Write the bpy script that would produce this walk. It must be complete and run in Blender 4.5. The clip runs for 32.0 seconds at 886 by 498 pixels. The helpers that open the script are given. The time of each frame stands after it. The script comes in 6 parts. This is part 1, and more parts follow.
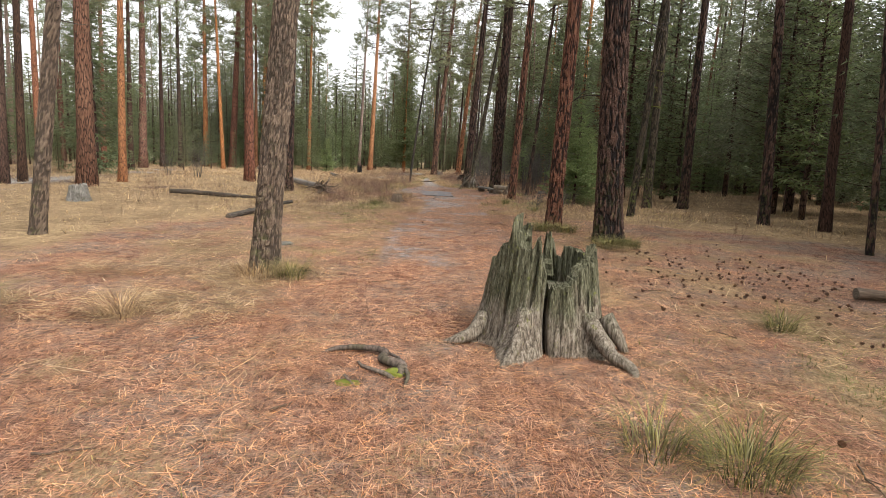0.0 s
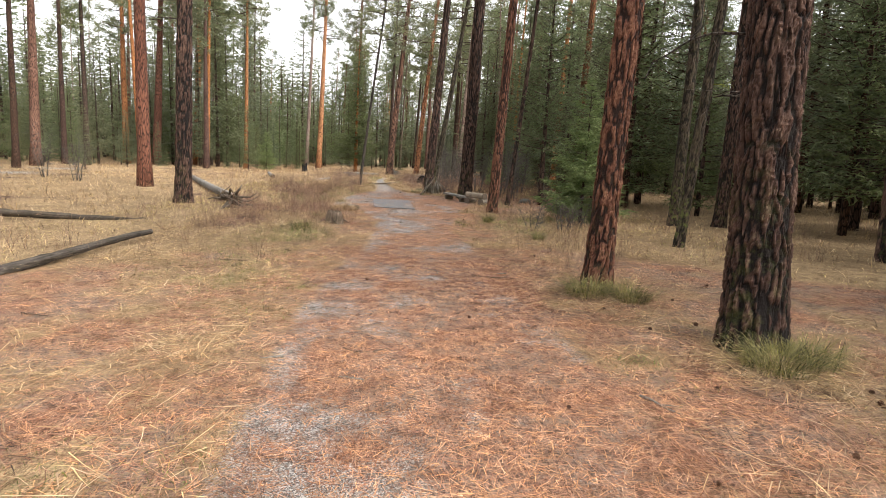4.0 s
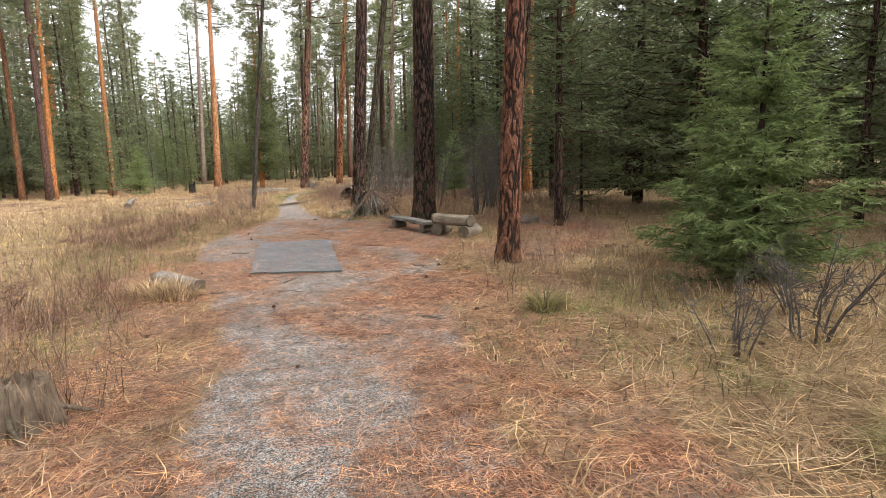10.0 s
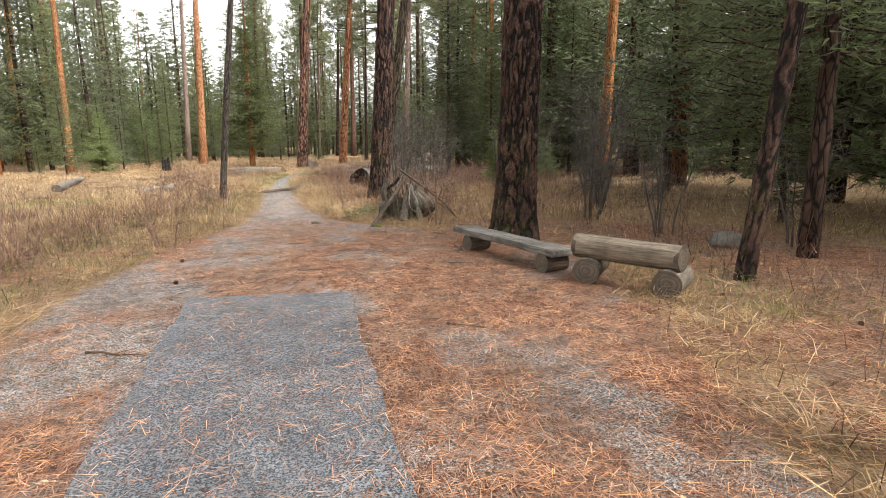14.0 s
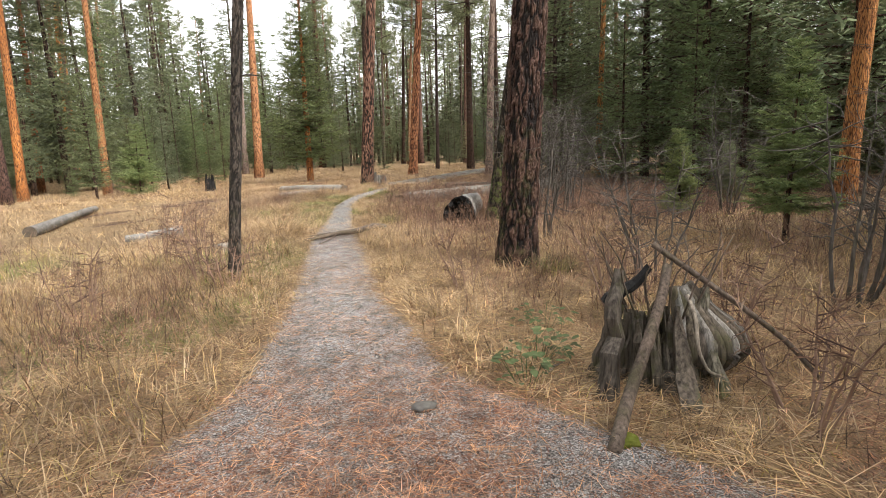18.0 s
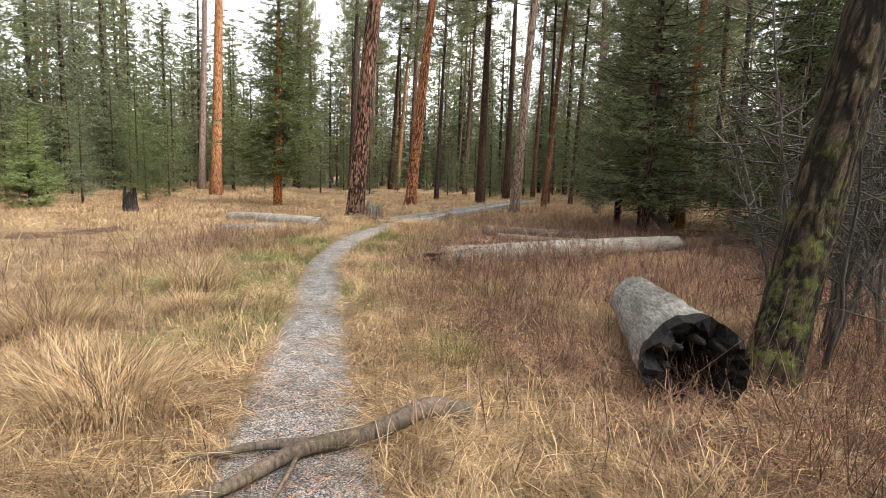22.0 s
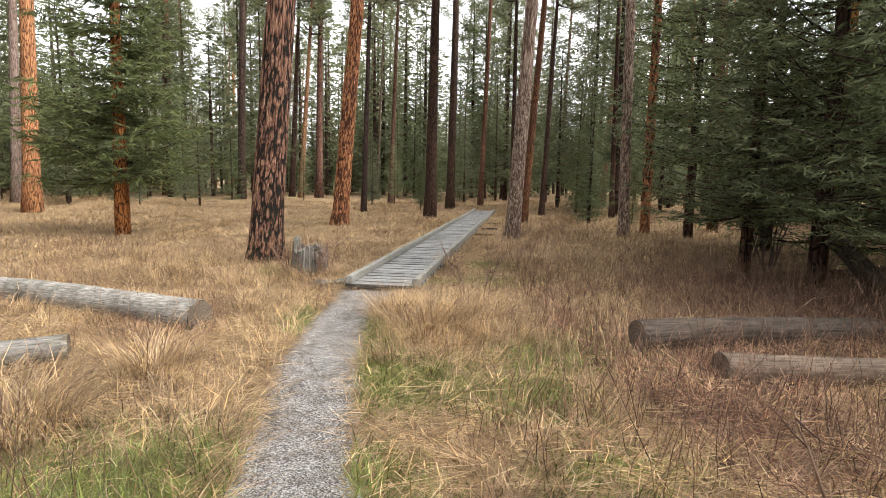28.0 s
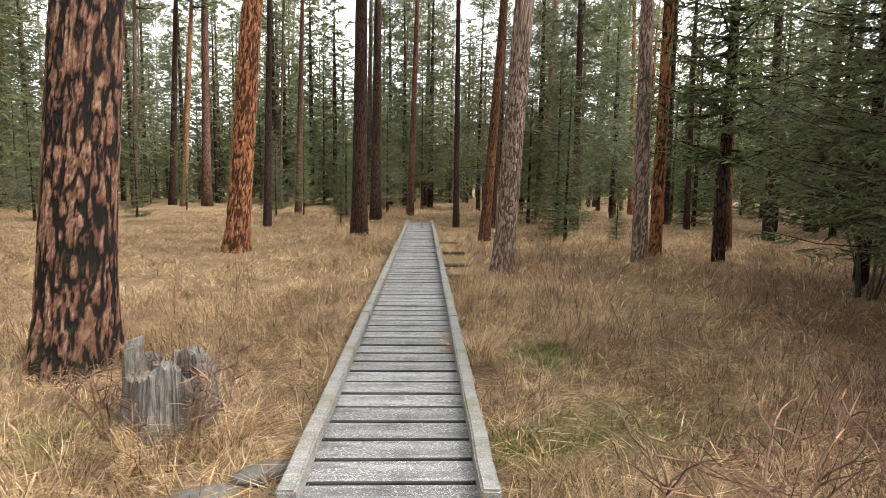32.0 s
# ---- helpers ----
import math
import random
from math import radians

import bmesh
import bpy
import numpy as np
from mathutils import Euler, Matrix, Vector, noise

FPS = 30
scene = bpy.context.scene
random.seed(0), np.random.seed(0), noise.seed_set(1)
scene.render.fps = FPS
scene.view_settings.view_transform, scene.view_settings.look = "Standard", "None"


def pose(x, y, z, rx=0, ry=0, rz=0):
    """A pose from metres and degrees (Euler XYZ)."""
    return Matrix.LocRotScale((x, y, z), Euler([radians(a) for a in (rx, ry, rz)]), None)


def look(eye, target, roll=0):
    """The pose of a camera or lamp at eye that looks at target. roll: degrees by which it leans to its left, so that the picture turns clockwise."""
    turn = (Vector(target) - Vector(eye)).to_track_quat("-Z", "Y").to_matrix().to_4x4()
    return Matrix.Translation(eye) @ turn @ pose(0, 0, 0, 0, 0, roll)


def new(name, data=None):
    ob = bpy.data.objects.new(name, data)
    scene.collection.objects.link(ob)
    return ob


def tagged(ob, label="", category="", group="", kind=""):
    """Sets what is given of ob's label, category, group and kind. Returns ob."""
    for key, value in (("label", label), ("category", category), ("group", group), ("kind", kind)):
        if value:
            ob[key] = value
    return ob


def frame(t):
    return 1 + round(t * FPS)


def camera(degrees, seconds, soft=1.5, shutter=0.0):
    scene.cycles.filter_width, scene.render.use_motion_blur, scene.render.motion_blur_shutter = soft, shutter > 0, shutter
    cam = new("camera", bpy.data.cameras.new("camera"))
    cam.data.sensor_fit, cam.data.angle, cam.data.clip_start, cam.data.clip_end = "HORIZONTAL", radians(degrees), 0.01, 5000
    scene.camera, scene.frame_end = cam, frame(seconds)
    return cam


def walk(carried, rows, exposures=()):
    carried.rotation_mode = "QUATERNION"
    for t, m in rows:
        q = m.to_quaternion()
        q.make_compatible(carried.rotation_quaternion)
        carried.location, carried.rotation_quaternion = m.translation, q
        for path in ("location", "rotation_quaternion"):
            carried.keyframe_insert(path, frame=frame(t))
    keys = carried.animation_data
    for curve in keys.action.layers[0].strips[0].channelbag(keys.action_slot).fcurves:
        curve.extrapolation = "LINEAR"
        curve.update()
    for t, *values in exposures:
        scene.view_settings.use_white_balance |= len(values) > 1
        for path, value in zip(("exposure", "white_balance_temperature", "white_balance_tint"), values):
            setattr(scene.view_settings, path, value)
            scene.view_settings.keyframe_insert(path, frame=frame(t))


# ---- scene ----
EXPOSURES = [(0.0, 0.87), (2.0, 1.03), (6.0, 1.29), (10.0, 1.33), (14.0, 1.45), (18.0, 1.35), (20.0, 1.3), (26.0, 1.32), (32.0, 1.45)]
cam = camera(77.0, 32.0, soft=0.8)
PATH = [
    (0.0, -0.000, -0.000, 1.496, -0.45, -8.93, 2.32),
    (0.5, 0.043, 0.788, 1.483, -1.72, -9.47, 2.39),
    (1.0, 0.006, 1.582, 1.475, -2.65, -9.78, 2.37),
    (1.5, 0.057, 2.365, 1.476, -3.51, -10.15, 2.78),
    (2.0, 0.037, 3.155, 1.521, -3.66, -10.02, 2.69),
    (2.5, 0.014, 3.915, 1.603, -3.69, -9.65, 2.80),
    (3.0, -0.023, 4.616, 1.658, -3.86, -9.39, 2.54),
    (3.5, -0.062, 5.372, 1.627, -4.28, -9.08, 2.67),
    (5.5, 0.098, 8.392, 1.694, -6.89, -9.48, 1.16),
    (6.0, 0.158, 9.243, 1.673, -6.83, -9.56, 0.69),
    (6.5, 0.211, 10.050, 1.661, -6.59, -9.55, 0.16),
    (7.0, 0.288, 10.858, 1.661, -6.65, -9.60, -0.14),
    (7.5, 0.278, 11.762, 1.630, -6.35, -8.79, -1.00),
    (8.0, 0.300, 12.633, 1.611, -6.34, -8.58, -1.42),
    (8.5, 0.280, 13.493, 1.592, -6.37, -8.30, -2.02),
    (9.0, 0.283, 14.316, 1.573, -7.21, -7.91, -2.50),
    (9.5, 0.298, 15.111, 1.556, -8.74, -8.10, -2.90),
    (10.0, 0.324, 15.992, 1.510, -12.05, -8.73, -1.85),
    (10.5, 0.381, 16.836, 1.490, -15.68, -8.98, -1.29),
    (11.0, 0.405, 17.621, 1.451, -16.99, -9.14, -1.16),
    (11.5, 0.439, 18.371, 1.435, -16.79, -9.32, -1.73),
    (12.0, 0.479, 19.032, 1.427, -16.58, -9.74, -2.89),
    (12.5, 0.453, 19.910, 1.450, -16.31, -9.87, -2.23),
    (13.0, 0.404, 20.771, 1.412, -14.98, -10.05, -2.47),
    (13.5, 0.305, 21.691, 1.379, -13.52, -10.32, -2.34),
    (14.0, 0.241, 22.705, 1.336, -12.15, -10.69, -0.83),
    (14.5, 0.205, 23.652, 1.323, -10.76, -11.47, -0.23),
    (16.5, 0.136, 26.570, 1.523, -7.86, -12.49, -2.10),
    (17.0, 0.096, 27.469, 1.551, -7.78, -12.21, -2.51),
    (17.5, 0.049, 28.467, 1.565, -7.38, -11.51, -2.37),
    (18.0, -0.062, 29.350, 1.556, -5.82, -10.21, -2.49),
    (18.5, -0.170, 30.322, 1.522, -4.18, -9.26, -2.22),
    (19.0, -0.282, 31.300, 1.512, -4.85, -8.70, -1.23),
    (19.5, -0.318, 32.325, 1.522, -6.43, -8.26, -0.48),
    (20.0, -0.378, 33.305, 1.517, -7.57, -7.48, 0.88),
    (20.5, -0.458, 34.274, 1.510, -8.22, -7.21, 1.69),
    (21.0, -0.593, 35.225, 1.509, -8.38, -7.16, 1.73),
    (21.5, -0.669, 36.179, 1.497, -8.94, -7.24, 1.89),
    (22.0, -0.715, 37.175, 1.454, -8.78, -7.39, 1.58),
    (22.5, -0.722, 38.156, 1.418, -8.71, -7.59, 1.82),
    (23.0, -0.805, 39.086, 1.403, -8.34, -7.73, 1.48),
    (23.5, -0.897, 39.943, 1.418, -8.55, -7.79, 1.59),
    (24.0, -1.006, 40.716, 1.452, -8.83, -7.79, 1.31),
    (24.5, -1.066, 41.396, 1.462, -10.34, -7.82, 1.40),
    (25.0, -1.046, 42.050, 1.450, -11.73, -7.58, 1.19),
    (25.5, -1.035, 42.730, 1.436, -13.10, -6.97, 1.09),
    (26.0, -1.033, 43.429, 1.430, -14.02, -6.32, 1.14),
    (26.5, -1.069, 44.133, 1.426, -14.90, -6.26, 1.08),
    (28.5, -1.174, 46.716, 1.592, -21.41, -7.12, 0.76),
    (29.0, -1.113, 47.416, 1.566, -22.94, -6.61, 0.38),
    (29.5, -1.045, 48.089, 1.545, -24.18, -5.76, -0.08),
    (30.0, -0.963, 48.706, 1.530, -25.50, -5.66, -0.65),
    (30.5, -0.845, 49.484, 1.505, -27.00, -5.72, -0.44),
    (31.0, -0.733, 50.178, 1.509, -28.05, -5.65, -0.14),
    (31.5, -0.534, 50.756, 1.563, -29.21, -6.24, 0.63),
    (32.0, -0.400, 51.343, 1.617, -29.87, -6.53, 0.82),
]


def sight(yaw, pitch):
    a, b = radians(yaw), radians(pitch)
    return Vector((-math.sin(a) * math.cos(b), math.cos(a) * math.cos(b), math.sin(b)))


walk(cam, [(t, look((x, y, z), Vector((x, y, z)) + sight(yaw, pitch), roll)) for t, x, y, z, yaw, pitch, roll in PATH], EXPOSURES)

# ---- sky and sun: bright overcast ----
SUN_EL, SUN_ROT = radians(47), radians(130)
world = bpy.data.worlds.new("overcast_sky")
scene.world = world
world.use_nodes = True
wn, wl = world.node_tree.nodes, world.node_tree.links
sky = wn.new("ShaderNodeTexSky")
sky.sky_type, sky.sun_disc, sky.sun_elevation, sky.sun_rotation = "NISHITA", False, SUN_EL, SUN_ROT
sky.air_density, sky.dust_density, sky.ozone_density = 1.2, 4.0, 1.0
pale = wn.new("ShaderNodeHueSaturation")
pale.inputs["Saturation"].default_value, pale.inputs["Value"].default_value = 0.12, 1.55
wl.new(sky.outputs[0], pale.inputs["Color"])
wl.new(pale.outputs[0], wn["Background"].inputs["Color"])
wn["Background"].inputs["Strength"].default_value = 0.15
sun_data = bpy.data.lights.new("sun", "SUN")
sun_data.energy, sun_data.angle, sun_data.color = 1.8, radians(20), (1.0, 0.95, 0.88)
sun = new("sun", sun_data)
sun.matrix_world = look((0, 0, 60), Vector((0, 0, 60)) - Vector((math.cos(SUN_EL) * math.sin(SUN_ROT), math.cos(SUN_EL) * math.cos(SUN_ROT), math.sin(SUN_EL))))


# ---- materials ----
class Stuff:
    """A node material under construction."""

    def __init__(self, name, rough=0.85, spec=0.25, metal=0.0):
        self.m = bpy.data.materials.new(name)
        self.m.use_nodes = True
        self.n, self.l = self.m.node_tree.nodes, self.m.node_tree.links
        self.b = self.n["Principled BSDF"]
        self.b.inputs["Roughness"].default_value = rough
        self.b.inputs["Specular IOR Level"].default_value = spec
        self.b.inputs["Metallic"].default_value = metal
        self.co = self.n.new("ShaderNodeTexCoord")
        self.geo = self.n.new("ShaderNodeNewGeometry")
        self.info = self.n.new("ShaderNodeObjectInfo")

    def put(self, socket, value):
        if isinstance(value, (int, float)):
            socket.default_value = value
        elif isinstance(value, tuple):
            socket.default_value = (*value, 1.0) if len(value) == 3 and socket.type == "RGBA" else value
        else:
            self.l.new(value, socket)

    def coord(self, scale=(1, 1, 1), world=False):
        mp = self.n.new("ShaderNodeMapping")
        mp.inputs["Scale"].default_value = scale
        self.l.new(self.geo.outputs["Position"] if world else self.co.outputs["Object"], mp.inputs["Vector"])
        return mp.outputs[0]

    def noise(self, scale, detail=4.0, rough=0.6, stretch=(1, 1, 1), world=False, distort=0.0):
        t = self.n.new("ShaderNodeTexNoise")
        t.inputs["Scale"].default_value, t.inputs["Detail"].default_value = scale, detail
        t.inputs["Roughness"].default_value, t.inputs["Distortion"].default_value = rough, distort
        self.l.new(self.coord(stretch, world), t.inputs["Vector"])
        return t.outputs[0]

    def cells(self, scale, feature="DISTANCE_TO_EDGE", stretch=(1, 1, 1), world=False, out=0):
        t = self.n.new("ShaderNodeTexVoronoi")
        t.feature = feature
        t.inputs["Scale"].default_value = scale
        self.l.new(self.coord(stretch, world), t.inputs["Vector"])
        return t.outputs[out]

    def attr(self, name, out="Fac"):
        t = self.n.new("ShaderNodeAttribute")
        t.attribute_name = name
        return t.outputs[out]

    def split(self, colour):
        t = self.n.new("ShaderNodeSeparateColor")
        self.l.new(colour, t.inputs[0])
        return t.outputs

    def ramp(self, fac, *stops):
        t = self.n.new("ShaderNodeValToRGB")
        el = t.color_ramp.elements
        while len(el) < len(stops):
            el.new(0.5)
        for e, (pos, c) in zip(el, stops):
            e.position, e.color = pos, (c, c, c, 1) if isinstance(c, (int, float)) else (*c, 1)
        self.put(t.inputs[0], fac)
        return t.outputs[0]

    def mix(self, fac, a, b, mode="MIX"):
        t = self.n.new("ShaderNodeMix")
        t.data_type, t.blend_type = "RGBA", mode
        self.put(t.inputs[0], fac), self.put(t.inputs[6], a), self.put(t.inputs[7], b)
        return t.outputs[2]

    def math(self, op, a, b=0.0, clamp=False):
        t = self.n.new("ShaderNodeMath")
        t.operation, t.use_clamp = op, clamp
        self.put(t.inputs[0], a), self.put(t.inputs[1], b)
        return t.outputs[0]

    def vary(self, colour, rand, hue=0.02, sat=0.2, val=0.35):
        """Shifts a colour by a random number."""
        t = self.n.new("ShaderNodeHueSaturation")
        self.put(t.inputs["Color"], colour)
        for key, mid, span, k in (("Hue", 0.5, hue, 1.0), ("Saturation", 1.0, sat, 7.3), ("Value", 1.0, val, 3.1)):
            r = self.math("FRACT", self.math("MULTIPLY", rand, k))
            self.l.new(self.math("ADD", self.math("MULTIPLY", self.math("SUBTRACT", r, 0.5), 2 * span), mid), t.inputs[key])
        return t.outputs[0]

    def bump(self, height, strength=0.5, distance=0.01):
        t = self.n.new("ShaderNodeBump")
        t.inputs["Strength"].default_value, t.inputs["Distance"].default_value = strength, distance
        self.l.new(height, t.inputs["Height"])
        self.l.new(t.outputs[0], self.b.inputs["Normal"])

    def done(self, colour, leaf=0.0):
        self.put(self.b.inputs["Base Color"], colour)
        if leaf:
            tr, mx = self.n.new("ShaderNodeBsdfTranslucent"), self.n.new("ShaderNodeMixShader")
            self.put(tr.inputs[0], colour)
            mx.inputs[0].default_value = leaf
            self.l.new(self.b.outputs[0], mx.inputs[1]), self.l.new(tr.outputs[0], mx.inputs[2])
            self.l.new(mx.outputs[0], self.n["Material Output"].inputs[0])
        return self.m


def bark_near(name, furrow, plate, flake, moss=0.0):
    """Bark in plates; the mesh holds how deep a furrow is and where moss sits."""
    s = Stuff(name, 0.9, 0.2)
    p = s.attr("plate")
    fine, big = s.noise(26, 6, 0.65, (1, 1, 0.35)), s.noise(2.3, 3, 0.6, (1, 1, 0.4))
    grit, streak = s.noise(75, 5, 0.75, (1, 1, 0.6)), s.noise(38, 4, 0.7, (1, 1, 0.12))
    edge = s.math("ADD", p, s.math("MULTIPLY", s.math("SUBTRACT", s.math("ADD", fine, streak), 1.0), 0.75))
    top = s.mix(s.ramp(grit, (0.38, 0.0), (0.62, 1.0)), s.mix(0.55, plate, flake), flake)
    top = s.mix(s.ramp(s.attr("tone"), (0.2, 0.0), (0.75, 1.0)), s.mix(s.ramp(grit, (0.4, 0.0), (0.6, 1.0)), tuple(c * 0.55 for c in plate), plate), top)
    top = s.mix(s.ramp(big, (0.45, 0.0), (0.65, 0.4)), top, tuple(c * 0.55 for c in plate))
    body = s.mix(s.ramp(edge, (0.5, 0.0), (0.8, 1.0)), s.mix(streak, tuple(c * 0.5 for c in plate), plate), top)
    c = s.mix(s.ramp(edge, (0.27, 0.0), (0.48, 1.0)), furrow, body)
    fine = s.math("ADD", s.math("MULTIPLY", grit, 0.5), s.math("MULTIPLY", streak, 0.7))
    if moss:
        green = s.mix(s.noise(40, 3), (0.055, 0.068, 0.016), (0.14, 0.155, 0.045))
        c = s.mix(s.math("MULTIPLY", s.ramp(s.noise(7, 5, 0.7), (0.5, 0.0), (0.63, 1.0)), s.attr("moss")), c, green)
    s.bump(s.math("ADD", s.math("MULTIPLY", edge, 0.6), s.math("MULTIPLY", fine, 0.6)), 0.9, 0.02)
    return s.done(c)


def bark_far(name, furrow, plate, flake):
    s = Stuff(name, 0.9, 0.15)
    cell = s.cells(15.0, stretch=(1, 1, 0.22))
    fine, big = s.noise(18, 4, 0.65, (1, 1, 0.3)), s.noise(0.5, 3)
    body = s.vary(s.mix(s.ramp(fine, (0.35, 0.0), (0.7, 1.0)), plate, flake), s.info.outputs["Random"], 0.012, 0.15, 0.25)
    body = s.mix(s.ramp(big, (0.4, 0.0), (0.65, 0.6)), body, tuple(c * 0.55 for c in plate))
    c = s.mix(s.ramp(s.math("ADD", cell, s.math("MULTIPLY", s.math("SUBTRACT", fine, 0.5), 0.2)), (0.02, 0.0), (0.14, 1.0)), furrow, body)
    s.bump(s.math("ADD", cell, s.math("MULTIPLY", fine, 0.4)), 0.8, 0.05)
    return s.done(c)


BARKS = {
    "red": ((0.022, 0.012, 0.009), (0.125, 0.052, 0.032), (0.235, 0.115, 0.07)),
    "orange": ((0.06, 0.025, 0.014), (0.3, 0.12, 0.055), (0.46, 0.24, 0.12)),
    "dark": ((0.011, 0.008, 0.007), (0.06, 0.033, 0.025), (0.135, 0.08, 0.058)),
    "grey": ((0.045, 0.033, 0.024), (0.12, 0.085, 0.062), (0.2, 0.15, 0.108)),
    "moss": ((0.014, 0.011, 0.008), (0.055, 0.04, 0.028), (0.11, 0.085, 0.055)),
    "tan": ((0.01, 0.0075, 0.006), (0.13, 0.06, 0.038), (0.35, 0.21, 0.145)),
    "pale": ((0.09, 0.06, 0.045), (0.27, 0.19, 0.15), (0.43, 0.33, 0.265)),
    "thin": ((0.018, 0.015, 0.013), (0.06, 0.047, 0.038), (0.12, 0.098, 0.08)),
}
NEAR = {k: bark_near("bark_" + k, *v, moss=1.0) for k, v in BARKS.items()}
FAR = {k: bark_far("far_bark_" + k, *v) for k, v in BARKS.items()}


def foliage(name, dark, light, leaf=0.48, hue=0.025):
    s = Stuff(name, 0.6, 0.25)
    isl = s.geo.outputs["Random Per Island"]
    c = s.mix(isl, dark, light)
    c = s.vary(c, s.info.outputs["Random"], hue, 0.15, 0.2)
    c = s.mix(s.ramp(s.noise(1.3, 3), (0.35, 0.0), (0.7, 0.7)), c, s.mix(0.5, c, light))
    return s.done(c, leaf)


FIR = foliage("fir_needles", (0.055, 0.07, 0.033), (0.185, 0.212, 0.098))
FIR_BRIGHT = foliage("young_fir_needles", (0.09, 0.125, 0.052), (0.28, 0.335, 0.138))
# Slightly paler and greyer than FIR: haze over distant trees put into the colour.
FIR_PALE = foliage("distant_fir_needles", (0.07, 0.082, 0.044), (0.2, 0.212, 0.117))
PINE = foliage("pine_needles", (0.075, 0.088, 0.044), (0.22, 0.228, 0.12))


def wood(name, dark, light, moss=0.0, grain=(1, 1, 0.08), scale=45):
    """Weathered wood with its grain along z of the part."""
    s = Stuff(name, 0.85, 0.2)
    g, big, fine = s.noise(scale, 5, 0.65, grain), s.noise(3, 4, 0.65), s.noise(160, 2)
    c = s.mix(s.ramp(g, (0.32, 0.0), (0.68, 1.0)), dark, light)
    c = s.mix(s.ramp(big, (0.42, 0.0), (0.7, 0.65)), c, tuple(0.45 * x for x in dark))
    c = s.vary(c, s.info.outputs["Random"], 0.008, 0.15, 0.18)
    if moss:
        c = s.mix(s.math("MULTIPLY", s.ramp(s.noise(6, 5, 0.7), (0.5, 0.0), (0.66, 1.0)), moss), c, s.mix(fine, (0.05, 0.055, 0.018), (0.16, 0.155, 0.06)))
    s.bump(s.math("ADD", g, s.math("MULTIPLY", fine, 0.2)), 0.8, 0.012)
    return s.done(c)


STUMP = wood("weathered_stump_wood", (0.024, 0.02, 0.014), (0.3, 0.26, 0.195), 0.85, (1, 1, 0.1), 65)


def old_stump():
    """Grey fibrous wood, bleached low down, greened by algae and moss higher up."""
    s = Stuff("hollow_stump_wood", 0.9, 0.15)
    g, f, big = s.noise(48, 6, 0.7, (1, 1, 0.07), distort=0.4), s.noise(150, 4, 0.7, (1, 1, 0.12)), s.noise(5, 5, 0.65, (1, 1, 0.5))
    z = s.n.new("ShaderNodeSeparateXYZ")
    s.l.new(s.co.outputs["Object"], z.inputs[0])
    fib = s.math("ADD", s.math("MULTIPLY", g, 0.65), s.math("MULTIPLY", f, 0.35))
    c = s.ramp(fib, (0.36, (0.02, 0.016, 0.012)), (0.47, (0.13, 0.105, 0.078)), (0.6, (0.34, 0.295, 0.235)), (0.7, (0.46, 0.42, 0.35)))
    high = s.math("ADD", s.math("MULTIPLY", z.outputs[2], 1.5), s.math("MULTIPLY", s.math("SUBTRACT", big, 0.5), 1.8))
    green = s.ramp(fib, (0.38, (0.014, 0.014, 0.008)), (0.5, (0.085, 0.085, 0.048)), (0.66, (0.24, 0.235, 0.16)))
    c = s.mix(s.ramp(high, (0.4, 0.0), (0.75, 0.9)), c, green)
    c = s.mix(s.ramp(s.noise(9, 6, 0.75), (0.6, 0.0), (0.68, 0.9)), c, s.mix(f, (0.07, 0.08, 0.012), (0.26, 0.27, 0.06)))
    s.bump(s.math("ADD", fib, s.math("MULTIPLY", big, 0.25)), 1.0, 0.03)
    return s.done(c)


OLD_STUMP = old_stump()
SILVER = wood("silver_dead_wood", (0.08, 0.072, 0.063), (0.33, 0.31, 0.28), 0.15, (1, 1, 0.14), 60)
BROWNWOOD = wood("brown_dead_wood", (0.06, 0.042, 0.03), (0.2, 0.145, 0.1))
ROOT = wood("bark_of_root", (0.04, 0.031, 0.024), (0.2, 0.158, 0.125), 0.25)
LOGWOOD = wood("bench_log_wood", (0.1, 0.08, 0.06), (0.29, 0.245, 0.185))
DARK_BARK = wood("dark_log_bark", (0.02, 0.016, 0.013), (0.12, 0.094, 0.075), 0.1)
CHAR = wood("charred_wood", (0.004, 0.004, 0.004), (0.02, 0.018, 0.017))
MOSS_S = Stuff("moss", 0.95, 0.1)
MOSS_S.bump(MOSS_S.noise(90, 4), 1.0, 0.02)
MOSS = MOSS_S.done(MOSS_S.mix(MOSS_S.noise(14, 4), (0.06, 0.08, 0.012), (0.24, 0.25, 0.05)))


def end_grain():
    s = Stuff("cut_log_end", 0.85, 0.15)
    r = s.n.new("ShaderNodeTexWave")
    r.wave_type, r.rings_direction = "RINGS", "Z"
    r.inputs["Scale"].default_value, r.inputs["Distortion"].default_value = 9, 7.0
    s.l.new(s.coord(), r.inputs["Vector"])
    c = s.mix(r.outputs[1], (0.1, 0.08, 0.06), (0.15, 0.12, 0.09))
    c = s.mix(s.ramp(s.noise(9, 4), (0.4, 0.0), (0.7, 0.7)), c, (0.06, 0.05, 0.042))
    s.bump(r.outputs[1], 0.3, 0.004)
    return s.done(c)


ENDS = end_grain()


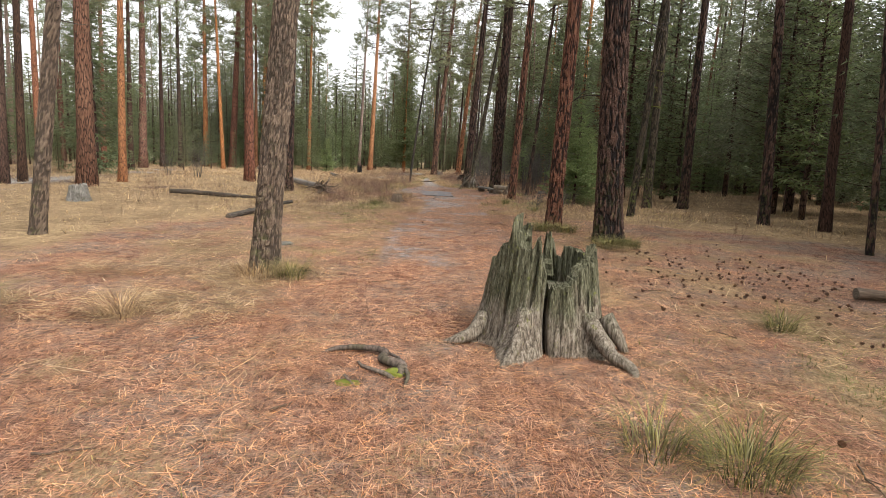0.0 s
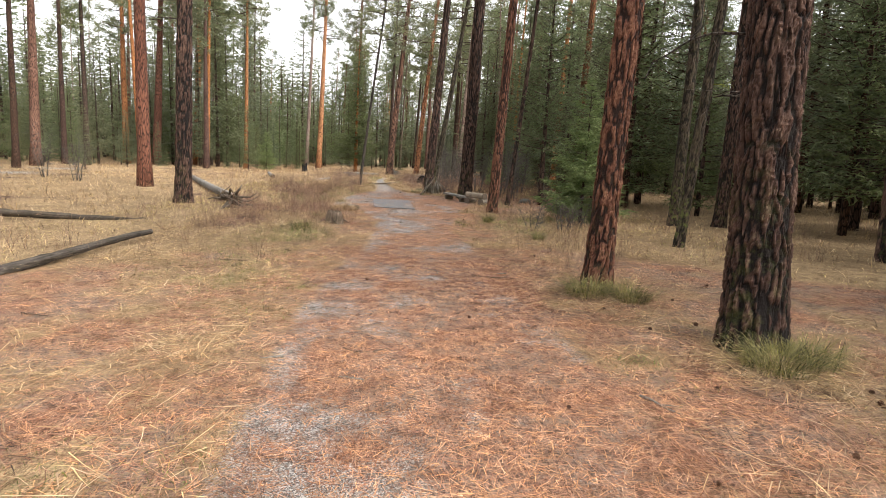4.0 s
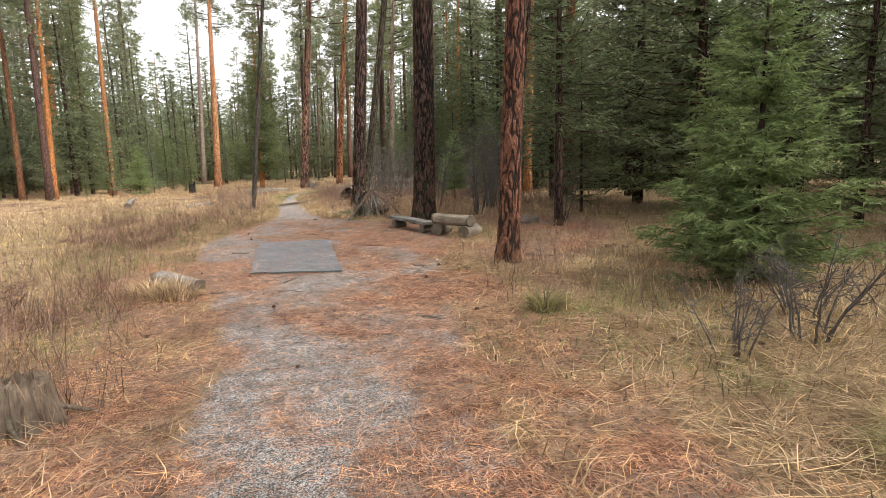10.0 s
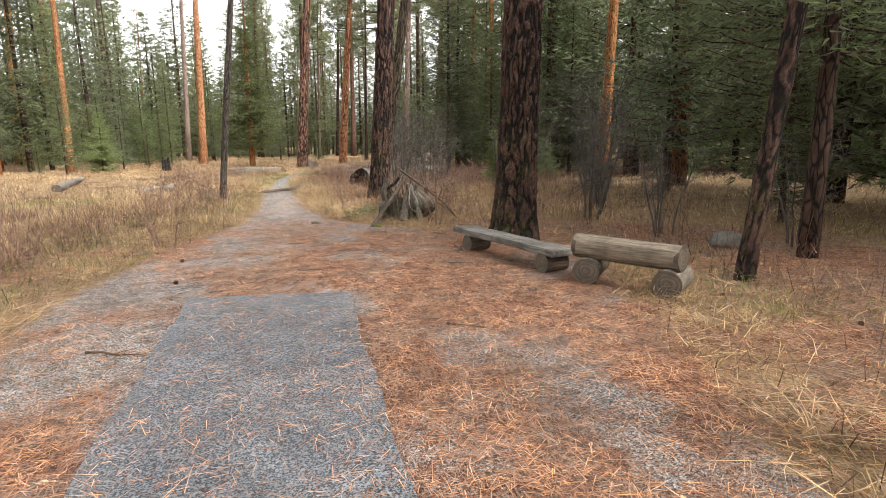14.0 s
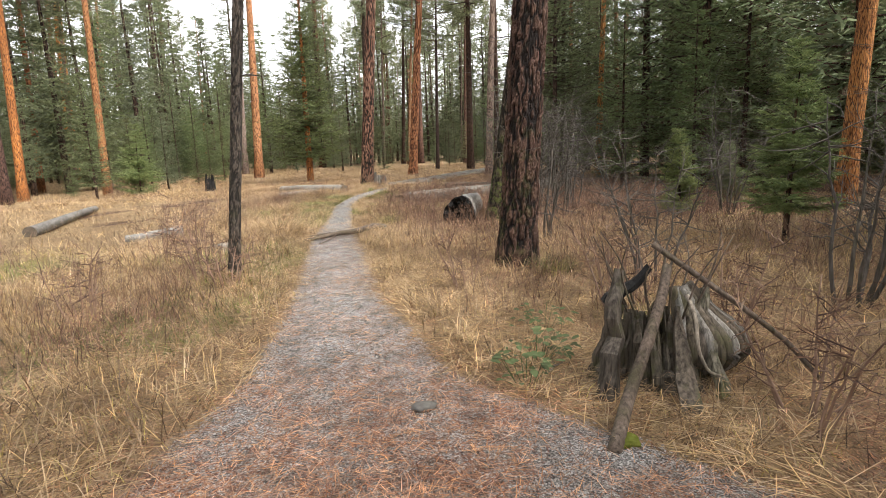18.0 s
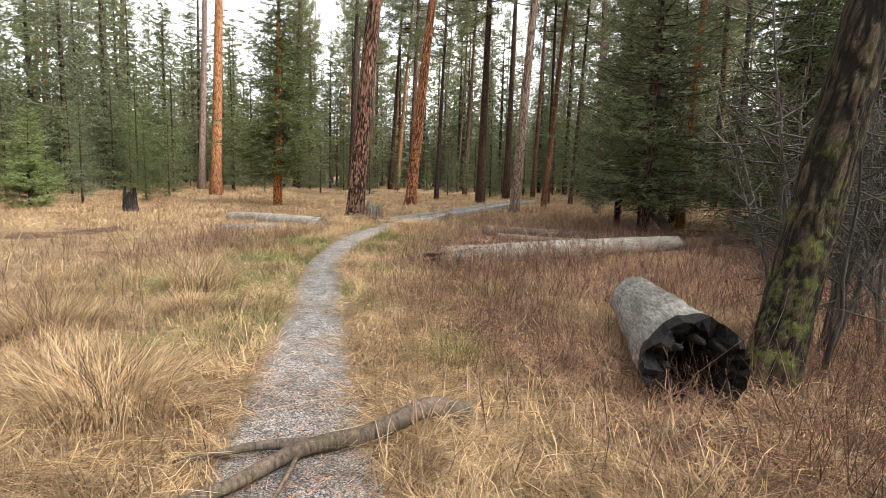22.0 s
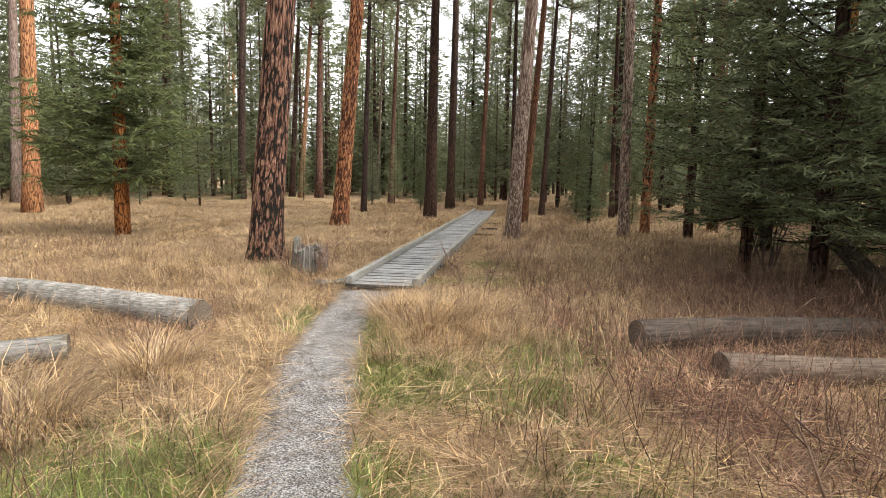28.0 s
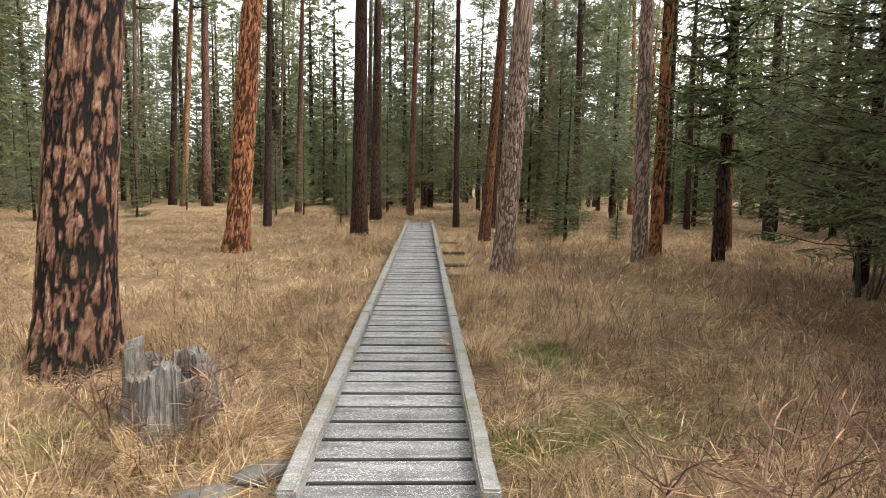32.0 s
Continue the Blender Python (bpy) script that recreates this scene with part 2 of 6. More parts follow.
def boards():
    s = Stuff("boardwalk_plank_wood", 0.75, 0.3)
    g, sp, big = s.noise(30, 5, 0.65, (0.06, 1, 1)), s.noise(110, 3, 0.8), s.noise(4, 4, 0.6, (0.6, 2.4, 1))
    c = s.mix(s.ramp(g, (0.3, 0.0), (0.7, 1.0)), (0.08, 0.0785, 0.077), (0.23, 0.227, 0.224))
    c = s.mix(s.ramp(sp, (0.53, 0.0), (0.6, 0.8)), c, (0.58, 0.57, 0.55))
    c = s.mix(s.ramp(big, (0.54, 0.0), (0.63, 0.5)), c, (0.06, 0.058, 0.06))
    c = s.vary(c, s.info.outputs["Random"], 0.006, 0.2, 0.16)
    s.bump(s.math("ADD", g, sp), 0.5, 0.005)
    return s.done(c)


BOARD = boards()
# Plank sides: damp wood, plus painted shade for the gaps between planks.
DAMP_SHADE = wood("damp_shaded_plank_edge", (0.03, 0.028, 0.026), (0.09, 0.085, 0.08), 0.0, (0.08, 1, 1))


def kerb_wood():
    s = Stuff("boardwalk_kerb_wood", 0.8, 0.25)
    g, sp = s.noise(30, 5, 0.65, (1, 0.05, 1)), s.noise(120, 3, 0.7)
    c = s.mix(s.ramp(g, (0.3, 0.0), (0.7, 1.0)), (0.11, 0.103, 0.092), (0.26, 0.25, 0.23))
    c = s.mix(s.ramp(sp, (0.5, 0.0), (0.62, 0.65)), c, (0.5, 0.49, 0.46))
    c = s.mix(s.ramp(s.noise(3.5, 4), (0.52, 0.0), (0.68, 0.7)), c, (0.15, 0.15, 0.06))
    s.bump(s.math("ADD", g, sp), 0.6, 0.006)
    return s.done(c)


KERB = kerb_wood()


def rubber():
    s = Stuff("rubber_mat", 0.6, 0.5)
    sp, big, fib = s.noise(95, 3, 0.8), s.noise(2.2, 5, 0.65), s.noise(60, 4, 0.7, (1, 0.4, 1))
    c = s.mix(s.ramp(sp, (0.46, 0.0), (0.56, 1.0)), (0.012, 0.014, 0.017), (0.15, 0.158, 0.17))
    c = s.mix(s.ramp(s.math("ADD", s.math("MULTIPLY", fib, 0.6), s.math("MULTIPLY", big, 0.5)), (0.52, 0.0), (0.72, 0.75)), c, s.mix(s.ramp(sp, (0.44, 0.0), (0.54, 1.0)), (0.03, 0.033, 0.037), (0.36, 0.37, 0.385)))
    s.bump(sp, 0.6, 0.006)
    return s.done(c)


RUBBER = rubber()


def stone():
    s = Stuff("grey_stone", 0.85, 0.25)
    c = s.mix(s.noise(14, 6, 0.7), (0.06, 0.057, 0.05), (0.22, 0.208, 0.185))
    c = s.vary(c, s.info.outputs["Random"], 0.02, 0.3, 0.2)
    s.bump(s.noise(22, 6), 0.6, 0.02)
    return s.done(c)


STONE = stone()


def blade(name, a, b, leaf=0.3, rough=0.7):
    s = Stuff(name, rough, 0.25)
    c = s.vary(s.mix(s.geo.outputs["Random Per Island"], a, b), s.geo.outputs["Random Per Island"], 0.015, 0.2, 0.38)
    tone = s.math("ADD", s.noise(4.5, 3, 0.6, world=True), s.math("MULTIPLY", s.math("SUBTRACT", s.noise(0.9, 3, 0.6, world=True), 0.5), 0.6))
    c = s.mix(s.ramp(tone, (0.36, 0.0), (0.6, 1.0)), s.mix(1.0, c, (0.6, 0.55, 0.5), "MULTIPLY"), s.mix(1.0, c, (1.2, 1.15, 1.08), "MULTIPLY"))
    return s.done(c, leaf)


STRAW = blade("dry_grass_blades", (0.12, 0.08, 0.042), (0.66, 0.485, 0.31))
GREEN = blade("green_grass_blades", (0.07, 0.095, 0.025), (0.26, 0.3, 0.1))
OLIVE = blade("fading_grass_blades", (0.26, 0.21, 0.07), (0.5, 0.43, 0.18))
NEEDLE = blade("fallen_pine_needles", (0.09, 0.035, 0.02), (0.74, 0.4, 0.245), 0.1)
RUSSET = blade("russet_dead_stalks", (0.07, 0.032, 0.022), (0.48, 0.28, 0.205), 0.2)
TWIG = blade("bare_shrub_stems", (0.06, 0.036, 0.026), (0.28, 0.175, 0.13), 0.0)
TUSSOCK = blade("tussock_blades", (0.05, 0.055, 0.02), (0.31, 0.28, 0.12))
HERB = blade("herb_leaves", (0.03, 0.06, 0.02), (0.1, 0.13, 0.05))


def ground_material():
    s = Stuff("forest_floor", 0.95, 0.12)
    z = s.split(s.attr("zone", "Color"))
    red = s.attr("shrub")
    w = dict(world=True)
    ragged = s.noise(3.2, 6, 0.7, **w)
    tiny = s.noise(34, 5, 0.75, **w)
    wob = s.math("ADD", s.math("MULTIPLY", s.math("SUBTRACT", ragged, 0.5), 0.9), s.math("MULTIPLY", s.math("SUBTRACT", tiny, 0.5), 2.0))

    def mask(x, lo=0.4, hi=0.6):
        return s.ramp(s.math("ADD", x, wob), (lo, 0.0), (hi, 1.0))

    # straw
    st = s.noise(70, 4, 0.7, (1, 0.35, 1), distort=1.5, **w)
    straw = s.mix(s.ramp(st, (0.4, 0.0), (0.62, 1.0)), (0.14, 0.095, 0.052), (0.52, 0.375, 0.215))
    straw = s.mix(s.ramp(s.noise(0.8, 4, **w), (0.4, 0.0), (0.7, 0.6)), straw, (0.13, 0.08, 0.045))
    # needle litter
    na, nb = s.noise(90, 3, 0.7, (1, 0.12, 1), distort=2.2, **w), s.noise(90, 3, 0.7, (0.12, 1, 1), distort=2.2, **w)
    nn = s.math("MAXIMUM", na, nb)
    lit = s.ramp(nn, (0.46, (0.045, 0.027, 0.02)), (0.55, (0.22, 0.11, 0.07)), (0.65, (0.56, 0.31, 0.205)))
    lit = s.mix(s.ramp(s.noise(1.1, 5, 0.65, **w), (0.42, 0.0), (0.6, 0.92)), lit, s.mix(s.ramp(nn, (0.45, 0.0), (0.65, 1.0)), (0.045, 0.037, 0.033), (0.38, 0.29, 0.235)))
    # gravel
    cell = s.cells(150, "F1", out=1, **w)
    gv = s.split(cell)[0]
    edge = s.cells(150, "F1", out=0, **w)
    gravel = s.ramp(gv, (0.0, (0.04, 0.039, 0.038)), (0.4, (0.17, 0.163, 0.157)), (0.75, (0.41, 0.395, 0.382)), (1.0, (0.7, 0.68, 0.655)))
    gravel = s.mix(s.ramp(s.noise(1.7, 5, **w), (0.4, 0.0), (0.68, 0.65)), gravel, s.mix(gv, (0.045, 0.04, 0.036), (0.3, 0.27, 0.245)))
    # moss and green sward
    gr = s.mix(tiny, (0.07, 0.085, 0.02), (0.24, 0.25, 0.08))
    rd = s.mix(tiny, (0.03, 0.017, 0.014), (0.15, 0.085, 0.062))
    c = s.mix(mask(red), straw, rd)
    c = s.mix(s.math("MULTIPLY", mask(z[2]), 0.75), c, gr)
    c = s.mix(mask(z[0]), c, gravel)
    c = s.mix(mask(z[1], 0.36, 0.72), c, lit)
    clump = s.ramp(s.noise(6.5, 4, 0.65, **w), (0.38, 0.0), (0.56, 1.0))
    c = s.mix(clump, s.mix(1.0, c, (0.68, 0.65, 0.62), "MULTIPLY"), c)
    h = s.math("ADD", s.math("MULTIPLY", nn, 0.8), s.math("ADD", s.math("MULTIPLY", edge, -0.5), s.math("MULTIPLY", tiny, 0.7)))
    s.bump(h, 0.8, 0.02)
    return s.done(c)


GROUND = ground_material()


# ---- building helpers ----
rng = np.random.default_rng(7)


def mesh_of(name, verts, faces, material, smooth=True, attrs=None):
    """A mesh from arrays; faces may be several arrays of equal-sided faces."""
    me = bpy.data.meshes.new(name)
    faces = faces if isinstance(faces, list) else [faces]
    faces = [np.asarray(f, np.int32) for f in faces if len(f)]
    loops = np.concatenate([f.ravel() for f in faces])
    sizes = np.concatenate([np.full(len(f), f.shape[1], np.int32) for f in faces])
    me.vertices.add(len(verts)), me.loops.add(len(loops)), me.polygons.add(len(sizes))
    me.vertices.foreach_set("co", np.asarray(verts, np.float32).ravel())
    me.loops.foreach_set("vertex_index", loops)
    me.polygons.foreach_set("loop_start", np.concatenate([[0], np.cumsum(sizes)[:-1]]).astype(np.int32))
    me.polygons.foreach_set("loop_total", sizes)
    me.polygons.foreach_set("use_smooth", np.full(len(sizes), smooth))
    for key, value in (attrs or {}).items():
        if value.ndim == 2:
            me.attributes.new(key, "FLOAT_COLOR", "POINT").data.foreach_set("color", value.astype(np.float32).ravel())
        else:
            me.attributes.new(key, "FLOAT", "POINT").data.foreach_set("value", value.astype(np.float32))
    me.materials.append(material)
    me.update(calc_edges=True)
    return me


def solid(name, verts, faces, material, parent=None, label="", smooth=True, attrs=None):
    ob = new(name, mesh_of(name, verts, faces, material, smooth, attrs))
    ob.parent = parent
    return tagged(ob, label)


def part(name, bm, material, parent=None, label="", smooth=False):
    me = bpy.data.meshes.new(name)
    bm.normal_update()
    bm.to_mesh(me)
    bm.free()
    me.materials.append(material)
    me.polygons.foreach_set("use_smooth", np.full(len(me.polygons), smooth))
    ob = new(name, me)
    ob.parent = parent
    return tagged(ob, label)


def thing(name, label, category, m=None, group="", kind=""):
    ob = new(name)
    ob.empty_display_size = 0.1
    if m is not None:
        ob.matrix_world = m
    return tagged(ob, label, category, group, kind)


def frames_along(pts):
    pts = np.asarray(pts, float)
    d = np.gradient(pts, axis=0)
    d /= np.linalg.norm(d, axis=1)[:, None] + 1e-9
    ref = np.array([0.0, 0, 1]) if abs(d[:, 2]).mean() < 0.8 else np.array([0.0, 1, 0])
    a = np.cross(d, ref)
    a /= np.linalg.norm(a, axis=1)[:, None] + 1e-9
    return pts, d, a, np.cross(a, d)


def tube(pts, radii, n=8, caps=True, wobble=None):
    """A round stick along points. wobble(theta, k) scales the radius."""
    pts, d, a, b = frames_along(pts)
    k, th = len(pts), np.linspace(0, 2 * np.pi, n, endpoint=False)
    r = np.broadcast_to(np.asarray(radii, float), (k,))[:, None] * np.ones(n)
    if wobble is not None:
        r = r * wobble(th[None, :], np.arange(k)[:, None])
    v = pts[:, None] + r[..., None] * (np.cos(th)[None, :, None] * a[:, None] + np.sin(th)[None, :, None] * b[:, None])
    v = v.reshape(-1, 3)
    i, j = np.meshgrid(np.arange(k - 1), np.arange(n), indexing="ij")
    q = np.stack([i * n + j, i * n + (j + 1) % n, (i + 1) * n + (j + 1) % n, (i + 1) * n + j], -1).reshape(-1, 4)
    faces = [q]
    if caps:
        v = np.vstack([v, pts[:1], pts[-1:]])
        c0, c1 = k * n, k * n + 1
        jj = np.arange(n)
        faces.append(np.stack([np.full(n, c0), (jj + 1) % n, jj], -1))
        faces.append(np.stack([np.full(n, c1), (k - 1) * n + jj, (k - 1) * n + (jj + 1) % n], -1))
    return v, faces


class Heap:
    """Gathers geometry into one mesh."""

    def __init__(self):
        self.v, self.f, self.n = [], {3: [], 4: []}, 0

    def add(self, v, faces):
        for f in faces if isinstance(faces, list) else [faces]:
            if len(f):
                f = np.asarray(f)
                self.f[f.shape[1]].append(f + self.n)
        self.v.append(np.asarray(v, float))
        self.n += len(v)
        return self

    def arrays(self):
        return np.vstack(self.v), [np.vstack(f) for f in self.f.values() if f]


def curve_points(a, b, k=8, sag=0.0, jit=0.0, seed=0):
    g = np.random.default_rng(seed)
    s = np.linspace(0, 1, k)[:, None]
    p = np.asarray(a, float) * (1 - s) + np.asarray(b, float) * s
    p[:, 2] -= sag * np.sin(np.pi * s[:, 0])
    p[1:-1] += g.normal(0, jit, (k - 2, 3)) if jit else 0
    return p


def lattice_noise(x, y, seed=0):
    """Smooth noise of two coordinates, 0 to 1."""
    def h(i, j):
        n = (i.astype(np.int64) * 374761393 + j.astype(np.int64) * 668265263 + seed * 974711) & 0x7FFFFFFF
        n = ((n ^ (n >> 13)) * 1274126177) & 0x7FFFFFFF
        return ((n ^ (n >> 16)) & 0xFFFF) / 65535.0

    i, j = np.floor(x), np.floor(y)
    u, v = x - i, y - j
    u, v = u * u * (3 - 2 * u), v * v * (3 - 2 * v)
    return (h(i, j) * (1 - u) + h(i + 1, j) * u) * (1 - v) + (h(i, j + 1) * (1 - u) + h(i + 1, j + 1) * u) * v


def fractal(x, y, seed=0, octaves=3):
    out, amp, tot = 0.0, 1.0, 0.0
    for k in range(octaves):
        out = out + amp * lattice_noise(x * 2.0**k, y * 2.0**k, seed + 17 * k)
        tot, amp = tot + amp, amp * 0.5
    return out / tot


def ring_noise(u, v, around, seed):
    """Smooth noise on a sheet that closes after `around` cells."""
    def h(i, j):
        n = ((i.astype(np.int64) % around) * 374761393 + j.astype(np.int64) * 668265263 + seed * 974711) & 0x7FFFFFFF
        n = ((n ^ (n >> 13)) * 1274126177) & 0x7FFFFFFF
        return ((n ^ (n >> 16)) & 0xFFFF) / 65535.0

    i, j = np.floor(u), np.floor(v)
    a, b = u - i, v - j
    a, b = a * a * (3 - 2 * a), b * b * (3 - 2 * b)
    return (h(i, j) * (1 - a) + h(i + 1, j) * a) * (1 - b) + (h(i, j + 1) * (1 - a) + h(i + 1, j + 1) * a) * b


# ---- plan of the ground ----
WAY_Y = np.array([-30, 7.5, 12, 14, 16.5, 18.8, 20.6, 23.4, 26, 28, 30, 31.5, 33, 35.2, 37.3, 39, 40.6, 43.2, 46.1, 47.2, 48.7, 50.8, 52.1, 53.3, 54.2])
WAY_X = np.array([0.3, 0.4, 0.27, 0.3, 0.4, 0.35, 0.45, 0.34, 0.3, 0.5, 0.6, 0.0, -0.4, -0.62, -0.8, -0.95, -1.07, -1.15, -1.27, -1.17, -1.0, -0.6, -0.2, 0.33, 0.7])
WAY_W = np.array([1.2, 1.3, 1.3, 1.2, 1.0, 0.85, 1.0, 1.5, 2.1, 2.6, 2.4, 1.5, 0.72, 0.47, 0.43, 0.41, 0.33, 0.25, 0.24, 0.23, 0.27, 0.31, 0.31, 0.4, 0.42])
BOARD_A, BOARD_D = np.array([0.62, 53.6]), np.array([0.467, 0.884])
BOARD_S = np.array([0.884, -0.467])
BOARD_L, BOARD_W = 20.4, 1.08


def off_way(x, y):
    """How far beside the trail's edge a place lies (negative on it), and the board's."""
    d = np.abs(x - np.interp(y, WAY_Y, WAY_X)) - np.interp(y, WAY_Y, WAY_W)
    d = np.where(y > 54.2, 50.0, d)
    bx, by = x - BOARD_A[0], y - BOARD_A[1]
    along, across = bx * BOARD_D[0] + by * BOARD_D[1], np.abs(bx * BOARD_S[0] + by * BOARD_S[1])
    e = np.where((along > -0.1) & (along < BOARD_L), across - BOARD_W / 2, 50.0)
    return d, e


def rise(x, y):
    """Height of the ground."""
    x, y = np.asarray(x, float), np.asarray(y, float)
    d, e = off_way(x, y)
    far = np.clip(np.minimum(np.abs(d), np.abs(e)) / 14, 0, 1)
    near = np.clip(np.minimum(d, e) / 0.8, 0, 1)
    low = (fractal(x * 0.9 + 50, y * 0.9 + 50, 3) - 0.5) * 0.07 * near
    wide = (fractal(x * 0.06 + 90, y * 0.06 + 90, 5) - 0.45) * 0.9 * far
    return low + wide


def zones(x, y):
    """How much gravel, needle litter, green and shrub a place has."""
    d, e = off_way(x, y)
    side = x - np.interp(y, WAY_Y, WAY_X)
    gravel = np.clip(0.55 - d / 0.35, 0, 1.0)
    gravel = np.maximum(gravel, np.clip(1.0 - np.abs(x - np.interp(y, [8, 18, 23, 30, 45, 60], [-30, -14.8, -16.6, -17.4, -22, -30])) / 1.0, 0, 1) * (x < -9))
    gravel = gravel * np.interp(y, [0, 6, 10], [0.35, 0.6, 1.0])
    patch = fractal(x * 0.55 + 20, y * 0.4 + 20, 11, 4)
    fine = fractal(x * 1.9 + 70, y * 1.6 + 20, 23, 3)
    early = np.clip((35 - y) / 4.5, 0, 1)
    start = np.clip((17 - y) / 5, 0, 1)
    spread = 1.3 + 5.0 * start * np.where(side > 0, 1.25, 0.8) + 2.6 * np.exp(-((y - 27.5) / 4.5) ** 2) * (side > 0) + 0.5
    litter = early * np.clip((spread - d) / 1.1, 0, 1) * np.clip(0.66 + 0.12 * start + (patch - 0.5) * 1.3 + (fine - 0.5) * 1.3 + 0.03 * (1 - start) * (d < 0), 0, 1)
    bare = 0.64 + 0.2 * np.clip((13 - y) / 5, 0, 1) + (patch - 0.5) * 1.9 + (fine - 0.5) * 1.7 + 0.3 * np.clip(side + 0.1, -1.2, 0.8) * np.clip((24 - y) / 4, 0, 1)
    trod = np.clip((0.15 - d) / 0.3, 0, 1) * np.clip((y - 6) / 5, 0, 1)
    litter = litter * (1 - trod) + early * np.clip(bare, 0.14, 0.8) * trod
    litter = np.maximum(litter, 0.22 * np.clip((42 - y) / 8, 0, 1) * (d < 0.2) * (fine > 0.5))
    green = np.clip((fractal(x * 0.5 + 10, y * 0.5 + 10, 31) - 0.56) * 5, 0, 0.6) * np.clip((3.0 - d) / 1.5, 0, 1)
    for gx, gy, gr in ((-2.6, 44.6, 1.1), (-2.0, 46.6, 0.9), (0.05, 50.1, 0.75), (-1.9, 49.0, 0.9), (0.75, 49.5, 0.6), (-0.1, 45.6, 0.5), (0.1, 47.6, 0.5), (3.1, 55.2, 0.5), (-6.0, 38.0, 1.4)):
        green = np.maximum(green, np.clip(1.25 - np.hypot(x - gx, y - gy) / gr, 0, 1))
    d2 = np.minimum(d, e)
    shrub = np.clip((d2 - 0.45) / 0.9, 0, 1) * np.where(side > 0, np.interp(y, [12, 26, 31, 38, 42], [0.02, 0.07, 0.22, 0.4, 0.95]) * np.clip((patch - 0.2) * 3.5, 0.15, 1), np.clip((patch - 0.55) * 4, 0, 0.7))
    shrub = shrub * np.where((y > 47.5) & (side > 0) & (side < 2.4), 0.25, 1.0)
    shrub = shrub * np.where(y > 53.5, np.where(side > 0.2 + (y - 53.5) * 0.55, 0.3, 0.15), 1.0)
    return gravel * (y < 54.4), litter, green * (1 - litter), shrub


# ---- ground: one sheet to the horizon ----
def steps_out(lo, hi, fine, reach, grow=1.22):
    mid = np.arange(lo, hi + 1e-6, fine)
    out, s, p = [], fine, 0.0
    while p < reach:
        s *= grow
        p += s
        out.append(p)
    out = np.array(out)
    return np.concatenate([lo - out[::-1], mid, hi + out])


gx, gy = steps_out(-5.5, 5.5, 0.13, 700), steps_out(-1.5, 57.0, 0.13, 700)
GX, GY = np.meshgrid(gx, gy)
gvx, gvy = GX.ravel(), GY.ravel()
gi, gj = np.meshgrid(np.arange(len(gy) - 1), np.arange(len(gx) - 1), indexing="ij")
gq = (gi * len(gx) + gj).ravel()
zg, zl, zn, zs = zones(gvx, gvy)
ground = solid("ground", np.stack([gvx, gvy, rise(gvx, gvy)], -1), np.stack([gq, gq + 1, gq + len(gx) + 1, gq + len(gx)], -1), GROUND,
               attrs={"zone": np.stack([zg, zl, zn, np.ones_like(zg)], -1), "shrub": zs})
tagged(ground, "forest floor of gravel trail, needle litter and dry grass", "ground", kind="structure")


# ---- trees ----
TRAIL = np.array([(x, y) for _, x, y, *_ in PATH] + [(BOARD_A + BOARD_D * s).tolist() for s in (0, 4)])


def near_trail(x, y):
    return np.hypot(TRAIL[:, 0] - x, TRAIL[:, 1] - y).min()


def trunk_line(h, lx, ly, bend, seed, k):
    g = np.random.default_rng(seed)
    s = np.linspace(0, 1, k)
    ph = g.uniform(0, 6.3, 2)
    x = lx * h * s + bend * (np.sin(3.1 * s + ph[0]) - np.sin(ph[0])) * s
    y = ly * h * s + bend * (np.sin(2.7 * s + ph[1]) - np.sin(ph[1])) * s
    return np.stack([x, y, h * s - 0.15], -1)


